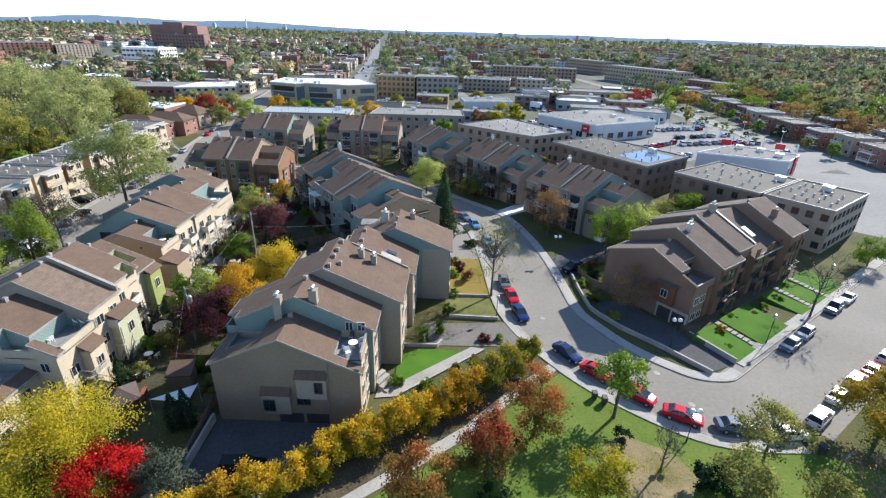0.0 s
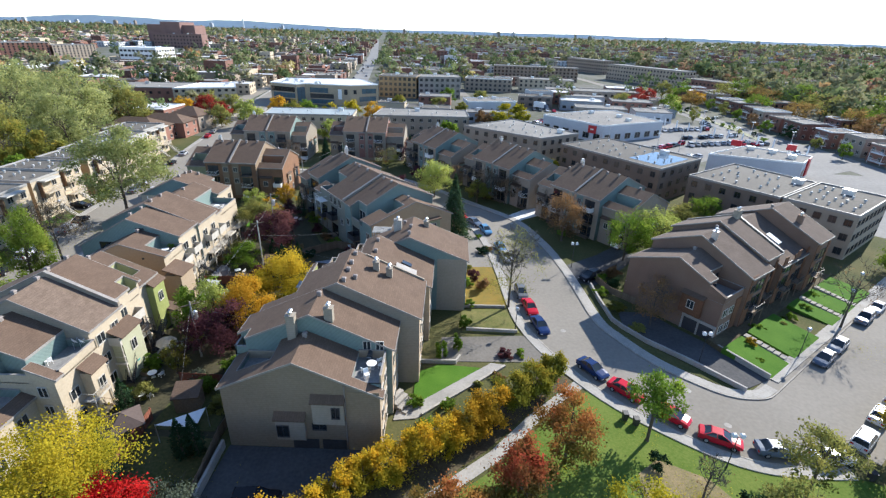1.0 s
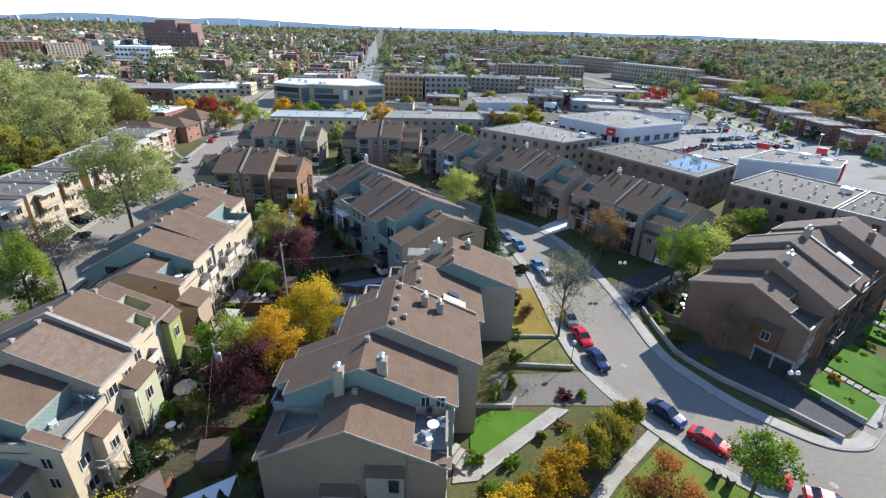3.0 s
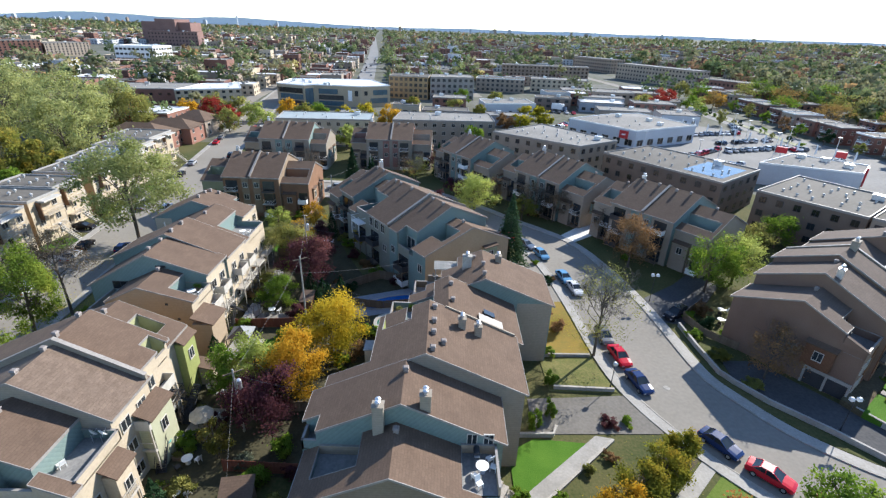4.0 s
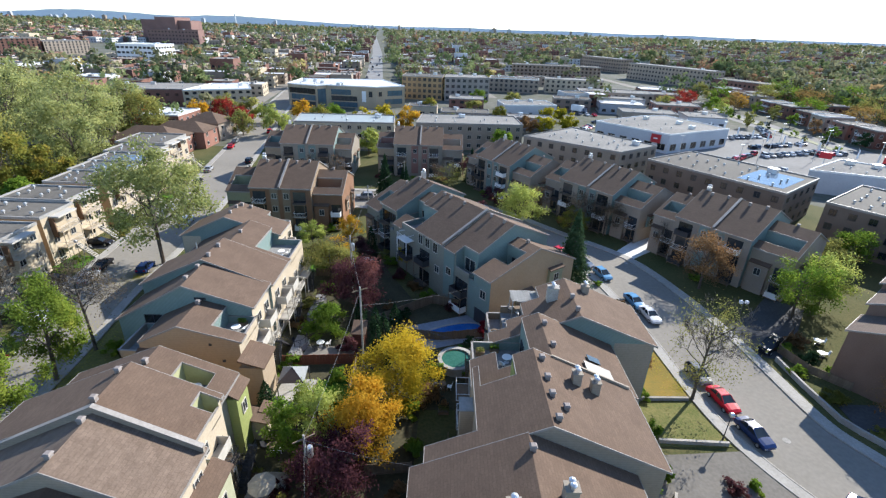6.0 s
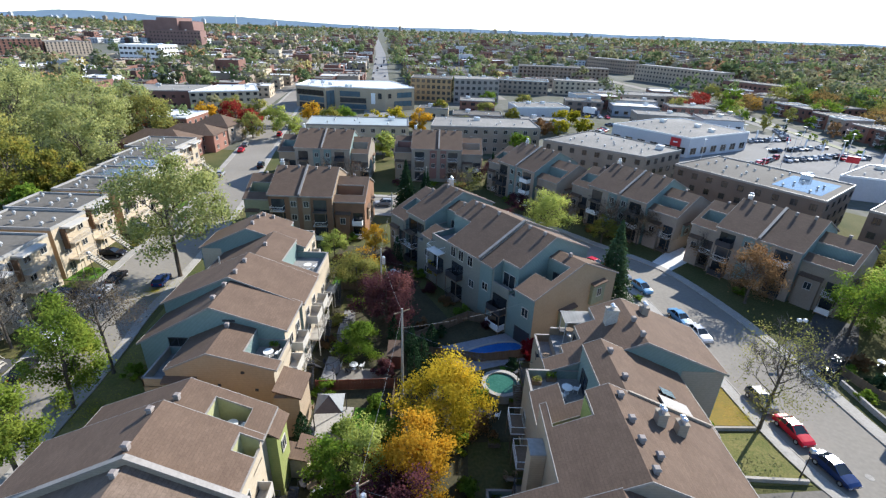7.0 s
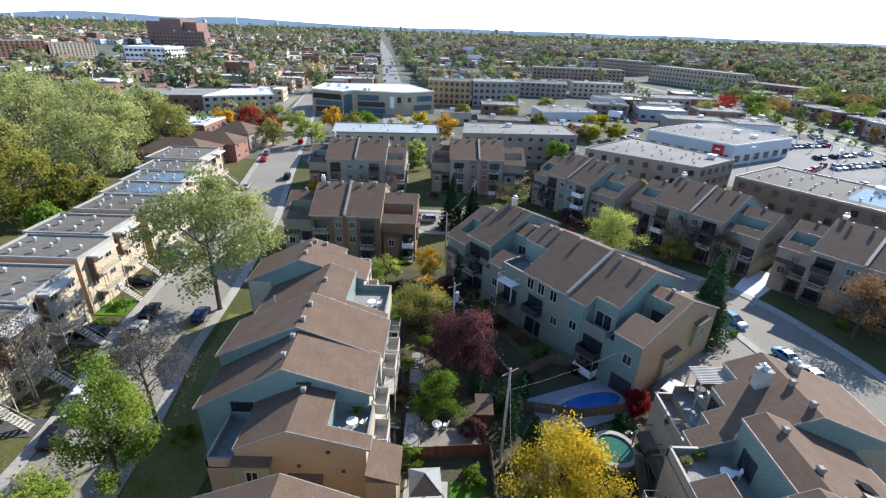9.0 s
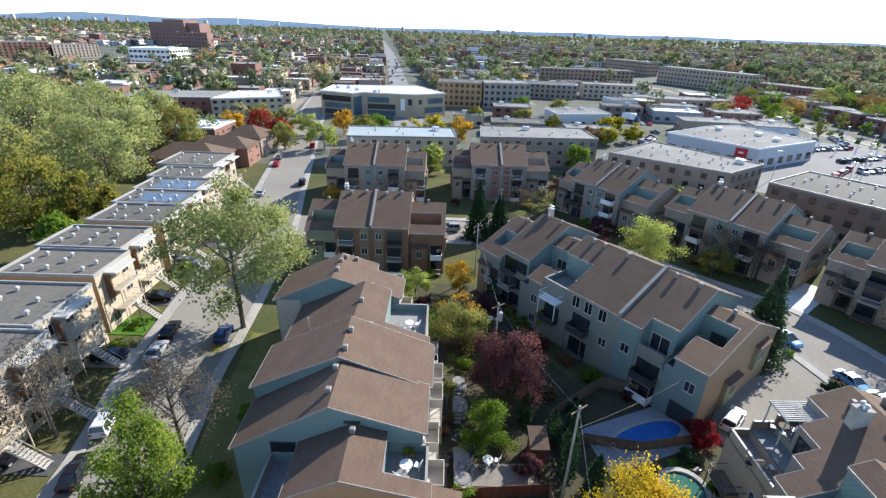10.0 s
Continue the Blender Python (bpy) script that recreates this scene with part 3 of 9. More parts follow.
single("road", strip([(-58, 250), (-80, 433), (-125, 794), (-237, 1576), (-400, 2680)], 14, -0.2, 0.06), mat("far_road", (0.17, 0.168, 0.165), (0.23, 0.228, 0.22), 0.05, 1.0, 0.85, 0.1, 0.01), "straight boulevard running to the horizon", "road", kind="structure")

# soil colour darkened to stand for the shade between the rows
patch("garden_ground", [(-44.2, 40), (-25, 40), (-24.2, 67), (-16, 67.5), (-12, 76), (-12.4, 84), (-18, 90), (-26, 90.5), (-31, 100), (-38, 116), (-47.5, 116), (-48, 100), (-44.2, 93)], 0.05, mat("shade_painted_soil", (0.035, 0.035, 0.018), (0.075, 0.065, 0.035), 0.4, 3.0, 0.95, 0.6, 0.05), "planted back garden ground with shade put into its dark soil", "garden ground")
for q, m_, lab in (([(-41.6, 66.6), (-37.4, 66.6), (-37.2, 71.6), (-41.4, 71.8)], CONCRETE, "beige paved patio under a gazebo"), ([(-37.2, 64.6), (-33.6, 64.8), (-33.4, 71.6), (-37, 71.6)], LAWN, "small green garden lawn"), ([(-40.4, 75.8), (-33.6, 75.8), (-33.4, 78.6), (-40.2, 78.4)], mat("patio_slabs", (0.15, 0.135, 0.115), (0.23, 0.21, 0.18), 0.8, 6.0, 0.9, 0.3, 0.02), "shaded grey patio"), ([(-20.2, 73.6), (-17.6, 73.8), (-17.0, 79.6), (-19.4, 79.8)], LAWN, "strip of lawn by the round pool"), ([(-43, 92), (-37.8, 92), (-37.8, 96), (-43, 96)], GRASS, "small garden lawn"), ([(-46, 100), (-42, 100), (-41.6, 108), (-46, 108)], LAWN, "small garden lawn"), ([(-33.4, 42), (-26, 42), (-26, 49), (-33, 49)], GRASS, "shaded garden lawn"), ([(-34.4, 30), (-24.4, 30), (-25.4, 41), (-33, 41)], GRASS, "rough garden lawn"), ([(-40, 54), (-36.4, 54), (-36.4, 58), (-40, 58)], STONE, "sunlit stone patio")):
    patch("patio" if "patio" in lab else "lawn", q, 0.09, m_, lab, "patio" if "patio" in lab else "lawn")

# ---- townhouses ----
random.seed(3)
CREAM = mat("cream_frame", (0.42, 0.39, 0.34), (0.5, 0.47, 0.42), 0.6, 4.0, 0.6, 0.0)
MESHES = {}


def window_mesh(w, h, style="plain"):
    """Frame and pane of a window of that size, its sill at the origin, facing -y."""
    key = (round(w, 2), round(h, 2), style)
    if key not in MESHES:
        fr, gl = Shape(), Shape()
        t = 0.065
        fr.cells([-w / 2, -w / 2 + t, -t / 2, t / 2, w / 2 - t, w / 2], [-0.07, t, h - t, h], lambda i, j: not (j == 1 and i in (1, 3)), -0.1, 0.02)
        gl.box(-w / 2 + t, w / 2 - t, -0.045, 0.01, t, h - t)
        MESHES[key] = (fr.mesh("window", {"plain": CREAM, "white": WHITE, "dark": DARKMETAL}[style]), gl.mesh("pane", GLASS))
    return MESHES[key]


def facing(face, pos, along, z):
    """Pose on a wall of a local box: face is -u, +u, -v or +v; pos is the wall's place, along runs along it."""
    turn = {"-v": 0, "+u": 90, "+v": 180, "-u": 270}[face]
    x, y = (along, pos) if face[1] == "v" else (pos, along)
    return pose(x, y, z, 0, 0, turn)


def window(parent, face, pos, along, z, w=1.2, h=1.3, style="plain"):
    a, b = window_mesh(w, h, style)
    ob = part("window", a, None, parent, m=facing(face, pos, along, z))
    part("pane", b, None, ob)
    return ob


def balcony_mesh(w, d, solid=False):
    key = ("balcony", w, d, solid)
    if key not in MESHES:
        a, b = Shape(), Shape()
        a.box(-w / 2, w / 2, -d, 0.02, -0.15, 0.0)
        for x in (-w / 2 + 0.05, w / 2 - 0.05):
            a.box(x - 0.05, x + 0.05, -d, -d + 0.1, -2.6, -0.15)
        if solid:
            b.box(-w / 2, w / 2, -d, -d + 0.06, 0, 1.0)
            b.box(-w / 2, -w / 2 + 0.06, -d + 0.06, 0, 0, 1.0)
            b.box(w / 2 - 0.06, w / 2, -d + 0.06, 0, 0, 1.0)
        else:
            for z in (0.08, 0.98):
                b.box(-w / 2, w / 2, -d, -d + 0.05, z, z + 0.05)
                b.box(-w / 2, -w / 2 + 0.05, -d + 0.05, 0, z, z + 0.05)
                b.box(w / 2 - 0.05, w / 2, -d + 0.05, 0, z, z + 0.05)
            k = int(w / 0.22)
            for i in range(k + 1):
                x = -w / 2 + 0.025 + (w - 0.05) * i / k
                b.box(x - 0.015, x + 0.015, -d + 0.01, -d + 0.04, 0.13, 0.98)
        MESHES[key] = (a, b)
    return MESHES[key]


def balcony(parent, face, pos, along, z, w=2.6, d=1.5, deck=WHITE, rail=WHITE, solid=False):
    a, b = balcony_mesh(w, d, solid)
    ob = part("balcony", a, deck, parent, m=facing(face, pos, along, z))
    part("railing", b, rail, ob)
    return ob


def roof_vent(parent, x, y, z):
    if "vent" not in MESHES:
        s = Shape()
        s.box(-0.2, 0.2, -0.2, 0.2, -0.4, 0.36)
        s.hexa([(-0.28, -0.28, 0.36), (0.28, -0.28, 0.36), (0.28, 0.28, 0.36), (-0.28, 0.28, 0.36)], [(-0.18, -0.18, 0.5), (0.18, -0.18, 0.5), (0.18, 0.18, 0.5), (-0.18, 0.18, 0.5)])
        MESHES["vent"] = s.mesh("roof_vent", VENT)
    return part("roof_vent", MESHES["vent"], None, parent, m=pose(x, y, z))


def chimney(parent, x, y, z0, z1, w=0.9, d=0.7, material=None):
    s = Shape()
    s.box(-w / 2, w / 2, -d / 2, d / 2, z0 - z1, 0)
    s.box(-w / 2 - 0.06, w / 2 + 0.06, -d / 2 - 0.06, d / 2 + 0.06, 0, 0.08)
    ob = part("chimney", s, material or GREYSIDE, parent, m=pose(x, y, z1))
    if "flue" not in MESHES:
        f = Shape()
        f.tube([(0, 0, 0.08), (0, 0, 0.4)], [0.13, 0.13], 8)
        f.tube([(0, 0, 0.4), (0, 0, 0.5), (0, 0, 0.62)], [0.24, 0.24, 0.08], 8)
        MESHES["flue"] = f.mesh("flue", METAL)
    for dx in (-w * 0.24, w * 0.24):
        part("flue", MESHES["flue"], None, ob, m=pose(dx, 0, 0))
    return ob


def townhouse(m, u0, u1, v0, v1, vr, zr, slope=0.45, notches=(), walls=None, roof=None, label="", group="", parapet=None, overhang=0.35, base=0.0, slope2=None):
    """One house of a row. u runs along the row and the ridge, v across it. notches: (ua, ub, va, vb, floor) terraces cut into the roof."""
    w = {"-u": TAN, "+u": TEAL, "-v": TAN, "+v": TAN, "in": TEAL}
    w.update(walls or {})
    roof = roof or SHINGLE
    house = thing("townhouse", m, label or "brown-roofed townhouse with tan siding in a stepped row", "townhouse", group)
    us = sorted({u0, u1, *(x for n in notches for x in n[:2])})
    vs = sorted({v0, v1, vr, *(x for n in notches for x in n[2:4])})

    def rz(v):
        return zr - (slope if v < vr else (slope2 or slope)) * abs(v - vr)

    def cut(i, j):
        if not (0 <= i < len(us) - 1 and 0 <= j < len(vs) - 1):
            return "out"
        a, b = (us[i] + us[i + 1]) / 2, (vs[j] + vs[j + 1]) / 2
        for n in notches:
            if n[0] < a < n[1] and n[2] < b < n[3]:
                return n[4]
        return None

    shapes = {k: Shape() for k in ("-u", "+u", "-v", "+v", "in")}
    top, decks, trim = Shape(), {}, Shape()
    for i in range(len(us) - 1):
        for j in range(len(vs) - 1):
            a0, a1, b0, b1 = us[i], us[i + 1], vs[j], vs[j + 1]
            c = cut(i, j)

            def h(b):
                return rz(b) if c is None else c

            if c is not None:
                decks.setdefault(c, Shape()).box(a0, a1, b0, b1, c - 0.12, c)
            else:
                o = [overhang if cut(i - 1, j) == "out" else 0, overhang if cut(i + 1, j) == "out" else 0, overhang if cut(i, j - 1) == "out" else 0, overhang if cut(i, j + 1) == "out" else 0]
                A0, A1, B0, B1 = a0 - o[0] * 0.4, a1 + o[1] * 0.4, b0 - o[2], b1 + o[3]
                z0, z1 = (rz(b0) - (rz(b1) - rz(b0)) / (b1 - b0) * (b0 - B0)), (rz(b1) + (rz(b1) - rz(b0)) / (b1 - b0) * (B1 - b1))
                top.hexa([(A0, B0, z0 - 0.02), (A1, B0, z0 - 0.02), (A1, B1, z1 - 0.02), (A0, B1, z1 - 0.02)], [(A0, B0, z0 + 0.14), (A1, B0, z0 + 0.14), (A1, B1, z1 + 0.14), (A0, B1, z1 + 0.14)])
            for side, (di, dj) in (("-u", (-1, 0)), ("+u", (1, 0)), ("-v", (0, -1)), ("+v", (0, 1))):
                k = cut(i + di, j + dj)
                if side[1] == "u":
                    x = a0 if side[0] == "-" else a1
                    p, q = (x, b0, h(b0)), (x, b1, h(b1))
                else:
                    y = b0 if side[0] == "-" else b1
                    p, q = (a0, y, h(y)), (a1, y, h(y))
                if k == "out":
                    tgt, zb, zc = shapes[side], base, base
                elif k is not None and (c is None or c > k):
                    tgt, zb, zc = shapes["in"], k, k
                else:
                    tgt = None
                if tgt is not None:
                    pts = [(p[0], p[1], zb), (q[0], q[1], zc), q, p]
                    tgt.poly(pts if side in ("-v", "+u") else pts[::-1])
                # pale edge trim
                if c is None and (k == "out" or (k is not None and k != "out")):
                    t = 0.05
                    if side[1] == "u":
                        s_ = -1 if side[0] == "-" else 1
                        xx = (A0 if s_ < 0 else A1)
                        x0, x1 = sorted((xx, xx + s_ * t))
                        trim.hexa([(x0, B0, z0 - 0.06), (x1, B0, z0 - 0.06), (x1, B1, z1 - 0.06), (x0, B1, z1 - 0.06)], [(x0, B0, z0 + 0.15), (x1, B0, z0 + 0.15), (x1, B1, z1 + 0.15), (x0, B1, z1 + 0.15)])
                    else:
                        s_ = -1 if side[0] == "-" else 1
                        yy, zz = (B0, z0) if s_ < 0 else (B1, z1)
                        y0, y1 = sorted((yy, yy + s_ * t))
                        trim.box(A0, A1, y0, y1, zz - 0.1, zz + 0.16)
                if c is not None and k == "out":
                    t = 0.16
                    if side[1] == "u":
                        x0, x1 = (a0, a0 + t) if side[0] == "-" else (a1 - t, a1)
                        shapes[side].box(x0, x1, b0, b1, c, c + 0.95)
                        trim.box(x0 - 0.03, x1 + 0.03, b0, b1, c + 0.95, c + 1.0)
                    else:
                        y0, y1 = (b0, b0 + t) if side[0] == "-" else (b1 - t, b1)
                        shapes[side].box(a0, a1, y0, y1, c, c + 0.95)
                        trim.box(a0, a1, y0 - 0.03, y1 + 0.03, c + 0.95, c + 1.0)
    for k, sh in shapes.items():
        if sh.f:
            pieces("wall", sh, w[k], house)
    part("roof", top, roof, house)
    part("roof_trim", trim, FLASHING, house)
    for deck in decks.values():
        part("terrace", deck, DECK, house, "grey roof terrace cut into the slope")
    if parapet:
        x, lift = parapet
        s, c = Shape(), Shape()
        for b0, b1 in ((v0 - 0.3, vr), (vr, v1 + 0.3)):
            z0, z1 = rz(b0), rz(b1)
            s.hexa([(x - 0.15, b0, z0 - 0.3), (x + 0.15, b0, z0 - 0.3), (x + 0.15, b1, z1 - 0.3), (x - 0.15, b1, z1 - 0.3)], [(x - 0.15, b0, z0 + lift), (x + 0.15, b0, z0 + lift), (x + 0.15, b1, z1 + lift), (x - 0.15, b1, z1 + lift)])
            z0, z1 = z0 + lift, z1 + lift
            c.hexa([(x - 0.22, b0, z0), (x + 0.22, b0, z0), (x + 0.22, b1, z1), (x - 0.22, b1, z1)], [(x - 0.22, b0, z0 + 0.06), (x + 0.22, b0, z0 + 0.06), (x + 0.22, b1, z1 + 0.06), (x - 0.22, b1, z1 + 0.06)])
        part("party_wall", s, GREYSIDE, house)
        part("coping", c, FLASHING, house)
    house["ridge"] = zr
    return house, rz


def storeys(house, face, pos, a0, a1, levels=(1.0, 3.8, 6.6), width=1.3, count=2, style="plain", skip=()):
    """Rows of windows on one wall."""
    for li, z in enumerate(levels):
        for i in range(count):
            if (li, i) not in skip:
                window(house, face, pos, a0 + (a1 - a0) * (i + 0.5) / count, z, width, 1.3, style)


def panel(h, face, pos, along, w, z0, z1, material=None, d=0.12):
    """A flat cladding panel a hand proud of a wall."""
    s = Shape()
    s.box(-w / 2, w / 2, -d, 0.0, z0, z1)
    return part("cladding_panel", s, material or TEAL, h, m=facing(face, pos, along, 0))


def bay(h, face, pos, along, w, d, z0, z1, material, roof=True, win=True):
    """A projecting bay with a shed roof and its own window."""
    s = Shape()
    s.box(-w / 2, w / 2, -d, 0.0, z0, z1)
    b = part("house_bay", s, material, h, m=facing(face, pos, along, 0))
    if roof:
        r = Shape()
        r.hexa([(-w / 2 - 0.15, -d - 0.25, z1 - 0.03), (w / 2 + 0.15, -d - 0.25, z1 - 0.03), (w / 2 + 0.15, -0.01, z1 + 0.45 * d), (-w / 2 - 0.15, -0.01, z1 + 0.45 * d)], [(-w / 2 - 0.15, -d - 0.25, z1 + 0.12), (w / 2 + 0.15, -d - 0.25, z1 + 0.12), (w / 2 + 0.15, -0.01, z1 + 0.45 * d + 0.15), (-w / 2 - 0.15, -0.01, z1 + 0.45 * d + 0.15)])
        part("bay_roof", r, SHINGLE, b)
    if win:
        a, g = window_mesh(1.1, 1.3, "plain")
        k = part("window", a, None, b, m=pose(0, -d, z1 - 2.0))
        part("pane", g, None, k)
    return b


def loggia(h, face, pos, along, z, w=2.8):
    """A dark balcony opening: glazed door behind a deck with a railing."""
    s = Shape()
    s.box(-w / 2, w / 2, -0.05, 0.02, 0.0, 2.3)
    part("balcony_door", s, GLASS, h, m=facing(face, pos, along, z))
    balcony(h, face, pos, along, z, w, 1.3, WOOD, DARKMETAL if random.random() < 0.6 else WHITE, random.random() < 0.4)


R90 = pose(0, 0, 0, 0, 0, 90)       # u runs along +y, v along -x

OCHRE = mat("ochre_tan_siding", (0.34, 0.245, 0.15), (0.41, 0.3, 0.19), 0.25, 3.0, 0.8, 0.5, 0.02, pattern="siding")
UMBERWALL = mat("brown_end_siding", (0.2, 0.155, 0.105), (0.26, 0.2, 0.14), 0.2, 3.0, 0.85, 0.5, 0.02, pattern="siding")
# tan siding darkened for the end wall, its shade put into the colour
ENDTAN = mat("shade_painted_tan_siding", (0.205, 0.16, 0.112), (0.255, 0.203, 0.147), 0.2, 3.0, 0.8, 0.5, 0.02, pattern="siding")
# the middle near row, its end wall with the garages towards the forecourt
G = "townhouses of the middle near row"
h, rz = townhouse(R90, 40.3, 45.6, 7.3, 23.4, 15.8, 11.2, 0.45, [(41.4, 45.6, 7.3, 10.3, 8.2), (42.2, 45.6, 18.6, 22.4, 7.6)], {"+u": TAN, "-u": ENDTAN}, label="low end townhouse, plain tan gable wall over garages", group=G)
for a0, a1, z0, z1 in ((15.1, 18.15, 1.5, 4.3), (10.95, 14.2, 3.8, 6.7)):
    s = Shape()
    s.box(39.9, 40.3, a0, a1, z0, z1)
    b = part("window_bay", s, GREYSIDE, h, "shallow window bay under a brown hood")
    s = Shape()
    s.hexa([(39.6, a0 - 0.12, z1 - 0.05), (40.3, a0 - 0.12, z1 + 0.2), (40.3, a1 + 0.12, z1 + 0.2), (39.6, a1 + 0.12, z1 - 0.05)], [(39.6, a0 - 0.12, z1 + 0.12), (40.3, a0 - 0.12, z1 + 0.75), (40.3, a1 + 0.12, z1 + 0.75), (39.6, a1 + 0.12, z1 + 0.12)])
    part("hood", s, SHINGLE, b)
window(h, "-u", 39.9, 17.4, 2.0, 1.3, 1.5, "dark")
window(h, "-u", 39.9, 11.8, 4.7, 0.9, 1.4, "dark")
window(h, "-u", 40.3, 13.7, 2.7, 1.5, 0.9, "dark")
for a0, a1 in ((13.9, 16.6), (11.0, 13.5)):
    s = Shape()
    s.box(40.22, 40.34, a0, a1, -0.4, 1.35)
    part("garage_door", s, DARKMETAL, h, "dark open garage bay")
# flat darker panel added in place of the wall's set-back part
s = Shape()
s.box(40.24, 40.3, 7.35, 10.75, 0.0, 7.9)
part("wall_panel", s, UMBERWALL, h, "flat darker brown panel standing for the set-back wall")
s = Shape()
s.tube([(40.2, 10.85, 0.0), (40.2, 10.85, 8.6)], [0.07, 0.07], 6)
part("downpipe", s, VENT, h)
storeys(h, "-v", 7.3, 40.6, 45.4, (0.9, 3.6, 6.2), 1.3, 2)
roof_vent(h, 44.6, 15.7, rz(15.7) + 0.15)
CENTRE = [h]
h, rz = townhouse(R90, 45.6, 51.0, 6.7, 23.9, 15.4, 13.3, 0.46, [(45.6, 47.4, 22.6, 23.9, 8.0)], {"-u": TEAL}, label="townhouse with two capped chimneys and brown shingles", group=G)
chimney(h, 45.2, 17.2, 9.5, 13.5, 0.8, 0.9)
chimney(h, 46.1, 13.4, 11.5, 14.0, 0.8, 0.9)
window(h, "-u", 45.6, 9.4, 8.3, 0.9, 2.0)
window(h, "-u", 45.6, 8.0, 8.3, 0.9, 2.0)
storeys(h, "-v", 6.7, 45.8, 50.8, (0.9, 3.8, 6.6), 1.4, 2)
roof_vent(h, 49.6, 15.3, rz(15.3) + 0.15)
h, rz = townhouse(R90, 51.2, 60.3, 4.1, 22.8, 13.6, 14.1, 0.46, [(52.8, 60.3, 19.0, 22.8, 0.4), (57.7, 60.3, 15.4, 18.5, 8.0)], {"-u": GREYSIDE, "in": TAN}, label="townhouse with a wide brown roof and twin chimneys", group=G)
for u, v in ((57.6, 8.4), (57.8, 10.1)):
    chimney(h, u, v, rz(v) - 0.2, rz(v) + 1.25, 0.75, 0.75, GREYSIDE)
for u in (52.0, 54.6, 56.6, 59.2):
    roof_vent(h, u, 13.0, rz(13.0) + 0.15)
roof_vent(h, 53.6, 12.0, rz(12.0) + 0.15)
storeys(h, "-v", 4.1, 51.4, 60.0, (0.9, 3.8, 6.6), 1.5, 2)
s = Shape()
for u0, u1, v0, v1 in ((57.7, 57.76, 15.4, 18.5), (57.76, 60.24, 15.4, 15.46), (57.76, 60.24, 18.44, 18.5)):
    s.box(u0, u1, v0, v1, 8.0, rz((v0 + v1) / 2) - 0.25 - (0.3 if v1 - v0 > 1 else 0))
part("well_lining", s, LIME, h, "lime green boards lining the roof well")
s = Shape()
s.box(56.4, 57.9, 19.02, 20.2, 0.0, 10.3)
b = part("house_bay", s, TAN, h)
s = Shape()
s.box(56.3, 58.0, 19.02, 20.3, 10.3, 10.42)
part("bay_roof", s, FLASHING, b)
s = Shape()
for u0, u1 in ((60.24, 60.42),):
    z0, z1 = rz(4.2), rz(11.8)
    s.hexa([(u0, 4.0, z0 - 0.3), (u1, 4.0, z0 - 0.3), (u1, 11.8, z1 - 0.3), (u0, 11.8, z1 - 0.3)], [(u0, 4.0, z0 + 0.34), (u1, 4.0, z0 + 0.34), (u1, 11.8, z1 + 0.34), (u0, 11.8, z1 + 0.34)])
part("party_wall", s, GREYSIDE, h)
for u in (54.4, 58.0):
    balcony(h, "+v", 19.0, u, 3.2, 2.6, 1.6, WOOD, DARKMETAL, False)
    window(h, "+v", 19.0, u, 3.5, 1.8, 1.9, "dark")
    window(h, "+v", 19.0, u, 6.6, 1.3, 1.3)
h, rz = townhouse(R90, 60.3, 68.7, 3.3, 18.6, 11.5, 12.6, 0.45, [(61.8, 68.7, 13.2, 16.4, 7.8), (64.6, 68.7, 16.4, 18.6, 7.8)], {"in": TEAL}, label="townhouse with a notched roof terrace and skylight", group=G)
s = Shape()
s.hexa([(60.9, 5.2, 0.25), (62.5, 5.2, 0.25), (62.5, 8.0, 1.5), (60.9, 8.0, 1.5)], [(60.9, 5.2, 0.45), (62.5, 5.2, 0.45), (62.5, 8.0, 1.7), (60.9, 8.0, 1.7)])
part("skylight", s, FLASHING, h, "white domed skylight on the slope", m=pose(0, 0, rz(5.2)))
s = Shape()
s.hexa([(63.0, 6.0, 0.3), (63.9, 6.0, 0.3), (63.9, 7.3, 0.9), (63.0, 7.3, 0.9)], [(63.0, 6.0, 0.4), (63.9, 6.0, 0.4), (63.9, 7.3, 1.0), (63.0, 7.3, 1.0)])
part("skylight", s, GLASS, h, "small dark skylight", m=pose(0, 0, rz(6.0)))
roof_vent(h, 63.2, 11.0, rz(11.0) + 0.15)
roof_vent(h, 66.8, 11.2, rz(11.2) + 0.15)
window(h, "+v", 13.2, 66.6, 8.1, 1.8, 2.0, "dark")
storeys(h, "-v", 3.3, 60.6, 68.4, (0.9, 3.8, 6.6), 1.5, 2)
storeys(h, "+v", 18.6, 60.6, 68.4, (0.9, 3.6), 1.4, 2)
for u in (62.4, 66.6):
    balcony(h, "+v", 18.6, u, 3.2, 2.8, 1.5, WOOD, WHITE, False)
h, rz = townhouse(R90, 68.7, 77.0, -2.0, 16.2, 6.8, 12.5, 0.41, [(72.0, 77.0, 12.4, 14.4, 7.4), (70.6, 77.0, 14.4, 16.2, 6.4), (74.6, 77.0, 10.2, 12.4, 8.2)], {"-u": TEAL, "+u": UMBERWALL, "in": GREYSIDE}, label="tall end townhouse with a teal gable wall", group=G)
chimney(h, 73.4, 9.0, 10.8, 13.4, 0.9, 1.2, STONE)
chimney(h, 75.4, 4.6, 10.6, 12.6, 0.8, 0.8, GREYSIDE)
for u in (69.8, 72.5):
    roof_vent(h, u, 6.9, rz(6.9) + 0.15)
roof_vent(h, 75.2, 8.0, rz(8.0) + 0.15)
storeys(h, "-v", -2.0, 69.0, 76.8, (0.9, 3.8, 6.6), 1.5, 3)
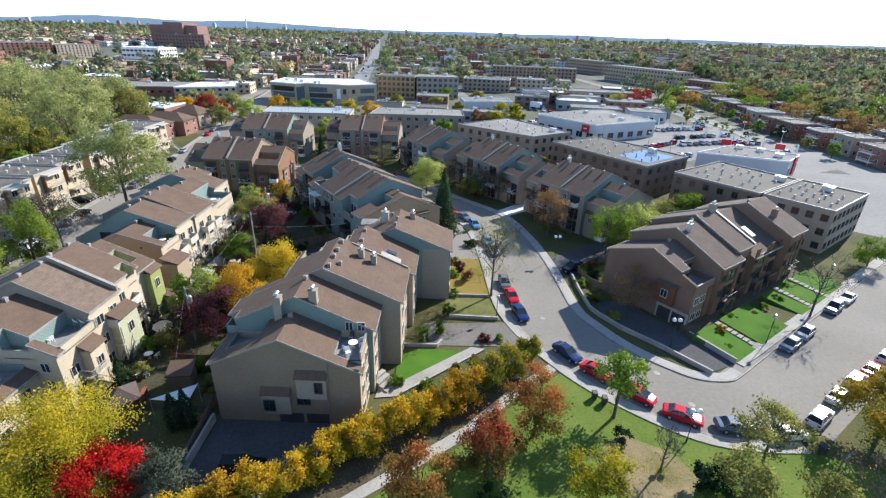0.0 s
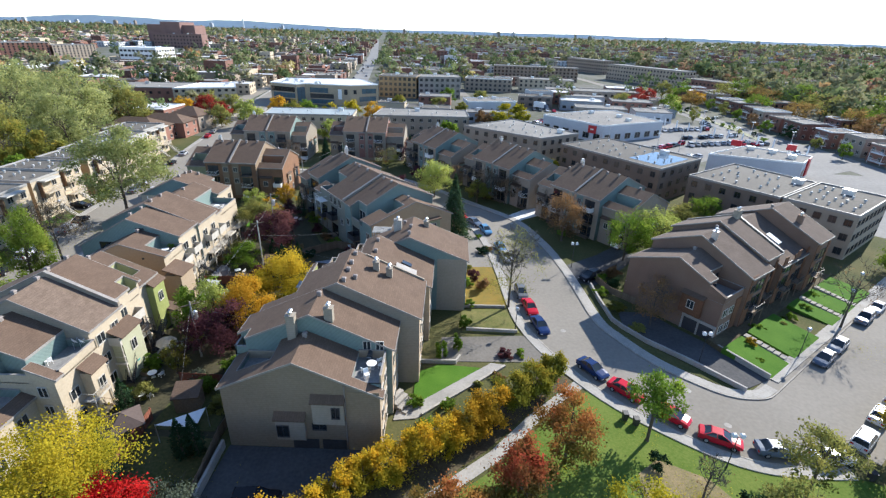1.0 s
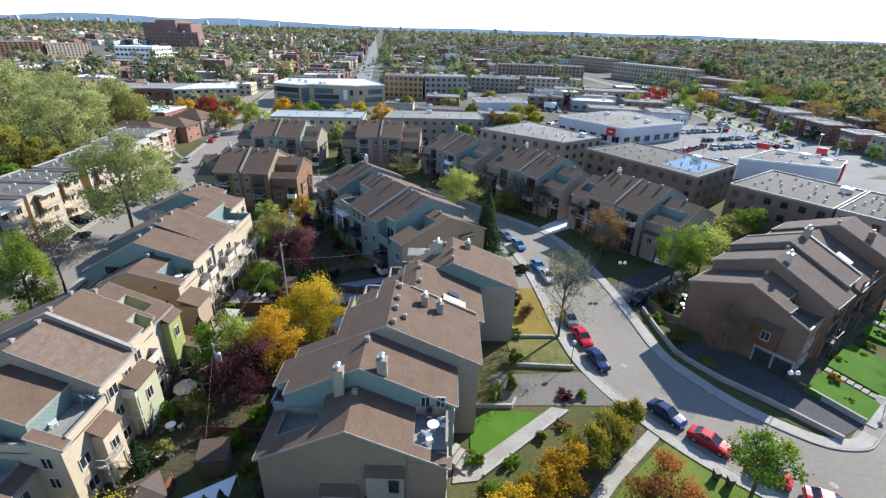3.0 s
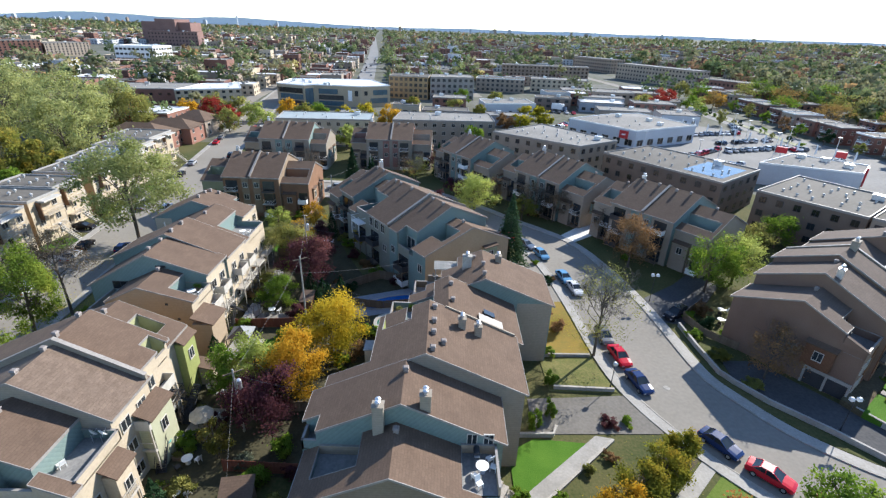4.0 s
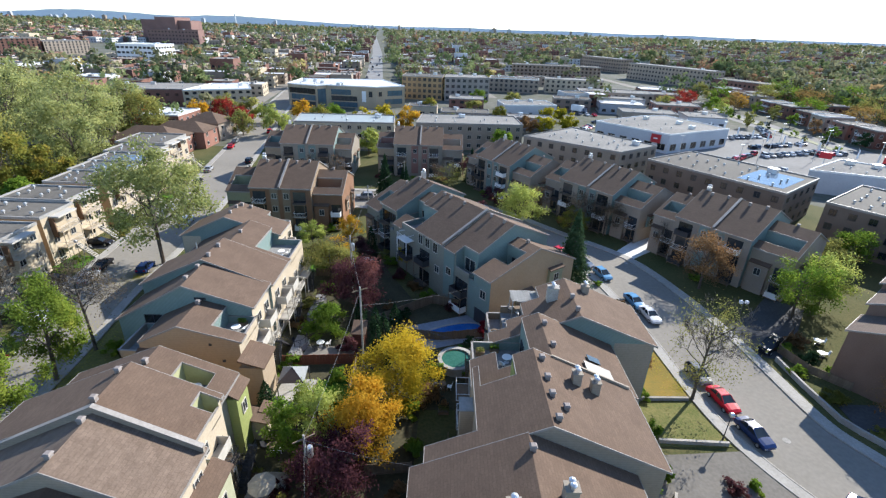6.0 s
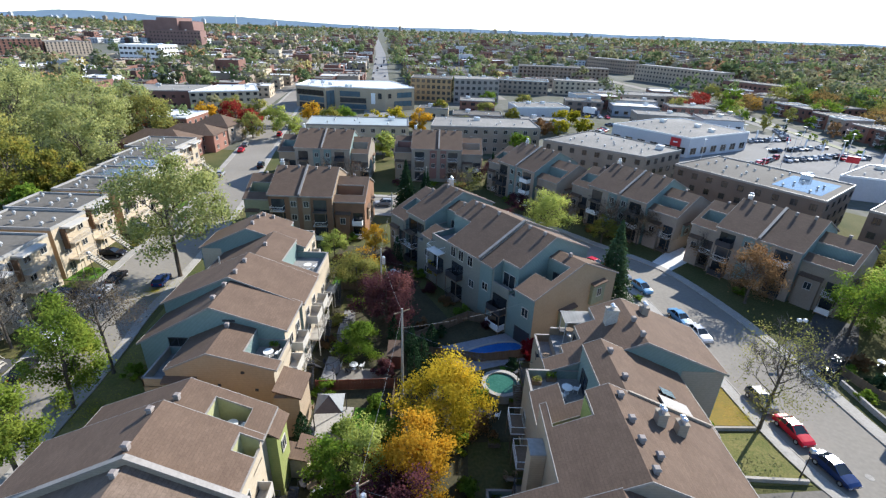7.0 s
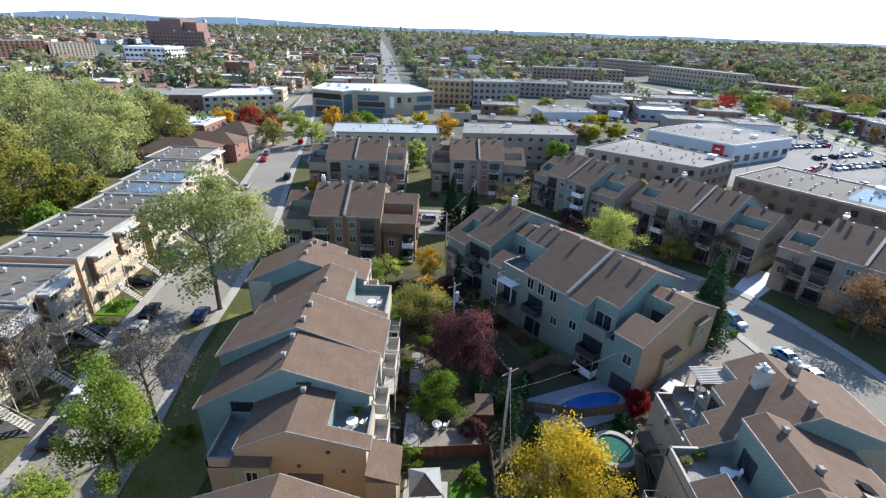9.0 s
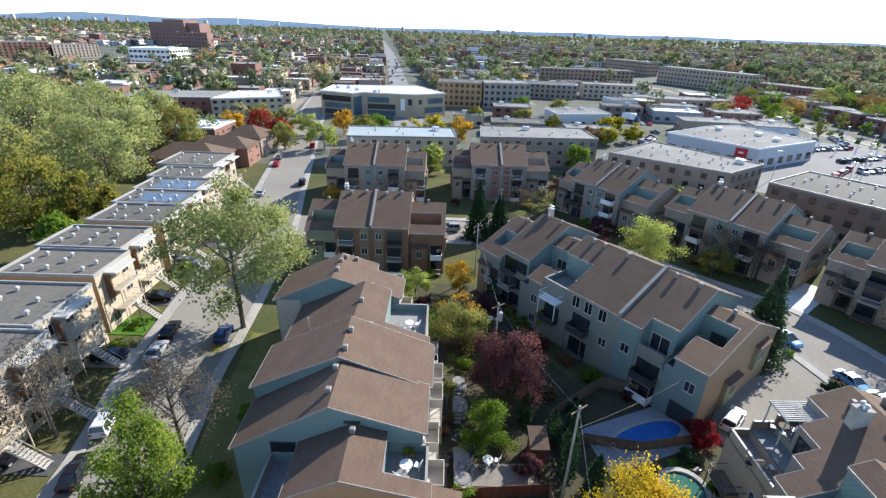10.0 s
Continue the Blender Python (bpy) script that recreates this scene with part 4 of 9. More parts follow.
storeys(h, "+v", 16.2, 69.0, 72.6, (0.9, 3.6), 1.3, 2)
panel(h, "-u", 68.7, 0.3, 4.4, 0.0, 9.1, GREYSIDE, 0.03)
window(h, "+v", 12.4, 73.4, 7.7, 1.4, 1.9, "dark")
for u in (71.4, 74.6):
    balcony(h, "+v", 16.2, u, 3.0, 2.6, 1.6, WOOD, DARKMETAL, False)
PALEWOOD = mat("greyed_white_wood", (0.36, 0.35, 0.32), (0.48, 0.46, 0.43), 0.6, 5.0, 0.85, 0.2, 0.01)
s = Shape()
for u in (74.9, 77.1):
    for v in (10.2, 13.2):
        s.box(u, u + 0.1, v, v + 0.1, 7.2, 10.4)
for v in (10.2, 13.2):
    s.box(74.7, 77.4, v, v + 0.1, 10.3, 10.5)
pg = part("pergola", s, PALEWOOD, h, "pale slatted pergola over the terrace")
s = Shape()
s.box(0, 0.09, -1.7, 1.7, 0, 0.1)
slat = s.mesh("slat", PALEWOOD)
for i in range(11):
    part("slat", slat, None, pg, m=pose(74.75 + 0.24 * i, 11.75, 10.5))

UMBER = mat("umber_siding", (0.29, 0.22, 0.15), (0.36, 0.275, 0.19), 0.2, 3.0, 0.8, 0.4, 0.02, rand=0.06, pattern="siding")
SAGE = mat("sage_siding", (0.24, 0.25, 0.16), (0.3, 0.31, 0.2), 0.2, 3.0, 0.8, 0.4, 0.02, pattern="siding")

# the left near row
G = "townhouses of the left near row"
SAGEPALE = mat("pale_sage_siding", (0.36, 0.36, 0.24), (0.43, 0.43, 0.3), 0.3, 3.0, 0.8, 0.3, 0.01, pattern="siding")
PALE = {"-u": BEIGE, "-v": BEIGE, "+v": BEIGE}
h, rz = townhouse(R90, 33.0, 40.6, 43.2, 60.0, 52.0, 9.0, 0.4, [(34.0, 40.6, 44.2, 48.0, 5.4)], PALE, label="low beige end townhouse with a flat terrace", group=G)
storeys(h, "-v", 43.2, 33.4, 40.4, (1.0, 3.2), 1.3, 2)
h, rz = townhouse(R90, 40.6, 46.9, 40.4, 59.0, 48.6, 11.4, 0.44, [(41.6, 46.9, 40.4, 43.6, 7.2), (40.6, 41.6, 43.0, 46.0, 7.2)], PALE, label="beige townhouse, roof terrace with satellite dishes", group=G)
storeys(h, "-v", 40.4, 41, 46.6, (0.9, 3.8), 1.3, 2)
storeys(h, "-u", 40.6, 40.8, 43.0, (3.0, 5.4), 1.0, 1)
roof_vent(h, 45.2, 48.4, rz(48.4) + 0.15)
h, rz = townhouse(R90, 46.9, 52.5, 41.0, 59.4, 48.5, 13.0, 0.5, [], {**PALE, "-u": GREYSIDE}, SHINGLE_TAN, label="townhouse with mottled tan shingles in a row", group=G, parapet=(52.2, 0.75))
storeys(h, "-v", 41.0, 47.2, 52.2, (0.9, 3.8, 6.6), 1.3, 2)
for u in (48.0, 51.2):
    roof_vent(h, u, 48.7, rz(48.7) + 0.15)
OLIVEWELL = mat("olive_well", (0.3, 0.3, 0.16), (0.36, 0.36, 0.2), 0.3, 3.0, 0.8, 0.2, 0.01)
h, rz = townhouse(R90, 58.0, 62.6, 42.6, 58.0, 49.6, 11.3, 0.42, [(59.5, 61.7, 44.0, 47.1, 7.6)], {**PALE, "in": OLIVEWELL, "+u": OCHRE}, label="low end townhouse with a roof well", group=G)
roof_vent(h, 60.2, 49.5, rz(49.5) + 0.15)
h, rz = townhouse(R90, 52.5, 58.0, 42.0, 59.8, 49.2, 13.0, 0.45, [(55.8, 57.6, 42.0, 43.4, 7.8)], {**PALE, "in": OLIVEWELL, "-u": GREYSIDE}, label="townhouse with lime siding and a roof well", group=G)
storeys(h, "-v", 42.0, 52.8, 55.4, (0.9, 3.8, 6.4), 1.3, 1)
loggia(h, "-v", 42.0, 56.3, 3.4, 1.8)
loggia(h, "-v", 42.0, 56.3, 0.6, 1.8)
for u, v in ((53.4, 49.2), (57.0, 49.6)):
    roof_vent(h, u, v, rz(v) + 0.15)
for u0, u1, v0, v1, z in ((60.0, 62.6, 41.6, 42.58, 7.4), (49.6, 53.2, 39.6, 41.0, 6.4), (43.6, 46.0, 39.2, 40.4, 6.0)):
    s = Shape()
    s.box(u0, u1, v0, v1 - 0.02, 0.0, z)
    b = single("bay_window_tower", s, LIME if u0 > 55 else SAGEPALE if u0 > 48 else BEIGE, "projecting bay under a brown shed roof", "bay", m=R90)
    s = Shape()
    s.hexa([(u0 - 0.2, v0 - 0.3, z), (u1 + 0.2, v0 - 0.3, z), (u1 + 0.2, v1 - 0.02, z + 0.8), (u0 - 0.2, v1 - 0.02, z + 0.8)], [(u0 - 0.2, v0 - 0.3, z + 0.15), (u1 + 0.2, v0 - 0.3, z + 0.15), (u1 + 0.2, v1 - 0.02, z + 0.95), (u0 - 0.2, v1 - 0.02, z + 0.95)])
    part("bay_roof", s, SHINGLE, b)
    window(b, "-v", v0, (u0 + u1) / 2, z - 2.6, 1.0, 1.4)

# the left middle row
G = "townhouses of the left middle row"
WALLS = {"-u": TEAL, "-v": BEIGE, "+v": GREYSIDE}
h, rz = townhouse(R90, 68.0, 73.5, 44.4, 58.2, 50.9, 10.0, 0.27, [(69.4, 73.5, 44.4, 47.9, 7.0), (68.0, 73.5, 55.6, 58.2, 5.6)], {**WALLS, "-u": OCHRE}, label="low tan end townhouse with two roof terraces", group=G, slope2=0.48)
roof_vent(h, 72.6, 50.7, rz(50.7) + 0.15)
storeys(h, "-v", 44.4, 68.2, 73.3, (0.9, 3.8), 1.3, 2)
bay(h, "-u", 68.0, 54.1, 3.1, 0.6, 3.2, 6.6, SAGE)
s = Shape()
s.hexa([(67.4, 48.2, 4.5), (68.0, 48.2, 4.8), (68.0, 51.3, 4.8), (67.4, 51.3, 4.5)], [(67.4, 48.2, 4.65), (68.0, 48.2, 5.1), (68.0, 51.3, 5.1), (67.4, 51.3, 4.65)])
part("hood", s, SHINGLE, h)
for v, z in ((47.6, 7.6), (50.2, 5.9), (46.4, 5.4)):
    s = Shape()
    s.box(67.9, 68.0, v - 0.16, v + 0.16, z, z + 0.28)
    part("wall_vent", s, DARKMETAL, h)
window(h, "-u", 73.5, 57.0, 5.9, 2.2, 1.9, "dark")
s = Shape()
s.box(67.0, 70.6, 41.8, 44.38, 0, 5.4)
b = part("house_bay", s, TAN, h)
s = Shape()
s.hexa([(66.8, 41.5, 5.4), (70.8, 41.5, 5.4), (70.8, 44.38, 6.3), (66.8, 44.38, 6.3)], [(66.8, 41.5, 5.6), (70.8, 41.5, 5.6), (70.8, 44.38, 6.5), (66.8, 44.38, 6.5)])
part("bay_roof", s, SHINGLE, b)
h, rz = townhouse(R90, 73.5, 79.4, 44.9, 61.4, 52.8, 11.85, 0.33, [], WALLS, label="townhouse with a teal gable end and brown shingles", group=G, slope2=0.57)
for u in (75.4, 78.4):
    roof_vent(h, u, 53.2, rz(53.2) + 0.15)
s = Shape()
s.box(-0.7, 0.7, -0.04, 0.0, 0, 0.3)
part("wall_louvre", s, DARKMETAL, h, "dark louvre under the gable", m=facing("-u", 73.5, 50.9, 10.1))
storeys(h, "-v", 44.9, 73.8, 79.2, (0.9, 3.6, 6.2), 1.4, 2)
h, rz = townhouse(R90, 79.4, 86.0, 44.6, 61.6, 53.1, 12.4, 0.39, [], WALLS, label="townhouse with a broad brown shingle roof", group=G, slope2=0.46)
for u in (80.6, 83.6):
    roof_vent(h, u, 52.7, rz(52.7) + 0.15)
storeys(h, "-v", 44.6, 79.8, 85.8, (0.9, 3.6, 6.0), 1.4, 2)
h, rz = townhouse(R90, 86.0, 96.3, 45.2, 61.2, 53.3, 11.0, 0.36, [(89.0, 96.3, 45.2, 50.0, 7.0)], WALLS, label="townhouse with a corner roof terrace", group=G, slope2=0.46)
for u, v in ((87.4, 51.4), (91.6, 53.0)):
    roof_vent(h, u, v, rz(v) + 0.15)
s = Shape()
s.tube([(0, 0, 0), (0, 0, 1.8)], [0.1, 0.1], 8)
part("vent_pipe", s, METAL, h, m=pose(88.8, 58.6, rz(58.6)))
storeys(h, "-v", 45.2, 86.4, 96, (0.9, 3.6), 1.4, 3)
h, rz = townhouse(R90, 96.3, 103.2, 49.0, 65.0, 57.5, 11.5, 0.32, [(101.6, 103.2, 49.0, 52.5, 7.6)], WALLS, label="end townhouse with a tall teal gable wall", group=G, slope2=0.47)
for u, v in ((98.2, 57.2), (100.8, 57.2), (102.2, 56.8), (102.4, 55.4)):
    roof_vent(h, u, v, rz(v) + 0.15)
storeys(h, "-v", 49.0, 97.2, 103, (0.9, 3.6, 6.0), 1.4, 2)
panel(h, "-u", 96.3, 63.4, 3.0, 0.0, 8.0, BEIGE, 0.03)


def row(m, group, spec, wall, low_wall=None, end_wall=None, accent=None, back=None, vents=True):
    """A row of four: a low end house, two tall ones with a party wall between, and another low end."""
    L0, L1, L2, L3, L4, half, zr = spec
    accent, back = accent or TEAL, back or wall
    lab = ("low end townhouse with roof terraces in a brown row", "tall townhouse with brown shingles and party wall", "tall townhouse with a brown roof and teal gable", "low end townhouse with a terrace and brown roof")
    for k, (a0, a1) in enumerate(((L0, L1), (L1, L2), (L2, L3), (L3, L4))):
        low = k in (0, 3)
        mine = (low_wall if k == 0 else end_wall) or wall
        w_ = {"-u": accent if k in (1, 2) else mine, "+u": accent if k in (1, 2) else mine, "-v": mine, "+v": back, "in": mine if low and mine is not wall else accent}
        top, front, rear = zr - (1.9 if low else 0.0), -half + (1.2 if low else 0.0), half - (0.8 if low else 0.0)
        n = []
        if low:
            fl = top - 0.45 * half - 0.6
            n = [(a0 + (0.0 if k == 3 else 0.5), a1 - (0.5 if k == 3 else 0.0), front + 1.6, front + 4.4, fl)]
        h, rz = townhouse(m, a0, a1, front, rear, 0.3, top, 0.45, n, w_, label=lab[k], group=group, parapet=(a1, 0.4) if k == 1 else None)
        mid, wd = (a0 + a1) / 2, a1 - a0
        if low:
            bay(h, "-v", front, a0 + wd * 0.3, wd * 0.46, 0.7, 0.0, 5.4, mine)
            loggia(h, "-v", front, a0 + wd * 0.78, 3.3, 2.0)
            loggia(h, "-v", front, a0 + wd * 0.78, 0.5, 2.0)
            e, ep = ("+u", a1) if k == 3 else ("-u", a0)
            for al, z in ((-2.4, 3.6), (3.2, 3.4)):
                bay(h, e, ep, al, 2.6, 0.35, z - 0.4, z + 2.0, accent, win=True)
            window(h, e, ep, 0.4, 1.0, 1.0, 1.2)
        else:
            panel(h, "-v", front, a0 + wd * (0.2 if k == 2 else 0.8), wd * 0.26, 1.0, 9.0, accent)
            for z in (0.4, 3.3, 6.2):
                loggia(h, "-v", front, a0 + wd * (0.62 if k == 2 else 0.3), z, 2.6)
            for z in (4.2, 7.0):
                window(h, "-v", front - 0.12, a0 + wd * (0.2 if k == 2 else 0.8), z, 1.1, 1.2)
        for z in (0.9, 3.7) if low else (0.9, 3.7, 6.4):
            for f in (0.28, 0.72):
                window(h, "+v", rear, a0 + wd * f, z, 1.4, 1.3)
        for f, v in (((0.3, -0.5), (0.72, -0.2)) if not low else ((0.5, 0.6),)):
            roof_vent(h, a0 + wd * f, v, rz(v) + 0.15)
        if k == 1:
            chimney(h, a0 + 0.6, 1.2, rz(1.2) - 0.2, rz(1.2) + 1.0, 0.7, 0.7, METAL)


row(pose(-55.9, 126.4, 0), "townhouses of the north-west row", (-11.6, -6.2, 0.0, 6.4, 12.6, 7.8, 13.0), UMBER, SAGE, ORANGEWOOD, accent=mat("deep_umber_siding", (0.24, 0.175, 0.115), (0.3, 0.22, 0.15), 0.2, 3.0, 0.8, 0.4, 0.02, pattern="boards"))
row(pose(-60.8, 165.4, 0), "townhouses of the first far row", (-12.2, -7.4, 0.0, 7.6, 12.4, 7.6, 13.0), UMBER, None, GREYSIDE)
row(pose(-29.0, 168.8, 0), "townhouses of the second far row", (-12.4, -7.6, 0.0, 6.4, 12.2, 7.6, 13.0), UMBER, None, GREYSIDE, mat("dusty_red_panel", (0.22, 0.11, 0.09), (0.27, 0.14, 0.11), 0.3, 3.0, 0.8, 0.2, 0.01))
row(pose(-2.8, 151.6, 0, 0, 0, -53), "townhouses of the third grey row", (-11.5, -6.4, 0.0, 6.2, 12.4, 8.0, 13.0), GREYBRICK)
row(pose(16.6, 131.4, 0, 0, 0, -53), "townhouses of the second grey row", (-13.4, -8.0, 0.0, 6.4, 12.6, 8.0, 13.0), GREYBRICK)
row(pose(33.2, 109.2, 0, 0, 0, -53), "townhouses of the first grey row", (-12.0, -7.0, 0.0, 6.6, 13.2, 8.0, 13.0), GREYBRICK)

# garden balconies of the left rows
for u, v, zs in ((72.2, 44.4, (2.8, 5.2)), (76.4, 44.9, (2.8, 5.4)), (82.0, 44.6, (2.8, 5.4)), (85.2, 44.6, (2.8, 5.4)), (90.0, 45.2, (2.8,)), (94.0, 45.2, (2.8,)), (99.4, 49.0, (2.8, 5.4)), (50.6, 41.0, (2.8, 5.6)), (55.0, 42.2, (2.8, 5.6)), (44.2, 40.4, (2.8,))):
    for z in zs:
        a, b = balcony_mesh(2.6, 1.4, z > 5)
        o = tagged(part("balcony", a, CREAM, m=R90 @ facing("-v", v, u, z)), "cream wooden balcony on the garden side", "balcony", "garden balconies")
        part("railing", b, CREAM, o)

# the middle row by the pool
P = pose(-16.2, 99.2, 0, 0, 0, -53)
G = "townhouses of the middle row by the pool"
POOLSIDE = mat("dull_sage_siding", (0.2, 0.2, 0.165), (0.255, 0.25, 0.205), 0.2, 3.0, 0.8, 0.4, 0.02, rand=0.08, pattern="siding")
W = {"-u": TEAL, "+u": TEAL, "-v": POOLSIDE, "+v": UMBER, "in": TEAL}
h, rz = townhouse(P, -25.2, -20.2, -7.4, 7.6, 0.6, 11.6, 0.45, [(-24.2, -20.2, -5.8, -2.6, 8.0)], W, label="low end townhouse with a terrace by the gardens", group=G)
bay(h, "-v", -7.4, -23.6, 2.4, 0.6, 0, 5.6, UMBER)
loggia(h, "-v", -7.4, -21.4, 3.2, 2.0)
roof_vent(h, -22.6, 0.4, rz(0.4) + 0.15)
h, rz = townhouse(P, -20.2, -14.8, -6.8, 9.0, 1.5, 13.4, 0.45, [], W, label="tall townhouse with a teal gable and long vents", group=G)
for z in (0.4, 3.3, 6.2):
    loggia(h, "-v", -6.8, -18.6, z, 2.6)
for z in (1.0, 3.8, 6.8):
    window(h, "-v", -6.8, -16.2, z, 2.0, 1.8, "dark")
for u, v in ((-18.8, 1.1), (-16.2, 1.1)):
    roof_vent(h, u, v, rz(v) + 0.15)
chimney(h, -19.6, 2.4, 12.6, 14.4, 0.7, 0.7, METAL)
h, rz = townhouse(P, -14.8, -10.4, -8.4, 8.6, 0.6, 11.9, 0.42, [(-14.8, -10.4, -5.8, -2.0, 7.4), (-14.8, -13.2, -8.4, -5.8, 5.6)], W, label="low townhouse with a sunken roof terrace", group=G)
window(h, "-v", -8.4, -11.8, 4.4, 1.1, 1.3)
window(h, "-v", -8.4, -11.8, 1.2, 1.1, 1.3)
window(h, "-v", -2.0, -12.6, 7.6, 1.8, 1.7)
roof_vent(h, -12.6, 0.2, rz(0.2) + 0.15)
h, rz = townhouse(P, -10.4, 2.0, -8.4, 8.4, 0.2, 13.4, 0.45, [(-10.4, -6.0, -8.4, -3.8, 8.2)], W, label="tall wide townhouse with a blue corner terrace", group=G, parapet=(1.9, 0.45))
window(h, "-u", -6.0, -6.4, 8.6, 1.6, 1.7)
for u in (-4.6, -2.6, -0.4):
    window(h, "-v", -8.4, u, 7.3, 1.2, 1.7)
loggia(h, "-v", -8.4, -8.4, 3.3, 2.6)
loggia(h, "-v", -8.4, -3.4, 4.2, 2.8)
loggia(h, "-v", -8.4, -3.4, 0.5, 2.8)
window(h, "-v", -8.4, 0.2, 3.9, 1.2, 1.3)
balcony(h, "-v", -8.4, -8.2, 7.0, 3.0, 1.6, WHITE, WHITE)
for u in (-7.0, -3.2, -8.8):
    roof_vent(h, u, -0.4, rz(-0.4) + 0.15)
h, rz = townhouse(P, 2.0, 8.3, -8.4, 8.4, 0.2, 13.3, 0.45, [(5.0, 8.3, -8.4, -6.8, 6.2)], W, label="tall townhouse with teal walls over the pool", group=G)
panel(h, "-v", -8.4, 3.4, 2.6, 1.0, 9.0)
window(h, "-v", -8.52, 3.4, 5.0, 1.2, 1.3)
window(h, "-v", -6.8, 6.6, 6.4, 2.4, 2.2)
loggia(h, "-v", -8.4, 6.6, 3.2, 2.9)
loggia(h, "-v", -8.4, 6.6, 0.5, 2.9)
for u in (3.6, 6.6):
    roof_vent(h, u, -0.3, rz(-0.3) + 0.15)
h, rz = townhouse(P, 8.3, 13.1, -8.4, 9.8, 1.2, 10.9, 0.29, [(8.3, 12.3, -4.6, -0.8, 6.4), (8.3, 9.4, -8.4, -4.6, 5.6)], {**W, "+u": OCHRE, "-v": TEAL}, label="low tan end townhouse with a sunken terrace", group=G, slope2=0.46)
window(h, "-v", -8.4, 11.6, 4.6, 1.2, 1.4)
s = Shape()
s.box(-1.4, 1.4, -0.06, 0.02, 0, 2.4)
part("garage_door", s, DARKMETAL, h, m=facing("-v", -8.4, 11.4, 0.1))
bay(h, "+u", 13.1, -1.4, 3.2, 0.5, 1.0, 4.4, SAGE)
bay(h, "+u", 13.1, 5.2, 3.0, 0.5, 3.4, 6.6, SAGE)
window(h, "-v", -0.8, 10.4, 6.7, 1.8, 1.9, "dark")
roof_vent(h, 10.6, 1.1, rz(1.1) + 0.15)

DARKSHINGLE = mat("dark_brown_shingle", (0.105, 0.078, 0.062), (0.145, 0.108, 0.088), 0.5, 7.0, 0.95, 0.4, 0.02, rand=0.06, pattern="shingle")
# the brown brick row by the wide street
B = pose(34.0, 68.4, 0, 0, 0, 37)
G = "townhouses of the brown brick row"
CEDAR = mat("brown_cedar_boards", (0.13, 0.06, 0.03), (0.19, 0.09, 0.05), 0.5, 5.0, 0.85, 0.3, 0.01, pattern="boards")


def brick_front(h, front, a0, a1):
    """Dark strips and flat dark glazing painted in for shaded recesses, with a narrow balcony at the first floor."""
    wd = a1 - a0
    panel(h, "-v", front, a0 + wd * 0.16, wd * 0.28, 0.3, 9.4, CEDAR)
    panel(h, "-v", front, a0 + wd * 0.92, wd * 0.14, 0.3, 9.0, CEDAR)
    for z, t in ((0.3, 2.3), (3.2, 2.2), (6.1, 2.0)):
        window(h, "-v", front, a0 + wd * 0.56, z, wd * 0.44, t, "dark")
    for z in (3.9, 6.6):
        window(h, "-v", front - 0.12, a0 + wd * 0.16, z, 1.0, 1.2, "dark")
    balcony(h, "-v", front, a0 + wd * 0.56, 3.1, wd * 0.46, 1.1, WOOD, DARKMETAL, False)


W = {"-u": REDBRICK, "+u": REDBRICK, "-v": REDBRICK, "+v": REDBRICK, "in": REDBRICK}
h, rz = townhouse(B, 0.0, 6.0, -7.5, 8.0, 0.1, 10.9, 0.4, [(0.0, 6.0, -7.5, -5.0, 6.5), (2.2, 6.0, -5.0, -3.6, 6.5)], W, DARKSHINGLE, label="low brick end townhouse with a front terrace", group=G)
bay(h, "-u", 0.0, -3.4, 3.2, 0.7, 3.0, 6.1, CEDAR)
for a0, a1 in ((-7.2, -5.1), (-4.8, -2.7)):
    s = Shape()
    s.box(-0.04, 0.06, a0, a1, 0.1, 2.2)
    part("garage_door", s, DARKMETAL, h, "dark garage door")
s = Shape()
s.box(-0.16, 0.0, -7.5, -2.4, 2.2, 2.65)
for v in (-7.5, -5.07, -2.65):
    s.box(-0.16, 0.0, v, v + 0.24, 0.0, 2.2)
part("garage_surround", s, CONCRETE, h, "pale concrete garage surround")
s = Shape()
s.hexa([(-0.12, -7.62, 7.4), (0.3, -7.62, 7.4), (0.3, -5.05, 7.4), (-0.12, -5.05, 7.4)], [(-0.12, -7.62, 7.5), (0.3, -7.62, 7.5), (0.3, -5.05, 8.5), (-0.12, -5.05, 8.5)])
part("terrace_parapet", s, REDBRICK, h)
s = Shape()
s.hexa([(-0.18, -7.7, 7.5), (0.36, -7.7, 7.5), (0.36, -5.05, 8.51), (-0.18, -5.05, 8.51)], [(-0.18, -7.7, 7.6), (0.36, -7.7, 7.6), (0.36, -5.05, 8.6), (-0.18, -5.05, 8.6)])
part("coping", s, DARKSHINGLE, h)
window(h, "-v", -5.0, 1.2, 6.7, 1.4, 1.7, "dark")
window(h, "-v", -3.6, 4.0, 6.6, 2.6, 2.0, "dark")
panel(h, "-v", -7.5, 4.9, 1.6, 0.9, 6.2, CEDAR)
storeys(h, "-v", -7.5, 0.4, 4.0, (1.3, 4.0), 1.3, 2)
roof_vent(h, 4.6, 0.4, rz(0.4) + 0.15)
h, rz = townhouse(B, 6.0, 12.4, -8.0, 8.0, 0.4, 13.0, 0.45, [], W, DARKSHINGLE, label="tall brown brick townhouse with long brown roof", group=G)
chimney(h, 7.4, -0.8, 11.6, 13.8, 0.7, 0.7, METAL)
roof_vent(h, 11.4, 0.9, rz(0.9) + 0.15)
brick_front(h, -8.0, 6.0, 12.4)
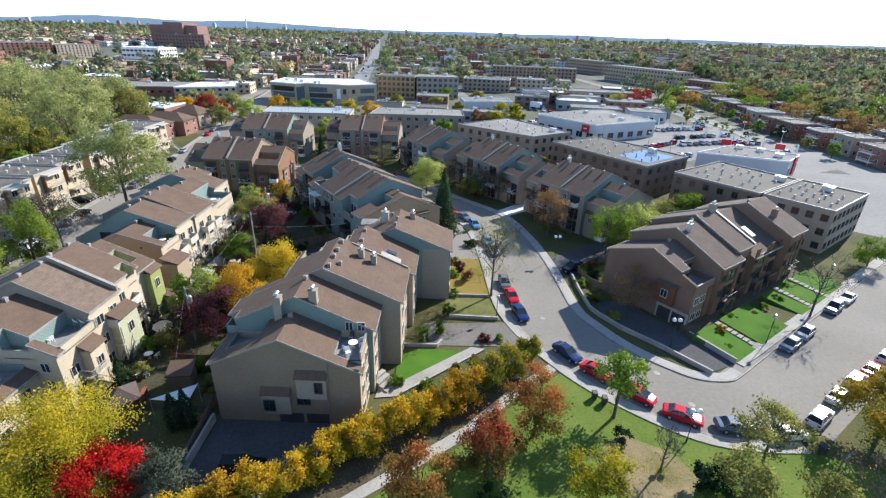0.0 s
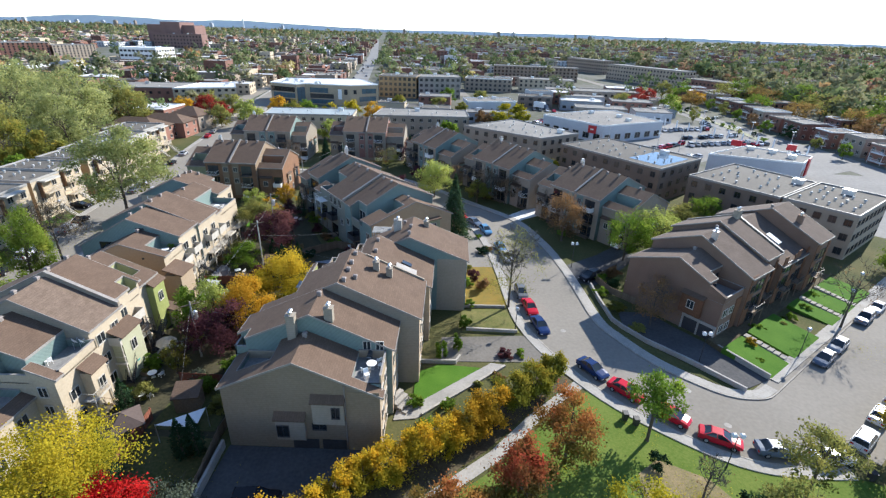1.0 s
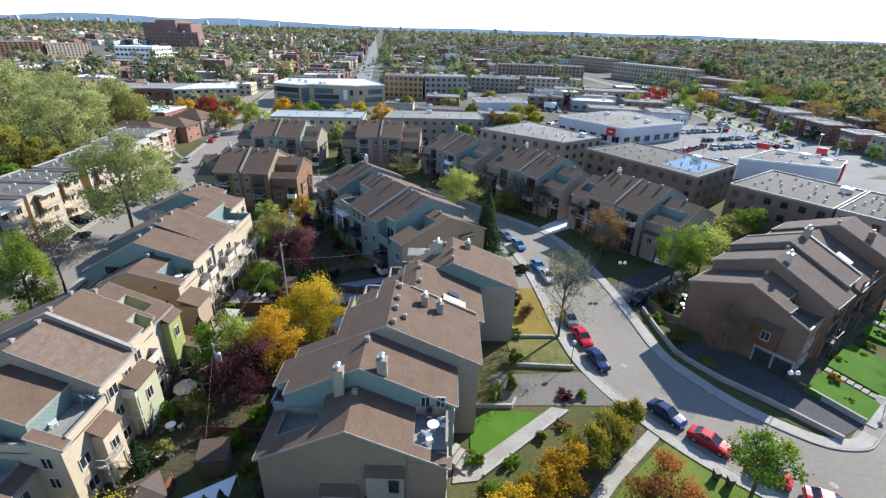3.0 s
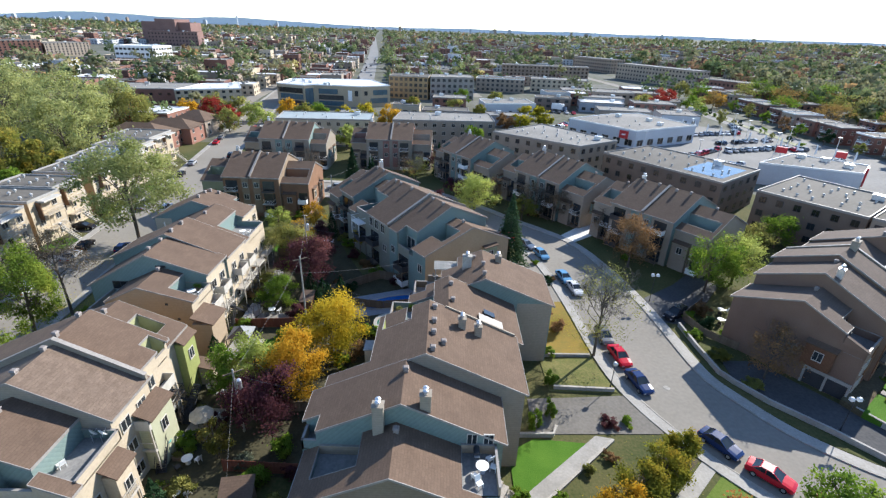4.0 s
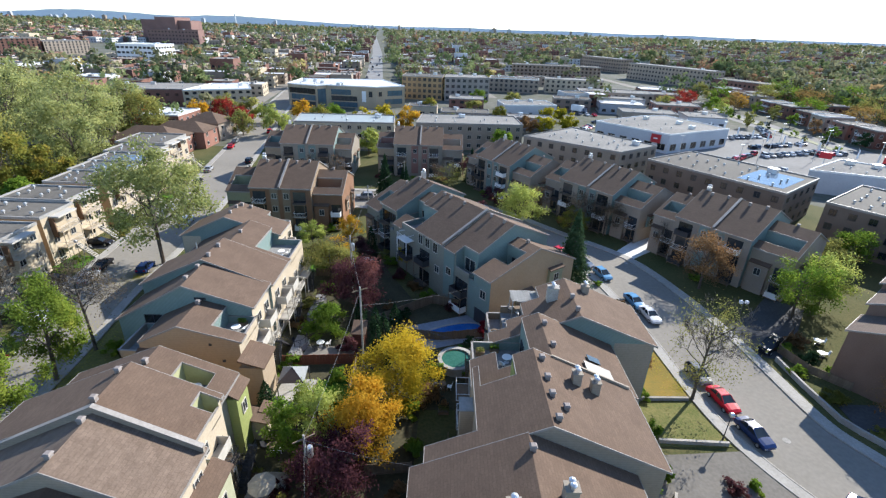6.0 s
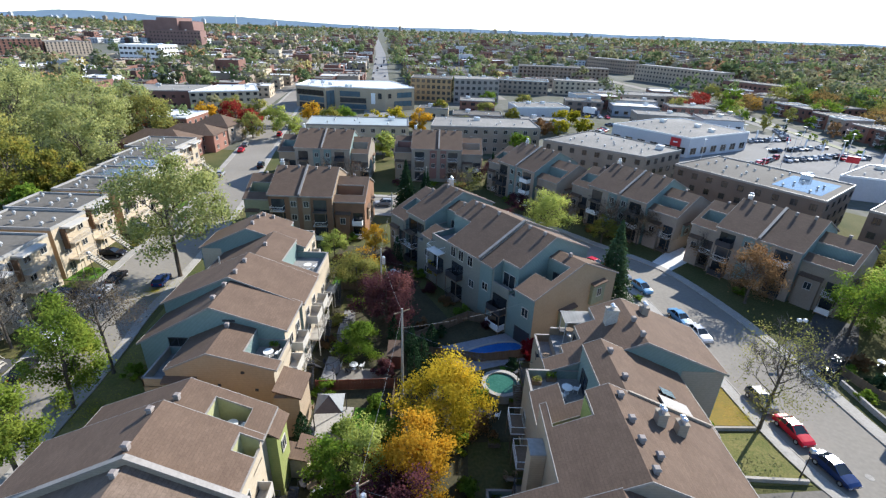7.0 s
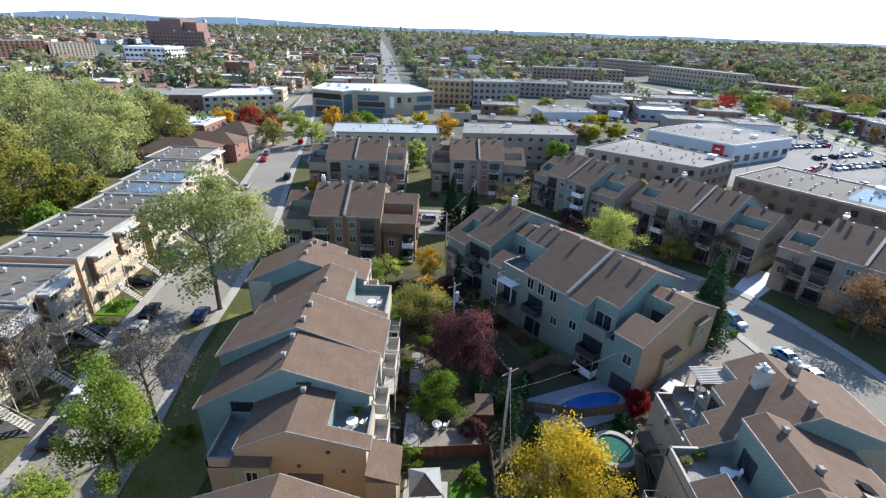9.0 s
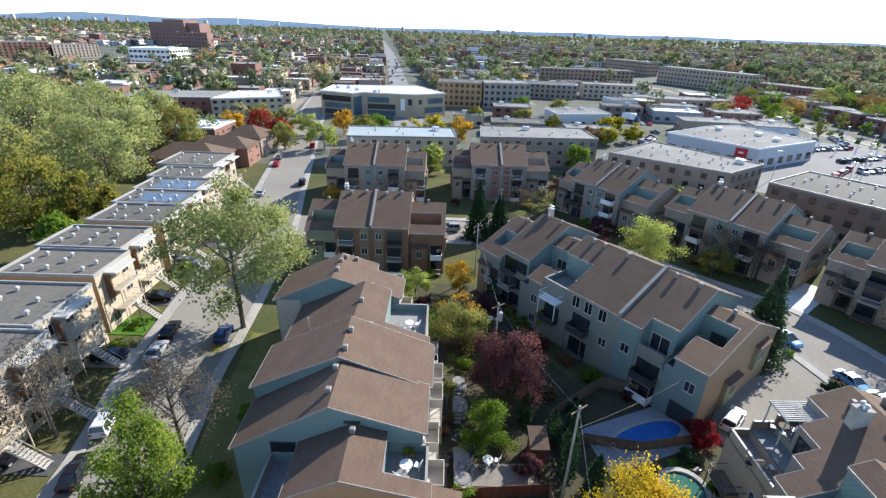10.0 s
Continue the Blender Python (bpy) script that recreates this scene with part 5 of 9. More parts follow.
h, rz = townhouse(B, 12.4, 17.8, -7.0, 8.4, 1.0, 13.8, 0.45, [], W, DARKSHINGLE, label="brown brick townhouse with a pale roof coping", group=G, parapet=(17.7, 0.3))
chimney(h, 17.0, 0.6, 12.6, 15.0, 1.4, 0.8, GREYSIDE)
brick_front(h, -7.0, 12.4, 17.8)
h, rz = townhouse(B, 17.8, 28.0, -7.8, 8.2, 1.6, 12.1, 0.45, [], W, DARKSHINGLE, label="lower brown brick townhouse with a skylight", group=G)
s = Shape()
s.hexa([(22.6, -4.8, 0.2), (24.0, -4.8, 0.2), (24.0, -2.6, 1.2), (22.6, -2.6, 1.2)], [(22.6, -4.8, 0.4), (24.0, -4.8, 0.4), (24.0, -2.6, 1.4), (22.6, -2.6, 1.4)])
part("skylight", s, WHITE, h, "long pale skylight", m=pose(0, 0, rz(-4.8)))
brick_front(h, -7.8, 17.8, 22.9)
brick_front(h, -7.8, 22.9, 28.0)
roof_vent(h, 22.2, 1.9, rz(1.9) + 0.15)
h, rz = townhouse(B, 28.0, 34.5, -8.8, 8.2, -0.6, 13.6, 0.45, [], W, DARKSHINGLE, label="tall brown brick end townhouse with one chimney", group=G)
chimney(h, 29.8, -4.6, 11.0, 13.2, 0.7, 0.9, REDBRICK)
roof_vent(h, 28.8, -0.2, rz(-0.2) + 0.15)
brick_front(h, -8.8, 28.0, 34.5)

# ---- flat-roofed buildings ----
PANELWHITE = mat("pale_metal_panel", (0.42, 0.43, 0.45), (0.52, 0.53, 0.55), 0.15, 3.0, 0.7, 0.1, 0.01)
def edge_pose(a, b, f, z):
    """On the wall from corner a to corner b (outside to the right), at the fraction f of its length."""
    x, y = a[0] + (b[0] - a[0]) * f, a[1] + (b[1] - a[1]) * f
    return pose(x, y, z, 0, 0, math.degrees(math.atan2(b[1] - a[1], b[0] - a[0])))


def inset(poly, d):
    out, n = [], len(poly)
    for i in range(n):
        p, q, r = Vector(poly[i - 1]), Vector(poly[i]), Vector(poly[(i + 1) % n])
        e, f = (q - p).normalized(), (r - q).normalized()
        k = (Vector((-e.y, e.x)) + Vector((-f.y, f.x)))
        k = k / (1 + e.dot(f))
        out.append((q.x + k.x * d, q.y + k.y * d))
    return out


def ring(poly, d, z0, z1):
    """A parapet that follows an outline, d thick."""
    s, n, inner = Shape(), len(poly), inset(poly, d)
    for i in range(n):
        j = (i + 1) % n
        s.hexa([(*poly[i], z0), (*poly[j], z0), (*inner[j], z0), (*inner[i], z0)], [(*poly[i], z1), (*poly[j], z1), (*inner[j], z1), (*inner[i], z1)])
    return s


STUBMETAL = mat("dull_vent_metal", (0.38, 0.38, 0.375), (0.5, 0.5, 0.495), 0.6, 6.0, 0.5, 0.05, 0.005, metal=0.3)


def roof_stub(parent, x, y, z):
    if "stub" not in MESHES:
        s = Shape()
        s.tube([(0, 0, -0.1), (0, 0, 0.3), (0, 0, 0.31), (0, 0, 0.55), (0, 0, 0.68)], [0.16, 0.15, 0.3, 0.29, 0.14], 8)
        MESHES["stub"] = s.mesh("roof_vent", STUBMETAL)
    part("roof_vent", MESHES["stub"], None, parent, m=pose(x, y, z))


def roof_unit(parent, x, y, z, w=2.2, d=1.6, h=1.1, turn=0.0):
    s = Shape()
    s.box(-w / 2, w / 2, -d / 2, d / 2, 0, h)
    s.box(-w / 2 - 0.08, w / 2 + 0.08, -d / 2 - 0.08, d / 2 + 0.08, h, h + 0.08)
    s.tube([(-w * 0.22, 0, h + 0.08), (-w * 0.22, 0, h + 0.25)], [d * 0.3, d * 0.3], 10)
    part("roof_unit", s, METAL, parent, m=pose(x, y, z, 0, 0, turn))


def flat_building(poly, height, wall, roof, label, group="", storeys_=3, edges=(0, 1), pitch=3.2, win=(1.4, 1.4), stubs=8, units=1, trim=None, name="apartment_building", category="apartment building", first=1.0, edge_walls=None, style="plain", balconies=False):
    """A flat roof with parapet and vents over an outline given counter-clockwise; windows on the edges named."""
    cx, cy = sum(p[0] for p in poly) / len(poly), sum(p[1] for p in poly) / len(poly)
    local = [(x - cx, y - cy) for x, y in poly]
    b = thing(name, pose(cx, cy, 0), label, category, group)
    n = len(local)
    if edge_walls:
        for i in range(n):
            s = Shape()
            p, q = local[i], local[(i + 1) % n]
            s.poly([(*p, 0), (*q, 0), (*q, height), (*p, height)])
            part("wall", s, edge_walls.get(i, wall), b)
    else:
        s = Shape()
        for i in range(n):
            p, q = local[i], local[(i + 1) % n]
            s.poly([(*p, 0), (*q, 0), (*q, height), (*p, height)])
        part("wall", s, wall, b)
    s = Shape()
    s.prism(inset(local, 0.25), height - 0.3, height)
    part("roof", s, roof, b)
    part("parapet", ring(inset(local, -0.05), 0.22, height - 0.2, height + 0.3), trim or FLASHING, b)
    gap = (height - 0.3) / storeys_
    for i in edges:
        p, q = local[i], local[(i + 1) % n]
        length = math.hypot(q[0] - p[0], q[1] - p[1])
        k = max(1, int(length / pitch))
        a, g = window_mesh(*win, style)
        many = Shape()
        for lev in range(storeys_):
            for c in range(k):
                m_ = edge_pose(p, q, (c + 0.5) / k, first + gap * lev)
                if cy > 330:
                    many.hexa([tuple(m_ @ Vector((x_, y_, 0))) for x_, y_ in ((-win[0] / 2, -0.05), (win[0] / 2, -0.05), (win[0] / 2, 0.05), (-win[0] / 2, 0.05))], [tuple(m_ @ Vector((x_, y_, win[1]))) for x_, y_ in ((-win[0] / 2, -0.05), (win[0] / 2, -0.05), (win[0] / 2, 0.05), (-win[0] / 2, 0.05))])
                    continue
                if cy > 230:
                    part("window", g, None, b, m=m_)
                    continue
                w_ = part("window", a, None, b, m=m_)
                part("pane", g, None, w_)
                if balconies and lev > 0 and c % 2 == 0:
                    d_, r_ = balcony_mesh(2.4, 1.2, False)
                    o = part("balcony", d_, WHITE, b, m=edge_pose(p, q, (c + 0.5) / k, first + gap * lev - 0.3))
                    part("railing", r_, WHITE, o)
        if many.f:
            tagged(part("facade_glazing", many, GLASS, b, "rows of small dark windows"), kind="stuff")
    rr = random.Random(int(abs(cx) * 7 + abs(cy) * 3))
    for k in range(stubs + units):
        cols = max(2, int(math.sqrt(stubs * 1.8)))
        fu, fv = ((k % cols) + rr.uniform(0.25, 0.75)) / cols, ((k // cols) + rr.uniform(0.3, 0.7)) / max(1, math.ceil((stubs + units) / cols))
        fu, fv = 0.06 + 0.88 * fu, 0.1 + 0.8 * min(1.0, fv)
        c4 = [local[0], local[1], local[2], local[3]] if n == 4 else [local[0], local[n // 3], local[n // 2], local[-1]]
        x, y = (sum(c4[e][d] * f_ for e, f_ in enumerate(((1 - fu) * (1 - fv), fu * (1 - fv), fu * fv, (1 - fu) * fv))) for d in (0, 1))
        if k < stubs:
            roof_stub(b, x, y, height)
        else:
            roof_unit(b, x, y, height, turn=math.degrees(math.atan2(local[1][1] - local[0][1], local[1][0] - local[0][0])))
    return b


def rect(x, y, length, depth, turn):
    """An outline from its front corner: length along turn, depth to its left."""
    c, s_ = math.cos(radians(turn)), math.sin(radians(turn))
    return [(x, y), (x + c * length, y + s_ * length), (x + c * length - s_ * depth, y + s_ * length + c * depth), (x - s_ * depth, y + c * depth)]


DARKBRICK = mat("dark_brown_brick", (0.13, 0.065, 0.05), (0.2, 0.1, 0.075), 0.3, 8.0, 0.9, 0.4, 0.01, rand=0.15)
G = "flat-roofed blocks behind the grey rows"
BLOCKBRICK = mat("umber_brick", (0.145, 0.105, 0.08), (0.2, 0.15, 0.115), 0.3, 8.0, 0.9, 0.3, 0.01)
b = flat_building([(33.6, 153.1), (53.6, 125.4), (70.4, 138.8), (51, 164.4)], 9.4, BLOCKBRICK, DARKROOF, "dark brick block with a gravel roof, part wet", G, 3, (0, 1), 3.6, stubs=22, style="dark")
s = Shape()
s.prism([(55.5 - 52.15, 129.6 - 145.4), (66.5 - 52.15, 138.2 - 145.4), (60.5 - 52.15, 146.4 - 145.4), (49.5 - 52.15, 137.8 - 145.4)], 9.36, 9.43)
part("puddle", s, WATERROOF, b, "shallow standing water mirroring the sky")
flat_building([(58.9, 120.6), (71.5, 104.4), (88.6, 117.6), (77.4, 134.2)], 9.4, BLOCKBRICK, DARKROOF, "brick block with a flat roof and many vents", G, 3, (0, 1), 3.4, stubs=19, style="dark")
flat_building([(71.9, 104.0), (80.4, 93.4), (97.6, 106.8), (89.2, 117.2)], 9.5, mat("taupe_brick", (0.27, 0.22, 0.17), (0.35, 0.29, 0.23), 0.3, 8.0, 0.9, 0.3, 0.01), DARKROOF, "taupe brick block with rows of small windows", G, 3, (0, 1), 2.6, stubs=17, style="dark")
flat_building([(3.5, 179.0), (28.5, 160.4), (43.2, 170.8), (23.4, 196.4)], 9.3, GREYBRICK, GRAVEL, "grey brick block with a pale gravel roof", G, 3, (0, 1), 3.6, stubs=19, style="dark")
flat_building([(-74, 191.0), (-39.8, 193.4), (-41, 209), (-76, 207)], 9.2, BEIGE, mat("turquoise_roof", (0.25, 0.285, 0.285), (0.35, 0.385, 0.385), 0.1, 1.5, 0.6, 0.1, 0.01), "low block with a pale bluish metal roof", G, 3, (0, 1), 3.4, stubs=8)
flat_building([(-32.3, 195.6), (6, 198), (5, 216), (-31, 215)], 9.2, GREYBRICK, GRAVEL, "low brown block with a grey gravel roof", G, 3, (0, 1), 3.4, stubs=9)
b = flat_building([(40.6, 225.6), (60.8, 201.2), (91.4, 217.6), (78, 246), (64.5, 242)], 7.0, PANELWHITE, GRAVEL, "white car showroom with a red square sign", "car showrooms", 1, (0, 1), 5.0, (3.2, 2.4), 8, 3, WHITE, "showroom", "showroom")
s = Shape()
s.box(-1.9, 1.9, -0.35, -0.02, 0, 3.0)
sg = part("sign", s, REDSIGN, b, "red square sign panel", m=edge_pose((40.6 - 67.06, 225.6 - 226.48), (60.8 - 67.06, 201.2 - 226.48), 0.84, 3.4))
s = Shape()
s.box(-0.8, 0.8, -0.4, -0.35, 1.3, 1.8)
part("sign_mark", s, WHITE, sg)
b = flat_building([(83.2, 159.2), (108, 150.2), (117.4, 160), (102.4, 173)], 6.4, PANELWHITE, GRAVEL, "white car showroom with a red corner sign", "car showrooms", 1, (1,), 4.0, (3.0, 3.0), 5, 3, WHITE, "showroom", "showroom")
s = Shape()
s.box(-1.5, 1.5, -0.5, -0.02, 0, 5.6)
part("sign", s, REDSIGN, b, "tall red corner sign panel", m=edge_pose((108 - 102.75, 150.2 - 160.6), (117.4 - 102.75, 160 - 160.6), 0.55, 1.4))
for x, y, w_ in ((104, 181, 3.4), (121, 176, 3.0)):
    s = Shape()
    s.box(-0.15, 0.15, -0.15, 0.15, 0, 5.0)
    t_ = thing("sign_post", pose(x, y, 0, 0, 0, -37), "red box sign on a short post", "sign", "dealership signs")
    part("post", s, METAL, t_)
    s = Shape()
    s.box(-w_ / 2, w_ / 2, -0.5, 0.5, 5.0, 7.0)
    part("sign_box", s, REDSIGN, t_)
OFFICE = mat("office_glass", (0.05, 0.1, 0.13), (0.09, 0.15, 0.18), 0.2, 1.0, 0.15, 0.0, spec=0.6)
OFFICEPLAN = [(-104.5, 285.5), (-88, 279), (-84, 283.5), (-58, 281), (-43.8, 290), (-58.8, 318), (-103.7, 310.5)]
OFFICEWALL = mat("office_stone", (0.36, 0.28, 0.19), (0.45, 0.36, 0.25), 0.2, 3.0, 0.9, 0.1, 0.01)
b = flat_building(OFFICEPLAN, 10.8, OFFICEWALL, WHITEROOF, "stone and glass office with a white roof", "", 3, (), 2.6, (2.2, 2.3), 5, 5, WHITE, "office_building", "office building")
ox, oy = sum(p[0] for p in OFFICEPLAN) / 7, sum(p[1] for p in OFFICEPLAN) / 7
for e, f0, f1, z0, z1, m_ in ((0, 0.12, 0.95, 3.4, 6.0, OFFICE), (0, 0.05, 0.95, 6.6, 9.2, GLASS), (0, 0.1, 0.95, 0.4, 2.8, DARKMETAL), (1, 0.1, 0.9, 0.4, 9.2, OFFICE), (2, 0.1, 0.5, 6.4, 9.0, OFFICE), (2, 0.1, 0.62, 3.4, 5.8, GLASS), (2, 0.1, 0.62, 0.4, 2.8, OFFICE), (2, 0.72, 0.8, 3.2, 8.6, WHITE), (2, 0.86, 0.93, 5.8, 8.6, GLASS), (3, 0.1, 0.2, 6.2, 8.4, GLASS), (3, 0.4, 0.9, 6.2, 8.8, OFFICE), (3, 0.3, 0.9, 2.0, 4.6, OFFICE)):
    p, q = OFFICEPLAN[e], OFFICEPLAN[e + 1]
    L = math.hypot(q[0] - p[0], q[1] - p[1]) * (f1 - f0)
    s = Shape()
    s.box(-L / 2, L / 2, -0.12, 0.05, z0, z1)
    w_ = part("window_band", s, m_, b, m=edge_pose((p[0] - ox, p[1] - oy), (q[0] - ox, q[1] - oy), (f0 + f1) / 2, 0))
    if m_ in (OFFICE, GLASS):
        k = max(2, int(L / 2.2))
        s = Shape()
        for i in range(k + 1):
            x = -L / 2 + L * i / k
            s.box(x - 0.06, x + 0.06, -0.18, -0.1, z0, z1)
        tagged(part("glazing_grid", s, DARKMETAL, w_), kind="stuff")
flat_building([(-48, 322.2), (-24, 320), (-23, 340), (-47, 341)], 13.0, mat("ochre_panel", (0.3, 0.2, 0.1), (0.4, 0.28, 0.15), 0.2, 3.0, 0.9, 0.1, 0.01), DARKROOF, "ochre and dark apartment block", "", 4, (0, 1), 3.0, (1.8, 1.8), 4, 2)
flat_building([(-22.6, 319.6), (4, 323.3), (2, 342), (-22, 340)], 13.2, FLASHING, GRAVEL, "pale grey apartment block with balconies", "", 4, (0, 1), 3.0, (1.8, 1.6), 4, 2)
flat_building([(7.4, 266.4), (33.8, 271), (31, 288), (5, 283)], 6.2, PANELWHITE, GRAVEL, "low white commercial hall", "", 1, (0, 1), 5.0, (1.6, 1.8), 4, 2, WHITE, "hall", "hall")
REDB = mat("red_brick_far", (0.19, 0.092, 0.068), (0.27, 0.135, 0.1), 0.2, 4.0, 0.9, 0.2, 0.01, rand=0.15)
flat_building([(-194, 261.5), (-148.5, 270), (-152, 296), (-197, 287)], 8.0, REDB, GRAVEL, "long low red brick building", "", 2, (0, 1), 4.0, (1.6, 1.4), 6, 2, name="brick_building", category="building")
flat_building([(-148, 262), (-120, 275.6), (-130, 298), (-147, 292)], 8.6, BEIGE, WHITEROOF, "beige corner building with a white parapet", "", 3, (0, 1), 3.4, (1.8, 1.4), 5, 1, WHITE)
flat_building([(-136, 206), (-121.6, 205.8), (-121, 222), (-135, 222)], 7.0, REDB, WHITEROOF, "small red brick building with white roof edge", "", 2, (0, 1), 3.6, (1.4, 1.4), 4, 0, WHITE, "brick_building", "building")
flat_building([(-312, 475.5), (-278.8, 478), (-276, 505), (-310, 505)], 17.0, WHITE, WHITEROOF, "white modern block with dark window bands", "", 4, (0, 1), 3.6, (2.6, 1.8), 3, 3, WHITE)
b = flat_building([(-455, 500), (-432, 545), (-455, 565), (-478, 520)], 16.0, DARKBRICK, DARKROOF, "long brick institution on the skyline", "", 6, (0, 3), 4.0, (1.6, 1.8), 4, 2, name="institution", category="building")
flat_building([(-500, 470), (-456, 499), (-478, 520), (-510, 495)], 17.0, DARKBRICK, DARKROOF, "long brick institution on the skyline", "", 6, (0,), 4.0, (1.6, 1.8), 4, 2, name="institution", category="building")
flat_building([(-430, 546), (-415, 592), (-445, 600), (-454, 567)], 13.0, GREYBRICK, DARKROOF, "lower brick wing of the institution", "", 5, (0, 3), 4.0, (1.6, 1.8), 3, 1, name="institution", category="building")
HOSP = mat("hospital_brick", (0.19, 0.11, 0.095), (0.25, 0.15, 0.13), 0.1, 2.0, 0.9, 0.1, 0.01)
flat_building([(-516, 872), (-439, 878), (-439, 916), (-516, 910)], 34.0, HOSP, DARKROOF, "tall dark red brick hospital slab", "hospital blocks", 7, (), 6.0, (2.0, 2.0), 3, 2, HOSP, "hospital", "hospital")
flat_building([(-491, 868), (-459, 869), (-460, 921), (-492, 919)], 38.5, HOSP, DARKROOF, "higher middle tower of the brick hospital", "hospital blocks", 7, (), 6.0, (2.0, 2.0), 2, 2, HOSP, "hospital", "hospital")
flat_building([(-495, 847), (-418, 854), (-419, 877), (-496, 867)], 21.0, HOSP, DARKROOF, "lower front wing of the brick hospital", "hospital blocks", 4, (0,), 5.0, (2.0, 2.0), 2, 2, HOSP, "hospital", "hospital")
GA = "long apartment blocks beyond the avenue"
flat_building(rect(136, 622, 60, 16, -62), 14.0, mat("brown_block", (0.28, 0.2, 0.14), (0.36, 0.27, 0.2), 0.2, 4.0, 0.9, 0.2, 0.01), GRAVEL, "long brown apartment block with small windows", GA, 4, (0, 1), 3.4, (1.6, 1.5), 8, 1)
flat_building(rect(152, 512, 88, 16, -62), 14.0, mat("tan_block", (0.34, 0.26, 0.19), (0.42, 0.33, 0.25), 0.2, 4.0, 0.9, 0.2, 0.01), GRAVEL, "long tan apartment block with flat roof", GA, 4, (0, 1), 3.4, (1.6, 1.5), 8, 1)
flat_building(rect(194, 432, 46, 16, -62), 9.0, REDB, DARKROOF, "low red brick apartment block", GA, 2, (0, 1), 3.4, (1.6, 1.5), 6, 0)
flat_building(rect(60, 330, 44, 18, -8), 7.0, GREYBRICK, GRAVEL, "low grey commercial building", "", 2, (0, 1), 4.0, (1.8, 1.4), 6, 2, name="hall", category="hall")
flat_building(rect(8, 372, 34, 16, -8), 9.0, GREYBRICK, DARKROOF, "dark brick apartment block with pale trim", "", 3, (0, 1), 3.4, (1.6, 1.5), 6, 1, WHITE)
flat_building(rect(48, 378, 40, 16, -8), 9.0, BEIGE, GRAVEL, "beige apartment block with balconies", "", 3, (0, 1), 3.4, (1.6, 1.5), 6, 1)
flat_building(rect(36, 470, 76, 18, -6), 12.0, mat("umber_block", (0.25, 0.18, 0.13), (0.32, 0.24, 0.18), 0.2, 4.0, 0.9, 0.2, 0.01), DARKROOF, "long brown brick apartment block", GA, 4, (0, 1), 3.4, (1.6, 1.5), 6, 1)

DARKHALL = mat("dark_hall_brick", (0.15, 0.11, 0.09), (0.21, 0.16, 0.13), 0.2, 4.0, 0.9, 0.2, 0.01)
BLUEGREY = mat("blue_grey_cladding", (0.22, 0.25, 0.28), (0.3, 0.33, 0.36), 0.2, 4.0, 0.7, 0.1, 0.01)
for x, y, l_, d_, h_, w_, r_ in ((64, 262, 26, 14, 5.6, GREYBRICK, GRAVEL), (94, 258, 18, 16, 5.0, PANELWHITE, GRAVEL), (38, 298, 20, 13, 6.2, DARKHALL, DARKROOF), (62, 292, 24, 14, 5.2, BLUEGREY, WHITEROOF), (90, 286, 22, 15, 6.4, REDB, GRAVEL), (104, 306, 20, 14, 5.4, BEIGE, DARKROOF), (66, 310, 26, 12, 5.8, PANELWHITE, GRAVEL), (96, 330, 24, 14, 6.8, DARKHALL, GRAVEL), (106, 352, 22, 16, 7.0, REDB, WHITEROOF), (108, 276, 14, 10, 4.6, BLUEGREY, DARKROOF)):
    flat_building(rect(x, y, l_, d_, -8), h_, w_, r_, "low flat-roofed workshop hall beside the avenue", "workshop halls", 1 if h_ < 6 else 2, (0, 3), 4.2, (2.2, 1.6), 3, 1, None, "hall", "hall")

for x, y, l_, d_, h_, w_, r_ in ((-24, 246, 22, 12, 5.2, DARKHALL, DARKROOF), (6, 240, 20, 10, 4.8, BLUEGREY, GRAVEL), (-20, 282, 18, 13, 6.4, REDB, GRAVEL), (-40, 262, 14, 10, 5.0, BEIGE, DARKROOF)):
    flat_building(rect(x, y, l_, d_, -2), h_, w_, r_, "low flat-roofed shop building by the boulevard", "shop buildings", 1 if h_ < 6 else 2, (0, 3), 4.2, (2.2, 1.6), 4, 1, None, "shop_building", "building")

# duplexes along the left street: beige fronts, white balconies and outside stairs
PARAPET = mat("grey_parapet", (0.26, 0.25, 0.235), (0.34, 0.33, 0.31), 0.4, 4.0, 0.85, 0.1, 0.01, spec=0.1)
FIN = mat("brown_fin", (0.12, 0.07, 0.04), (0.17, 0.1, 0.06), 0.4, 4.0, 0.9, 0.1, 0.01)


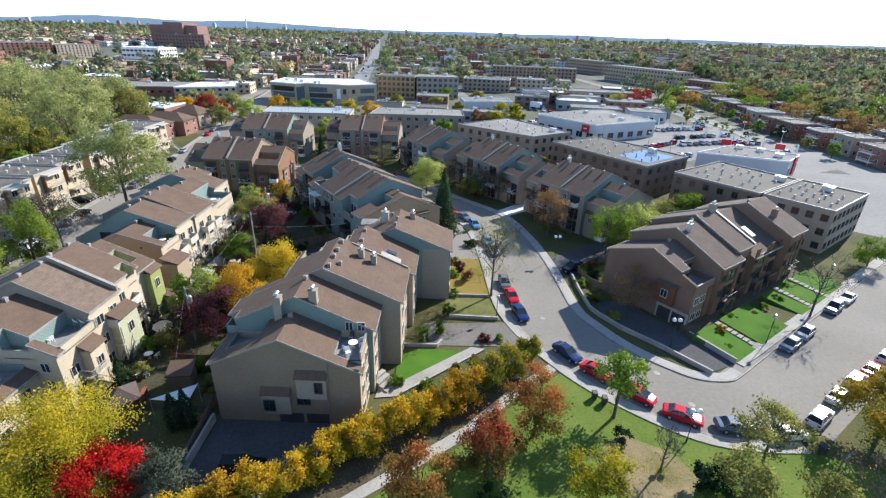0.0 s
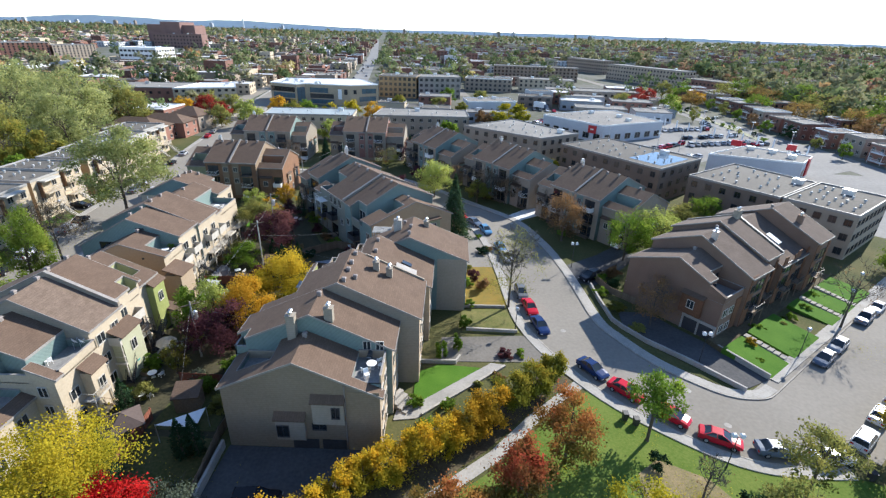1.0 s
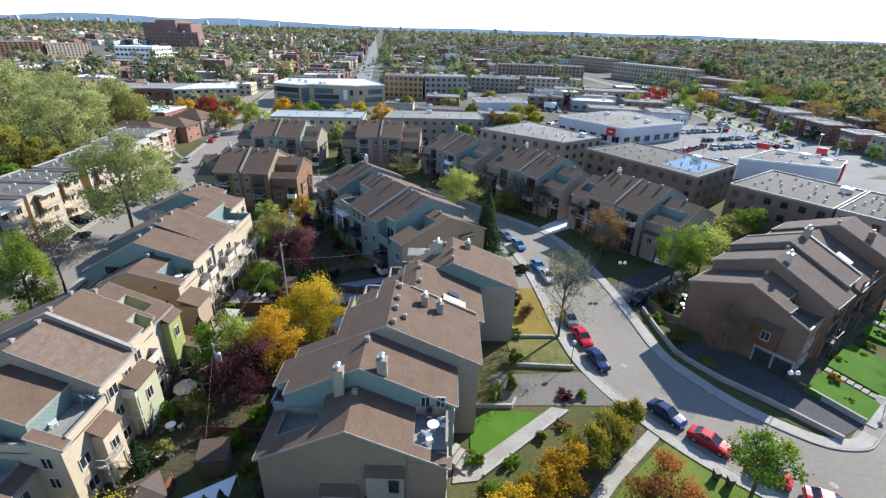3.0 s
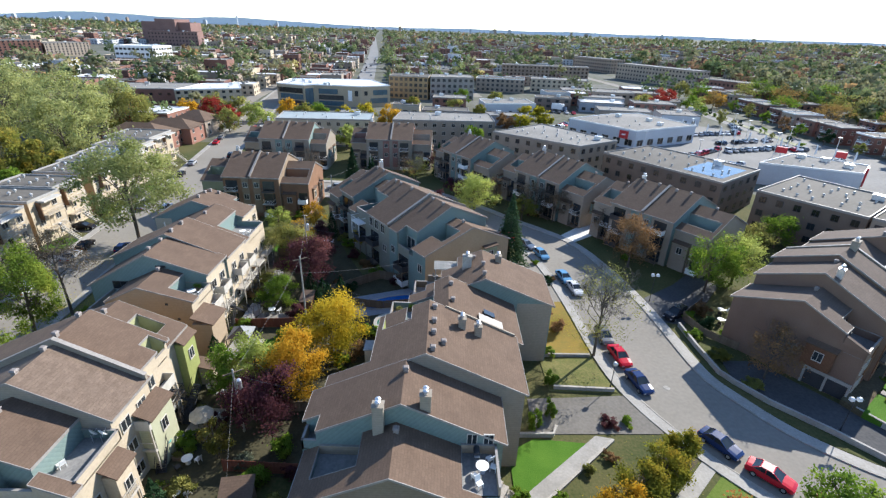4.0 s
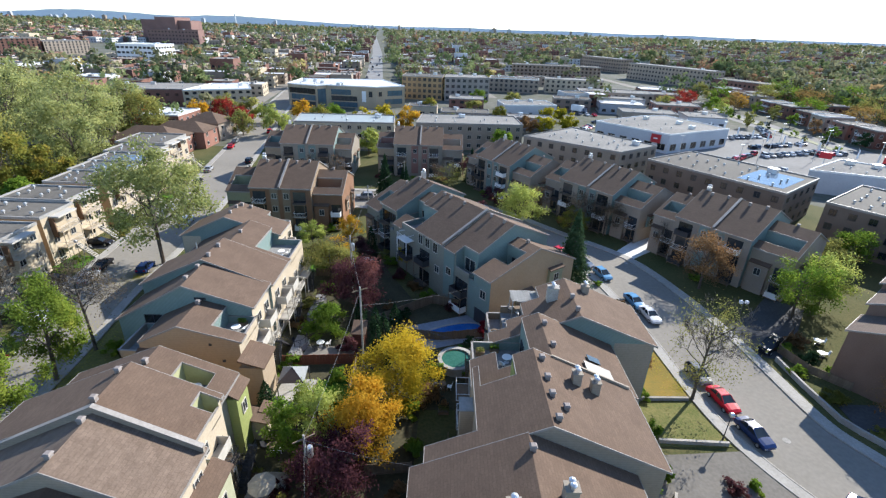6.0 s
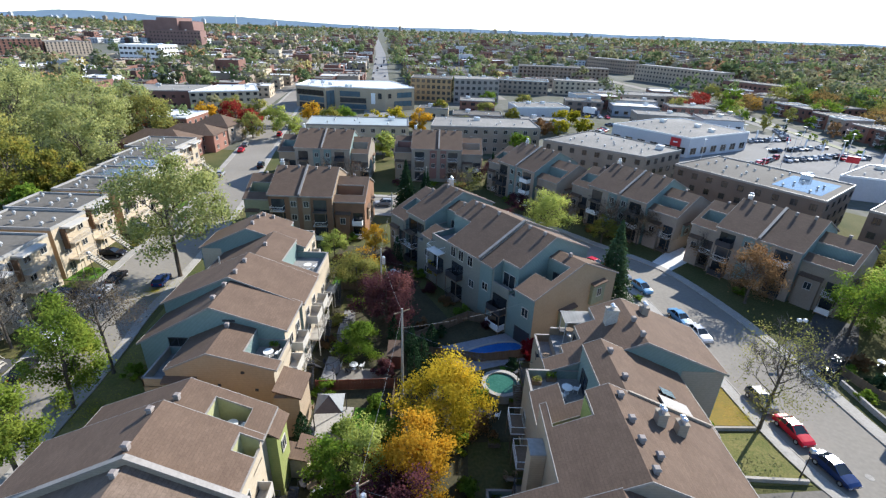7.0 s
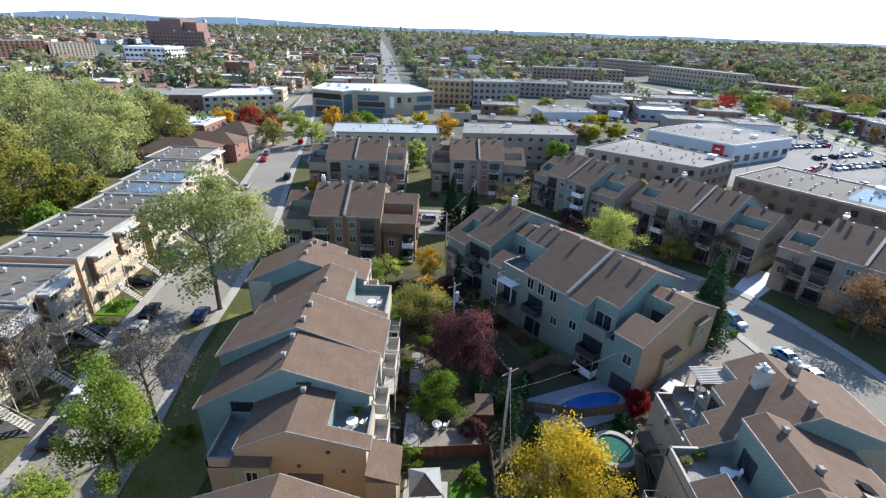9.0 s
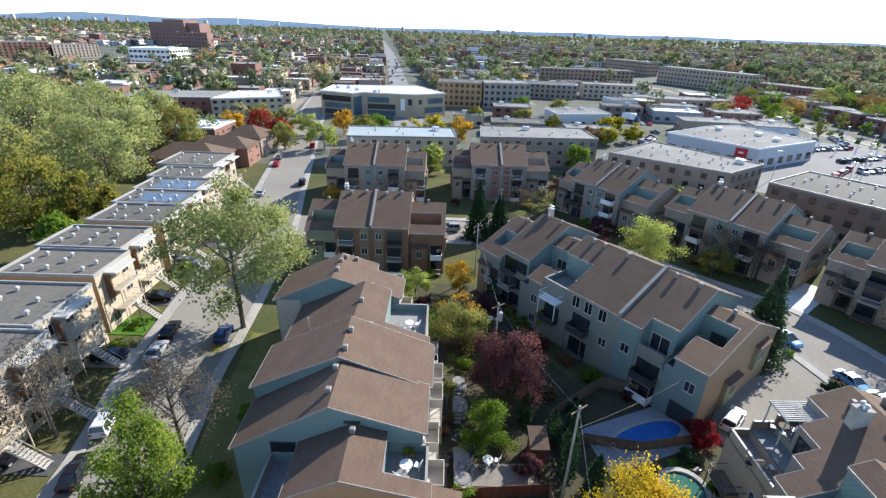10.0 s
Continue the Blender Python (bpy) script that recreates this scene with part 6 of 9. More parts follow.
def duplex(y0, y1, x0, x1, tall=9.0, steps=True, wet=False):
    b = flat_building([(x0, y0), (x1, y0), (x1, y1), (x0, y1)], tall, BEIGE, DARKROOF, "beige flat-roofed duplex with white balconies", "duplexes on the long side street", 3, (1,), 2.7, (1.3, 1.5), 8, 0, PARAPET, "duplex", "duplex", 0.9, {0: mat("duplex_side", (0.3, 0.2, 0.11), (0.38, 0.26, 0.15), 0.2, 5.0, 0.9, 0.3, 0.01)})
    cx, cy = (x0 + x1) / 2, (y0 + y1) / 2
    k = max(1, int((y1 - y0) / 5.4))
    for i in range(k):
        a = y0 + (y1 - y0) * (i + 0.5) / k - cy
        for z in ((2.9, 5.9) if i % 2 == 0 else (2.9,)):
            d_, r_ = balcony_mesh(4.4, 1.7, False)
            o = part("balcony", d_, BEIGE, b, m=pose(x1 - cx, a, z, 0, 0, 90))
            part("railing", r_, CREAM, o)
        s = Shape()
        s.box(0.0, 0.9, -2.45, -2.2, 5.0, 8.4)
        part("partition", s, FIN, b, "brown partition between the balconies", m=pose(x1 - cx, a, 0))
        s = Shape()
        s.box(0.0, 1.7, -2.2, 2.3, tall - 0.55, tall - 0.25)
        part("canopy", s, CREAM, b, m=pose(x1 - cx, a, 0))
        s = Shape()
        for st in range(10):
            s.box(1.9 + 0.3 * st, 2.25 + 0.3 * st, 1.5, 2.5, 2.7 - 0.27 * st, 2.76 - 0.27 * st)
        for yy in (1.5, 2.45):
            s.hexa([(1.8, yy, 2.5), (5.0, yy, -0.1), (5.0, yy + 0.05, -0.1), (1.8, yy + 0.05, 2.5)], [(1.8, yy, 2.8), (5.0, yy, 0.2), (5.0, yy + 0.05, 0.2), (1.8, yy + 0.05, 2.8)])
            s.hexa([(1.8, yy, 3.65), (5.0, yy, 0.95), (5.0, yy + 0.04, 0.95), (1.8, yy + 0.04, 3.65)], [(1.8, yy, 3.7), (5.0, yy, 1.0), (5.0, yy + 0.04, 1.0), (1.8, yy + 0.04, 3.7)])
        part("staircase", s, CREAM, b, "pale outside staircase", m=pose(x1 - cx - 0.2, a - 2.0, 0))
    if wet:
        s = Shape()
        s.box(-(x1 - x0) / 2 + 3.0, (x1 - x0) / 2 - 1.2, -(y1 - y0) / 2 + 1.4, (y1 - y0) / 2 - 1.6, tall - 0.01, tall + 0.03)
        part("puddle", s, WATERROOF, b, "standing water mirroring the blue sky")
    return b


duplex(61, 72.6, -102.5, -86.4)
duplex(73.4, 86.6, -102.5, -86.6)
duplex(87.0, 96.6, -103.5, -88.6, 9.2)
duplex(99.0, 107.0, -103.2, -90.0)
duplex(107.2, 115.4, -104.2, -91.4, 9.2)
duplex(118.2, 126.8, -104.2, -91.4)
duplex(127.2, 135.2, -105.6, -92.6, 9.0, wet=True)
duplex(135.6, 143.6, -106.8, -94.0, 8.9, wet=True)
duplex(144.0, 152.2, -108.6, -96.4, 9.0)
duplex(154.0, 166.0, -112.0, -98.6, 9.0)


def hip_house(x, y, w, d, h, turn, wall, label):
    b = thing("house", pose(x, y, 0, 0, 0, turn), label, "house", "small houses")
    s = Shape()
    s.box(-w / 2, w / 2, -d / 2, d / 2, 0, h)
    part("wall", s, wall, b)
    s = Shape()
    o, k = 0.5, min(w, d) / 2
    r = (w - d) / 2 if w > d else 0.3
    c = [(-w / 2 - o, -d / 2 - o, h), (w / 2 + o, -d / 2 - o, h), (w / 2 + o, d / 2 + o, h), (-w / 2 - o, d / 2 + o, h)]
    p, q = (-r - 0.2, 0, h + k * 0.55), (r + 0.2, 0, h + k * 0.55)
    s.poly([c[0], c[1], q, p])
    s.poly([c[1], c[2], q])
    s.poly([c[2], c[3], p, q])
    s.poly([c[3], c[0], p])
    s.poly(c[::-1])
    part("roof", s, SHINGLE, b)
    for lev in range(2):
        for fx in (-0.28, 0.28):
            window(b, "-v", -d / 2, fx * w, 1.0 + 2.9 * lev, 1.5, 1.3)
            window(b, "+u", w / 2, fx * d, 1.0 + 2.9 * lev, 1.3, 1.3)
    return b


hip_house(-116, 178, 20, 12, 5.6, 0, REDB, "brick house with a long brown hip roof")
hip_house(-112, 190.5, 18, 10, 5.6, 0, REDB, "brick house with a long brown hip roof")
hip_house(-109, 204, 13, 11, 6.2, -8, GREYBRICK, "grey house with a brown hip roof")
hip_house(-150, 206, 11, 10, 5.5, 10, GREYBRICK, "grey house with a pale hip roof among trees")
hip_house(-160, 228, 12, 10, 5.5, 0, REDB, "brick house with a hip roof among trees")

# brick row houses with white porches across the avenue
for i, (x, y, w_, d_, h_) in enumerate(((160, 158, 14, 11, 7.0), (157, 174, 12, 12, 6.6), (158, 190, 11, 11, 7.4), (156, 205, 12, 10, 6.8), (155, 222, 11, 13, 7.2), (157, 240, 12, 10, 6.6), (158, 256, 14, 10, 7.4), (162, 272, 13, 11, 6.8), (164, 290, 12, 13, 7.0), (166, 310, 13, 11, 6.6), (168, 330, 12, 14, 7.2), (170, 352, 14, 13, 6.8), (172, 376, 14, 12, 7.0), (182, 172, 12, 11, 6.4), (186, 204, 12, 12, 6.8), (184, 238, 14, 11, 7.0), (190, 300, 14, 12, 6.8))):
    b = flat_building([(x, y), (x + w_, y), (x + w_, y + d_), (x, y + d_)], h_, (DARKBRICK, REDB, GREYBRICK, DARKBRICK)[i % 4], (GRAVEL, DARKROOF)[i % 2], "dark brick row house with pale stacked porches", "row houses across the avenue", 2, (0, 3), 3.4, (1.4, 1.5), 2, 0, (FLASHING, WHITE)[i % 3 == 0], "row_house", "row house")
    for lev in (0, 1):
        dk, rl = balcony_mesh(w_ * 0.5, 1.8, False)
        o = part("porch", dk, WHITE if i % 2 else FLASHING, b, m=pose(-w_ / 2, (i % 3 - 1) * 1.5, 1.0 + 3.0 * lev, 0, 0, -90))
        part("railing", rl, WHITE, o)

# ---- the town up to the horizon ----
rr = random.Random(5)
AX, AY = (-0.124, 0.992), (0.992, 0.124)      # along the boulevard, and across it


def grid(a, b):
    return (-62 + AX[0] * (a - 280) + AY[0] * b, 280 + AX[1] * (a - 280) + AY[1] * b)


TAKEN = [(-128, -40, 262, 345), (-60, 40, 255, 345), (40, 130, 255, 300), (8, 112, 322, 400), (20, 130, 440, 500), (110, 250, 380, 660), (-200, -115, 255, 300), (-325, -270, 465, 515), (-520, -345, 465, 850), (100, 200, 150, 340)]


def taken(x, y, pad=0.0):
    return any(x0 - pad < x < x1 + pad and y0 - pad < y < y1 + pad for x0, x1, y0, y1 in TAKEN)


def town_block(s, w, cx, cy, length, depth, h, turn):
    """A plain block with parapet, and dark windows on the two sides that face the near end."""
    poly = rect(cx, cy, length, depth, turn)
    s.prism(poly, 0, h)
    inner = inset(poly, 0.3)
    for i in range(4):
        p, q = poly[i], poly[(i + 1) % 4]
        s.hexa([(*p, h), (*q, h), (*inner[(i + 1) % 4], h), (*inner[i], h)], [(*p, h + 0.4), (*q, h + 0.4), (*inner[(i + 1) % 4], h + 0.4), (*inner[i], h + 0.4)])
    for e in (0, 1, 3):
        p, q = poly[e], poly[(e + 1) % 4]
        L = math.hypot(q[0] - p[0], q[1] - p[1])
        k = int(L / 3.6)
        ux, uy = (q[0] - p[0]) / L, (q[1] - p[1]) / L
        for lev in range(max(1, int(h / 3.0))):
            for c in range(k):
                f = (c + 0.5) * L / k
                x, y, z = p[0] + ux * f + uy * 0.04, p[1] + uy * f - ux * 0.04, 1.0 + 2.9 * lev
                w.poly([(x - ux * 0.8, y - uy * 0.8, z), (x + ux * 0.8, y + uy * 0.8, z), (x + ux * 0.8, y + uy * 0.8, z + 1.4), (x - ux * 0.8, y - uy * 0.8, z + 1.4)])


SHOPGREY = mat("pale_grey_render", (0.42, 0.43, 0.44), (0.52, 0.53, 0.54), 0.2, 3.0, 0.85, 0.1, 0.01)
KINDS = [(REDB, 4), (DARKBRICK, 4), (GREYBRICK, 4), (BEIGE, 2), (SHOPGREY, 2)]
walls = {m_.name: (m_, Shape()) for m_, _ in KINDS}
roofs = {m_.name: (m_, Shape()) for m_ in (GRAVEL, DARKROOF, WHITEROOF)}
panes = Shape()
BUILT = []
for a in range(215, 1500, 21):
    for b in range(-1300, 1400, 17):
        x, y = grid(a + rr.uniform(-2, 2), b + rr.uniform(-2, 2))
        if y < 205 or abs(x) > y * 1.05 + 60 or taken(x, y, 6):
            continue
        across = b % 68
        if across < 17 or abs(b) < 20 or (a % 168) < 21:
            continue
        dist = math.hypot(x, y)
        if x < -115 and y < 250 or (x > -118 and y < 262) or (132 < x < 152 and y < 470) or (x > 180 and rr.random() < 0.25) or rr.random() < (0.04 if dist < 700 else 0.3):
            continue
        h = rr.choice((6.2, 6.4, 6.8, 7.4, 8.8)) if rr.random() < 0.94 else rr.uniform(10, 15)
        L, D = rr.uniform(11, 16.5), rr.uniform(12, 20.5)
        m_ = rr.choices([k[0] for k in KINDS], [k[1] for k in KINDS])[0]
        turn = 7.1 + rr.uniform(-1, 1)
        town_block(walls[m_.name][1], panes, x, y, L, D, h, turn)
        t_ = rr.choices([GRAVEL, DARKROOF, WHITEROOF], [5, 5, 3])[0]
        roofs[t_.name][1].prism(inset(rect(x, y, L, D, turn), 0.31), h - 0.02, h + 0.05)
        for _ in range(rr.randint(0, 3)):
            vx, vy = x + rr.uniform(2, L - 2), y + rr.uniform(2, D - 2)
            s_ = rr.uniform(0.3, 1.0)
            roofs[GRAVEL.name][1].box(vx - s_, vx + s_, vy - s_, vy + s_, h, h + s_ * 1.2)
        BUILT.append((x + L / 2, y + D / 2))
for m_, s in walls.values():
    me = s.mesh("far_buildings", m_, weld=False)
    tagged(new("far_buildings", me), "brick and stucco houses of the town beyond", "buildings", kind="stuff")
for m_, s in roofs.values():
    tagged(new("far_roofs", s.mesh("far_roofs", m_, weld=False)), "flat roofs with vents of the town beyond", "roofs", kind="stuff")
tagged(new("far_windows", panes.mesh("far_windows", GLASS, weld=False)), "dark windows of the town beyond", "windows", kind="stuff")
# side streets between the blocks
for b in (-204, -136, -68, 68, 136, 204, 272, 340, 408):
    p = [grid(a, b + 8) for a in ((262, 420, 700, 1000, 1400) if -150 < b < 60 else (330, 420, 700, 1000, 1400))]
    single("road", strip(p, 8, -0.2, 0.05), ASPHALT, "straight side street of the town beyond", "road", kind="structure")

# wooded hills on the skyline
def hills(name, x0, x1, y, heights, label):
    s, n = Shape(), 60
    for i in range(n + 1):
        f = i / n
        k = f * (len(heights) - 1)
        j = min(int(k), len(heights) - 2)
        z = heights[j] + (heights[j + 1] - heights[j]) * (0.5 - 0.5 * math.cos(math.pi * (k - j)))
        z += 3.0 * noise.noise((f * 40, y * 0.01, 0))
        s.v += [(x0 + (x1 - x0) * f, y, -30), (x0 + (x1 - x0) * f, y + 60, max(z, -25)), (x0 + (x1 - x0) * f, y + 220, -30)]
    for i in range(n):
        for r in (0, 1):
            s.f.append((3 * i + r, 3 * i + 3 + r, 3 * i + 4 + r, 3 * i + 1 + r))
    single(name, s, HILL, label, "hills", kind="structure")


# distance haze is put into the hills' pale base colour
HILL = mat("haze_painted_hill", (0.66, 0.66, 0.64), (0.72, 0.72, 0.7), 0.004, 0.03, 1.0, 0.0)
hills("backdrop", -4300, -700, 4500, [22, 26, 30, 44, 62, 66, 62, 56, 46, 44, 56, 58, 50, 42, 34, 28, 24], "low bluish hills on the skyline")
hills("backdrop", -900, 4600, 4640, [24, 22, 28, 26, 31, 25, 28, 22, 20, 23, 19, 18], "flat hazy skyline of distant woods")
s = Shape()
s.tube([(0, 0, 0), (0, 0, 62)], [7, 5], 8)
s.tube([(0, 0, 62), (0, 0, 70), (0, 0, 74)], [10, 10, 3], 8)
single("water_tower", s, WHITE, "pale tower on the skyline hill", "tower", m=pose(-1760, 4350, 0))
# grey-blue base colour carries the towers' distance haze
SKYTOWER = mat("haze_painted_tower", (0.36, 0.38, 0.41), (0.45, 0.47, 0.5), 0.1, 1.0, 0.9, 0.0)
rr = random.Random(9)
for i in range(26):
    x, y = rr.uniform(-2900, 2600), rr.uniform(3300, 4300)
    w_, h_ = rr.uniform(12, 30), rr.uniform(18, 34)
    s = Shape()
    s.box(-w_ / 2, w_ / 2, -9, 9, 0, h_)
    s.box(-w_ / 5, w_ / 5, -5, 5, h_, h_ + 4)
    single("tower_block", s, SKYTOWER if i % 3 else GREYBRICK, "pale tower block on the far skyline", "tower block", "skyline towers", m=pose(x, y, 0))

# ---- trees and shrubs ----
def leaf_mesh(name, rng, centres, size, material, flat=0.0, middle=None, even=0.45):
    """Small four-cornered leaves about the places given, each turned its own way; those of a crown face outwards."""
    n = len(centres)
    a = rng.normal(size=(n, 3))
    a[:, 2] *= 1 - flat
    a /= np.linalg.norm(a, axis=1)[:, None]
    b = np.cross(a, rng.normal(size=(n, 3)))
    b /= np.linalg.norm(b, axis=1)[:, None] + 1e-9
    if middle is not None:
        out = centres - np.asarray(middle)
        out /= np.linalg.norm(out, axis=1)[:, None] + 1e-9
        own = np.cross(b, a)
        turn = np.where((own * out).sum(axis=1) < 0, -1.0, 1.0)[:, None]
        b, own = b * turn, own * turn
    s = size * rng.uniform(0.6, 1.3, (n, 1)) / 2
    v = np.stack([centres - a * s, centres + b * s * 0.75, centres + a * s * 1.1, centres - b * s * 0.75], axis=1).reshape(-1, 3)
    me = bpy.data.meshes.new(name)
    me.vertices.add(4 * n)
    me.vertices.foreach_set("co", v.astype(np.float32).ravel())
    me.loops.add(4 * n)
    me.loops.foreach_set("vertex_index", np.arange(4 * n, dtype=np.int32))
    me.polygons.add(n)
    me.polygons.foreach_set("loop_start", np.arange(0, 4 * n, 4, dtype=np.int32))
    me.materials.append(material)
    me.update(calc_edges=True)
    if middle is not None:
        nor = own * (1.2 - even) + out * even
        nor /= np.linalg.norm(nor, axis=1)[:, None] + 1e-9
        me.normals_split_custom_set_from_vertices(np.repeat(nor, 4, axis=0).tolist())
    return me


def crown_points(rng, n, r, rz, clumps, spread=0.3, shell=0.5):
    """Places for leaves: clumps through an uneven egg-shaped crown, with gaps between them."""
    d = rng.normal(size=(clumps, 3))
    d /= np.linalg.norm(d, axis=1)[:, None]
    rad = rng.uniform(shell, 1.0, (clumps, 1)) ** 0.7
    lump = 0.8 + 0.3 * rng.random((clumps, 1))
    c = d * rad * lump * np.array([r, r, rz])
    c[:, :2] *= (1 - 0.25 * np.clip(c[:, 2:] / rz, -0.3, 1))
    w = rng.uniform(0.5, 1.5, clumps)
    k = rng.choice(clumps, size=n, p=w / w.sum())
    return c[k] + rng.normal(size=(n, 3)) * spread * np.array([r, r, rz * 0.8]) * 0.42


def limbs(s, rng, start, direction, length, radius, depth, sides=5, up=0.15):
    """Forking branches."""
    pts, rad, p, d = [Vector(start)], [radius], Vector(start), Vector(direction).normalized()
    for i in range(3):
        d = (d + Vector(rng.normal(size=3) * 0.16) + Vector((0, 0, up * 0.5))).normalized()
        p = p + d * (length / 3)
        pts.append(p.copy())
        rad.append(radius * (1 - 0.22 * (i + 1)))
    s.tube(pts, rad, sides if radius > 0.05 else 3)
    if depth > 0:
        for k in range(3 if depth > 1 else 5):
            q = pts[1 + k % 3] if k else pts[3]
            e = (d + Vector(rng.normal(size=3) * (0.55 if depth > 1 else 0.8))).normalized()
            limbs(s, rng, q, e, length * rng.uniform(0.5, 0.78), max(0.021, radius * 0.5), depth - 1, sides, up)


COUNT = [0]
LABELS = {"sere": "nearly bare grey-brown tree, dense fine twigs", "gold": "green tree turning gold in autumn", "crimson": "deep crimson autumn tree", "scarlet": "green autumn maple turning scarlet on top", "lime": "light yellow-green leafy tree", "amber": "amber yellow autumn tree", "wine": "dark wine-red shrub", "yellow": "golden yellow autumn tree", "orange": "orange autumn tree", "hedge": "orange and yellow hedge tree", "hedge2": "olive and orange hedge tree", "red": "bright red autumn maple", "rust": "rust and green autumn tree", "maroon": "dark maroon leafy tree", "plum": "plum brown autumn tree", "green": "green leafy tree", "olive": "olive green tree", "pale": "pale yellow-green tree", "sallow": "tall grey-green tree turning yellow", "tawny": "tawny brown autumn tree", "willow": "tall grey-green tree with an open crown", "silver": "silver-green shrub tree", "spruce": "dark green conical spruce", "brown": "brown autumn foliage"}


def tree(kind, x, y, zc, r, rz=None, leaves=None, size=0.34, trunk=True, where="by the houses", name="tree", bare=False, seed=None, lean=0.0, split=0.32, clumps=None, spread=0.3):
    COUNT[0] += 1
    rng = np.random.default_rng(seed or COUNT[0])
    rz = rz or min(r * 1.05, zc - 0.7)
    t = thing(name, pose(x, y, 0), LABELS[kind] + " " + where, "tree" if name == "tree" else "shrub", "trees" if name == "tree" else "shrubs")
    if trunk:
        s = Shape()
        base, fork = max(0.5, zc - rz * 0.75), zc + rz * 0.45
        w = (0.05 + 0.035 * (zc + rz) ** 0.9 * 0.55) * (0.8 if bare else 1.0)
        s.tube([(0, 0, -0.1), (0.0, 0, 0.4), (lean * 0.4, 0.1, base), (lean, 0.0, zc), (lean * 1.1, 0.05, fork)], [w * 1.35, w, w * 0.85, w * 0.5, w * 0.15], 7)
        for k in range(7 if not bare else 12):
            a = 2.4 * k + rng.uniform(-0.4, 0.4)
            h = base + (zc - base) * (0.1 + 0.95 * k / 8 if not bare else 0.1 + 1.25 * k / 12)
            d = Vector((math.cos(a), math.sin(a), 0.75 if not bare else 0.95))
            limbs(s, rng, (lean * h / zc, 0.05, h), d, r * (0.62 if not bare else 0.5), w * 0.42, (3 if r < 5 or x < -60 else 4) if bare else 1)
        part("trunk", s.mesh("trunk", BARK if not bare else TWIG, weld=False), None, t)
    n = leaves if leaves is not None else int(min(7500, 620 + 300 * r * r) * (0.3 / size) ** 0.5)
    if n > 10:
        if size < 0.34:
            n, size = int(n * 1.5), size * 0.84
        pts = crown_points(rng, n, r, rz, clumps or max(14, int(10 * r)), spread, split)
        pts[:, 2] = np.maximum(pts[:, 2] + zc, 0.25 if trunk else 0.1)
        if not trunk:
            pts[:, 2] -= pts[:, 2].min() - 0.06
        pts[:, 0] += lean
        part("crown", leaf_mesh("crown", rng, pts, size, LEAVES[kind], 0.0, (lean, 0, zc - 0.3 * rz)), None, t)
    return t


def conifer(x, y, h, r, where="by the houses", column=False, kind="spruce"):
    COUNT[0] += 1
    rng = np.random.default_rng(COUNT[0])
    t = thing("tree", pose(x, y, 0), ("narrow dark green cedar " if column else "dark green conical spruce ") + where, "tree", "conifers")
    s = Shape()
    s.tube([(0, 0, -0.1), (0, 0, h * 0.5), (0, 0, h * 0.97)], [0.05 + 0.02 * h, 0.03 + 0.01 * h, 0.02], 6)
    part("trunk", s, BARK, t)
    n = int(420 * h * (0.8 if column else 1.5))
    f = rng.random(n) ** (0.75 if column else 0.62)
    z = h * (1 - f * 0.96)
    if column:
        edge = r * np.minimum(1, 2.2 * (1 - z / h)) * (0.75 + 0.25 * np.minimum(1, z / 0.8))
    else:
        edge = r * (1 - z / h) * (0.82 + 0.18 * np.sin(z * 7.0)) + 0.08
    a = rng.random(n) * 2 * np.pi
    arms = 1 + 0.22 * np.sin(a * 7 + np.floor(z * 1.1) * 2.1)
    rad = edge * arms * rng.uniform(0.35, 1.0, n) ** 0.5
    pts = np.stack([np.cos(a) * rad, np.sin(a) * rad, z - 0.22 * rad + 0.1], axis=1)
    pts[:, 2] = np.maximum(pts[:, 2], 0.15)
    part("crown", leaf_mesh("crown", rng, pts, 0.35 if not column else 0.2, LEAVES[kind], 0.5), None, t)
    return t


def shrub(kind, x, y, r, h, where, n=None, size=0.22):
    return tree(kind, x, y, h * 0.55, r, h * 0.5, n or int(500 + 420 * r * h), size, False, where, "shrub", clumps=int(8 + 8 * r), split=0.2)


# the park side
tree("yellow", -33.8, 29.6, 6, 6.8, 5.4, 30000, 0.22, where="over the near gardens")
tree("red", -29.0, 29.2, 3.8, 3.5, 3.2, 12000, 0.22, where="beside the yellow tree")
tree("silver", -24.1, 30.8, 2.8, 3.1, 2.5, 5600, 0.22, where="beside the fence", split=0.1)
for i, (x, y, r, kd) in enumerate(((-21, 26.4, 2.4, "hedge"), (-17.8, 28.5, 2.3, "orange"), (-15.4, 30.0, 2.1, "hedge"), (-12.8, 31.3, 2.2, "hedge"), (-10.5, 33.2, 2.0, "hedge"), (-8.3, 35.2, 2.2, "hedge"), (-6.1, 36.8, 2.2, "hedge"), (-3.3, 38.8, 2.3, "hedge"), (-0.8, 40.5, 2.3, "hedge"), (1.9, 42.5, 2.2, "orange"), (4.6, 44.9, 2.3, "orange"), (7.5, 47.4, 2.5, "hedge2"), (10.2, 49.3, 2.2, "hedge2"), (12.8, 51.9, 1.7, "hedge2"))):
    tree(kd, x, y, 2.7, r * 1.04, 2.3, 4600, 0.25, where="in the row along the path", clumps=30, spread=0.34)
tree("rust", 12.0, 39.7, 5.2, 3.4, 3.9, 6000, 0.27, where="on the park lawn")
tree("scarlet", 6.4, 34.3, 4.8, 3.4, 3.8, 6000, 0.27, where="on the park lawn")
tree("rust", -0.3, 29.6, 4.6, 3.4, 3.6, 6000, 0.27, where="on the park lawn")
tree("green", 21.9, 43.1, 6.2, 3.2, 3.0, 2800, 0.3, where="beside the kerb")
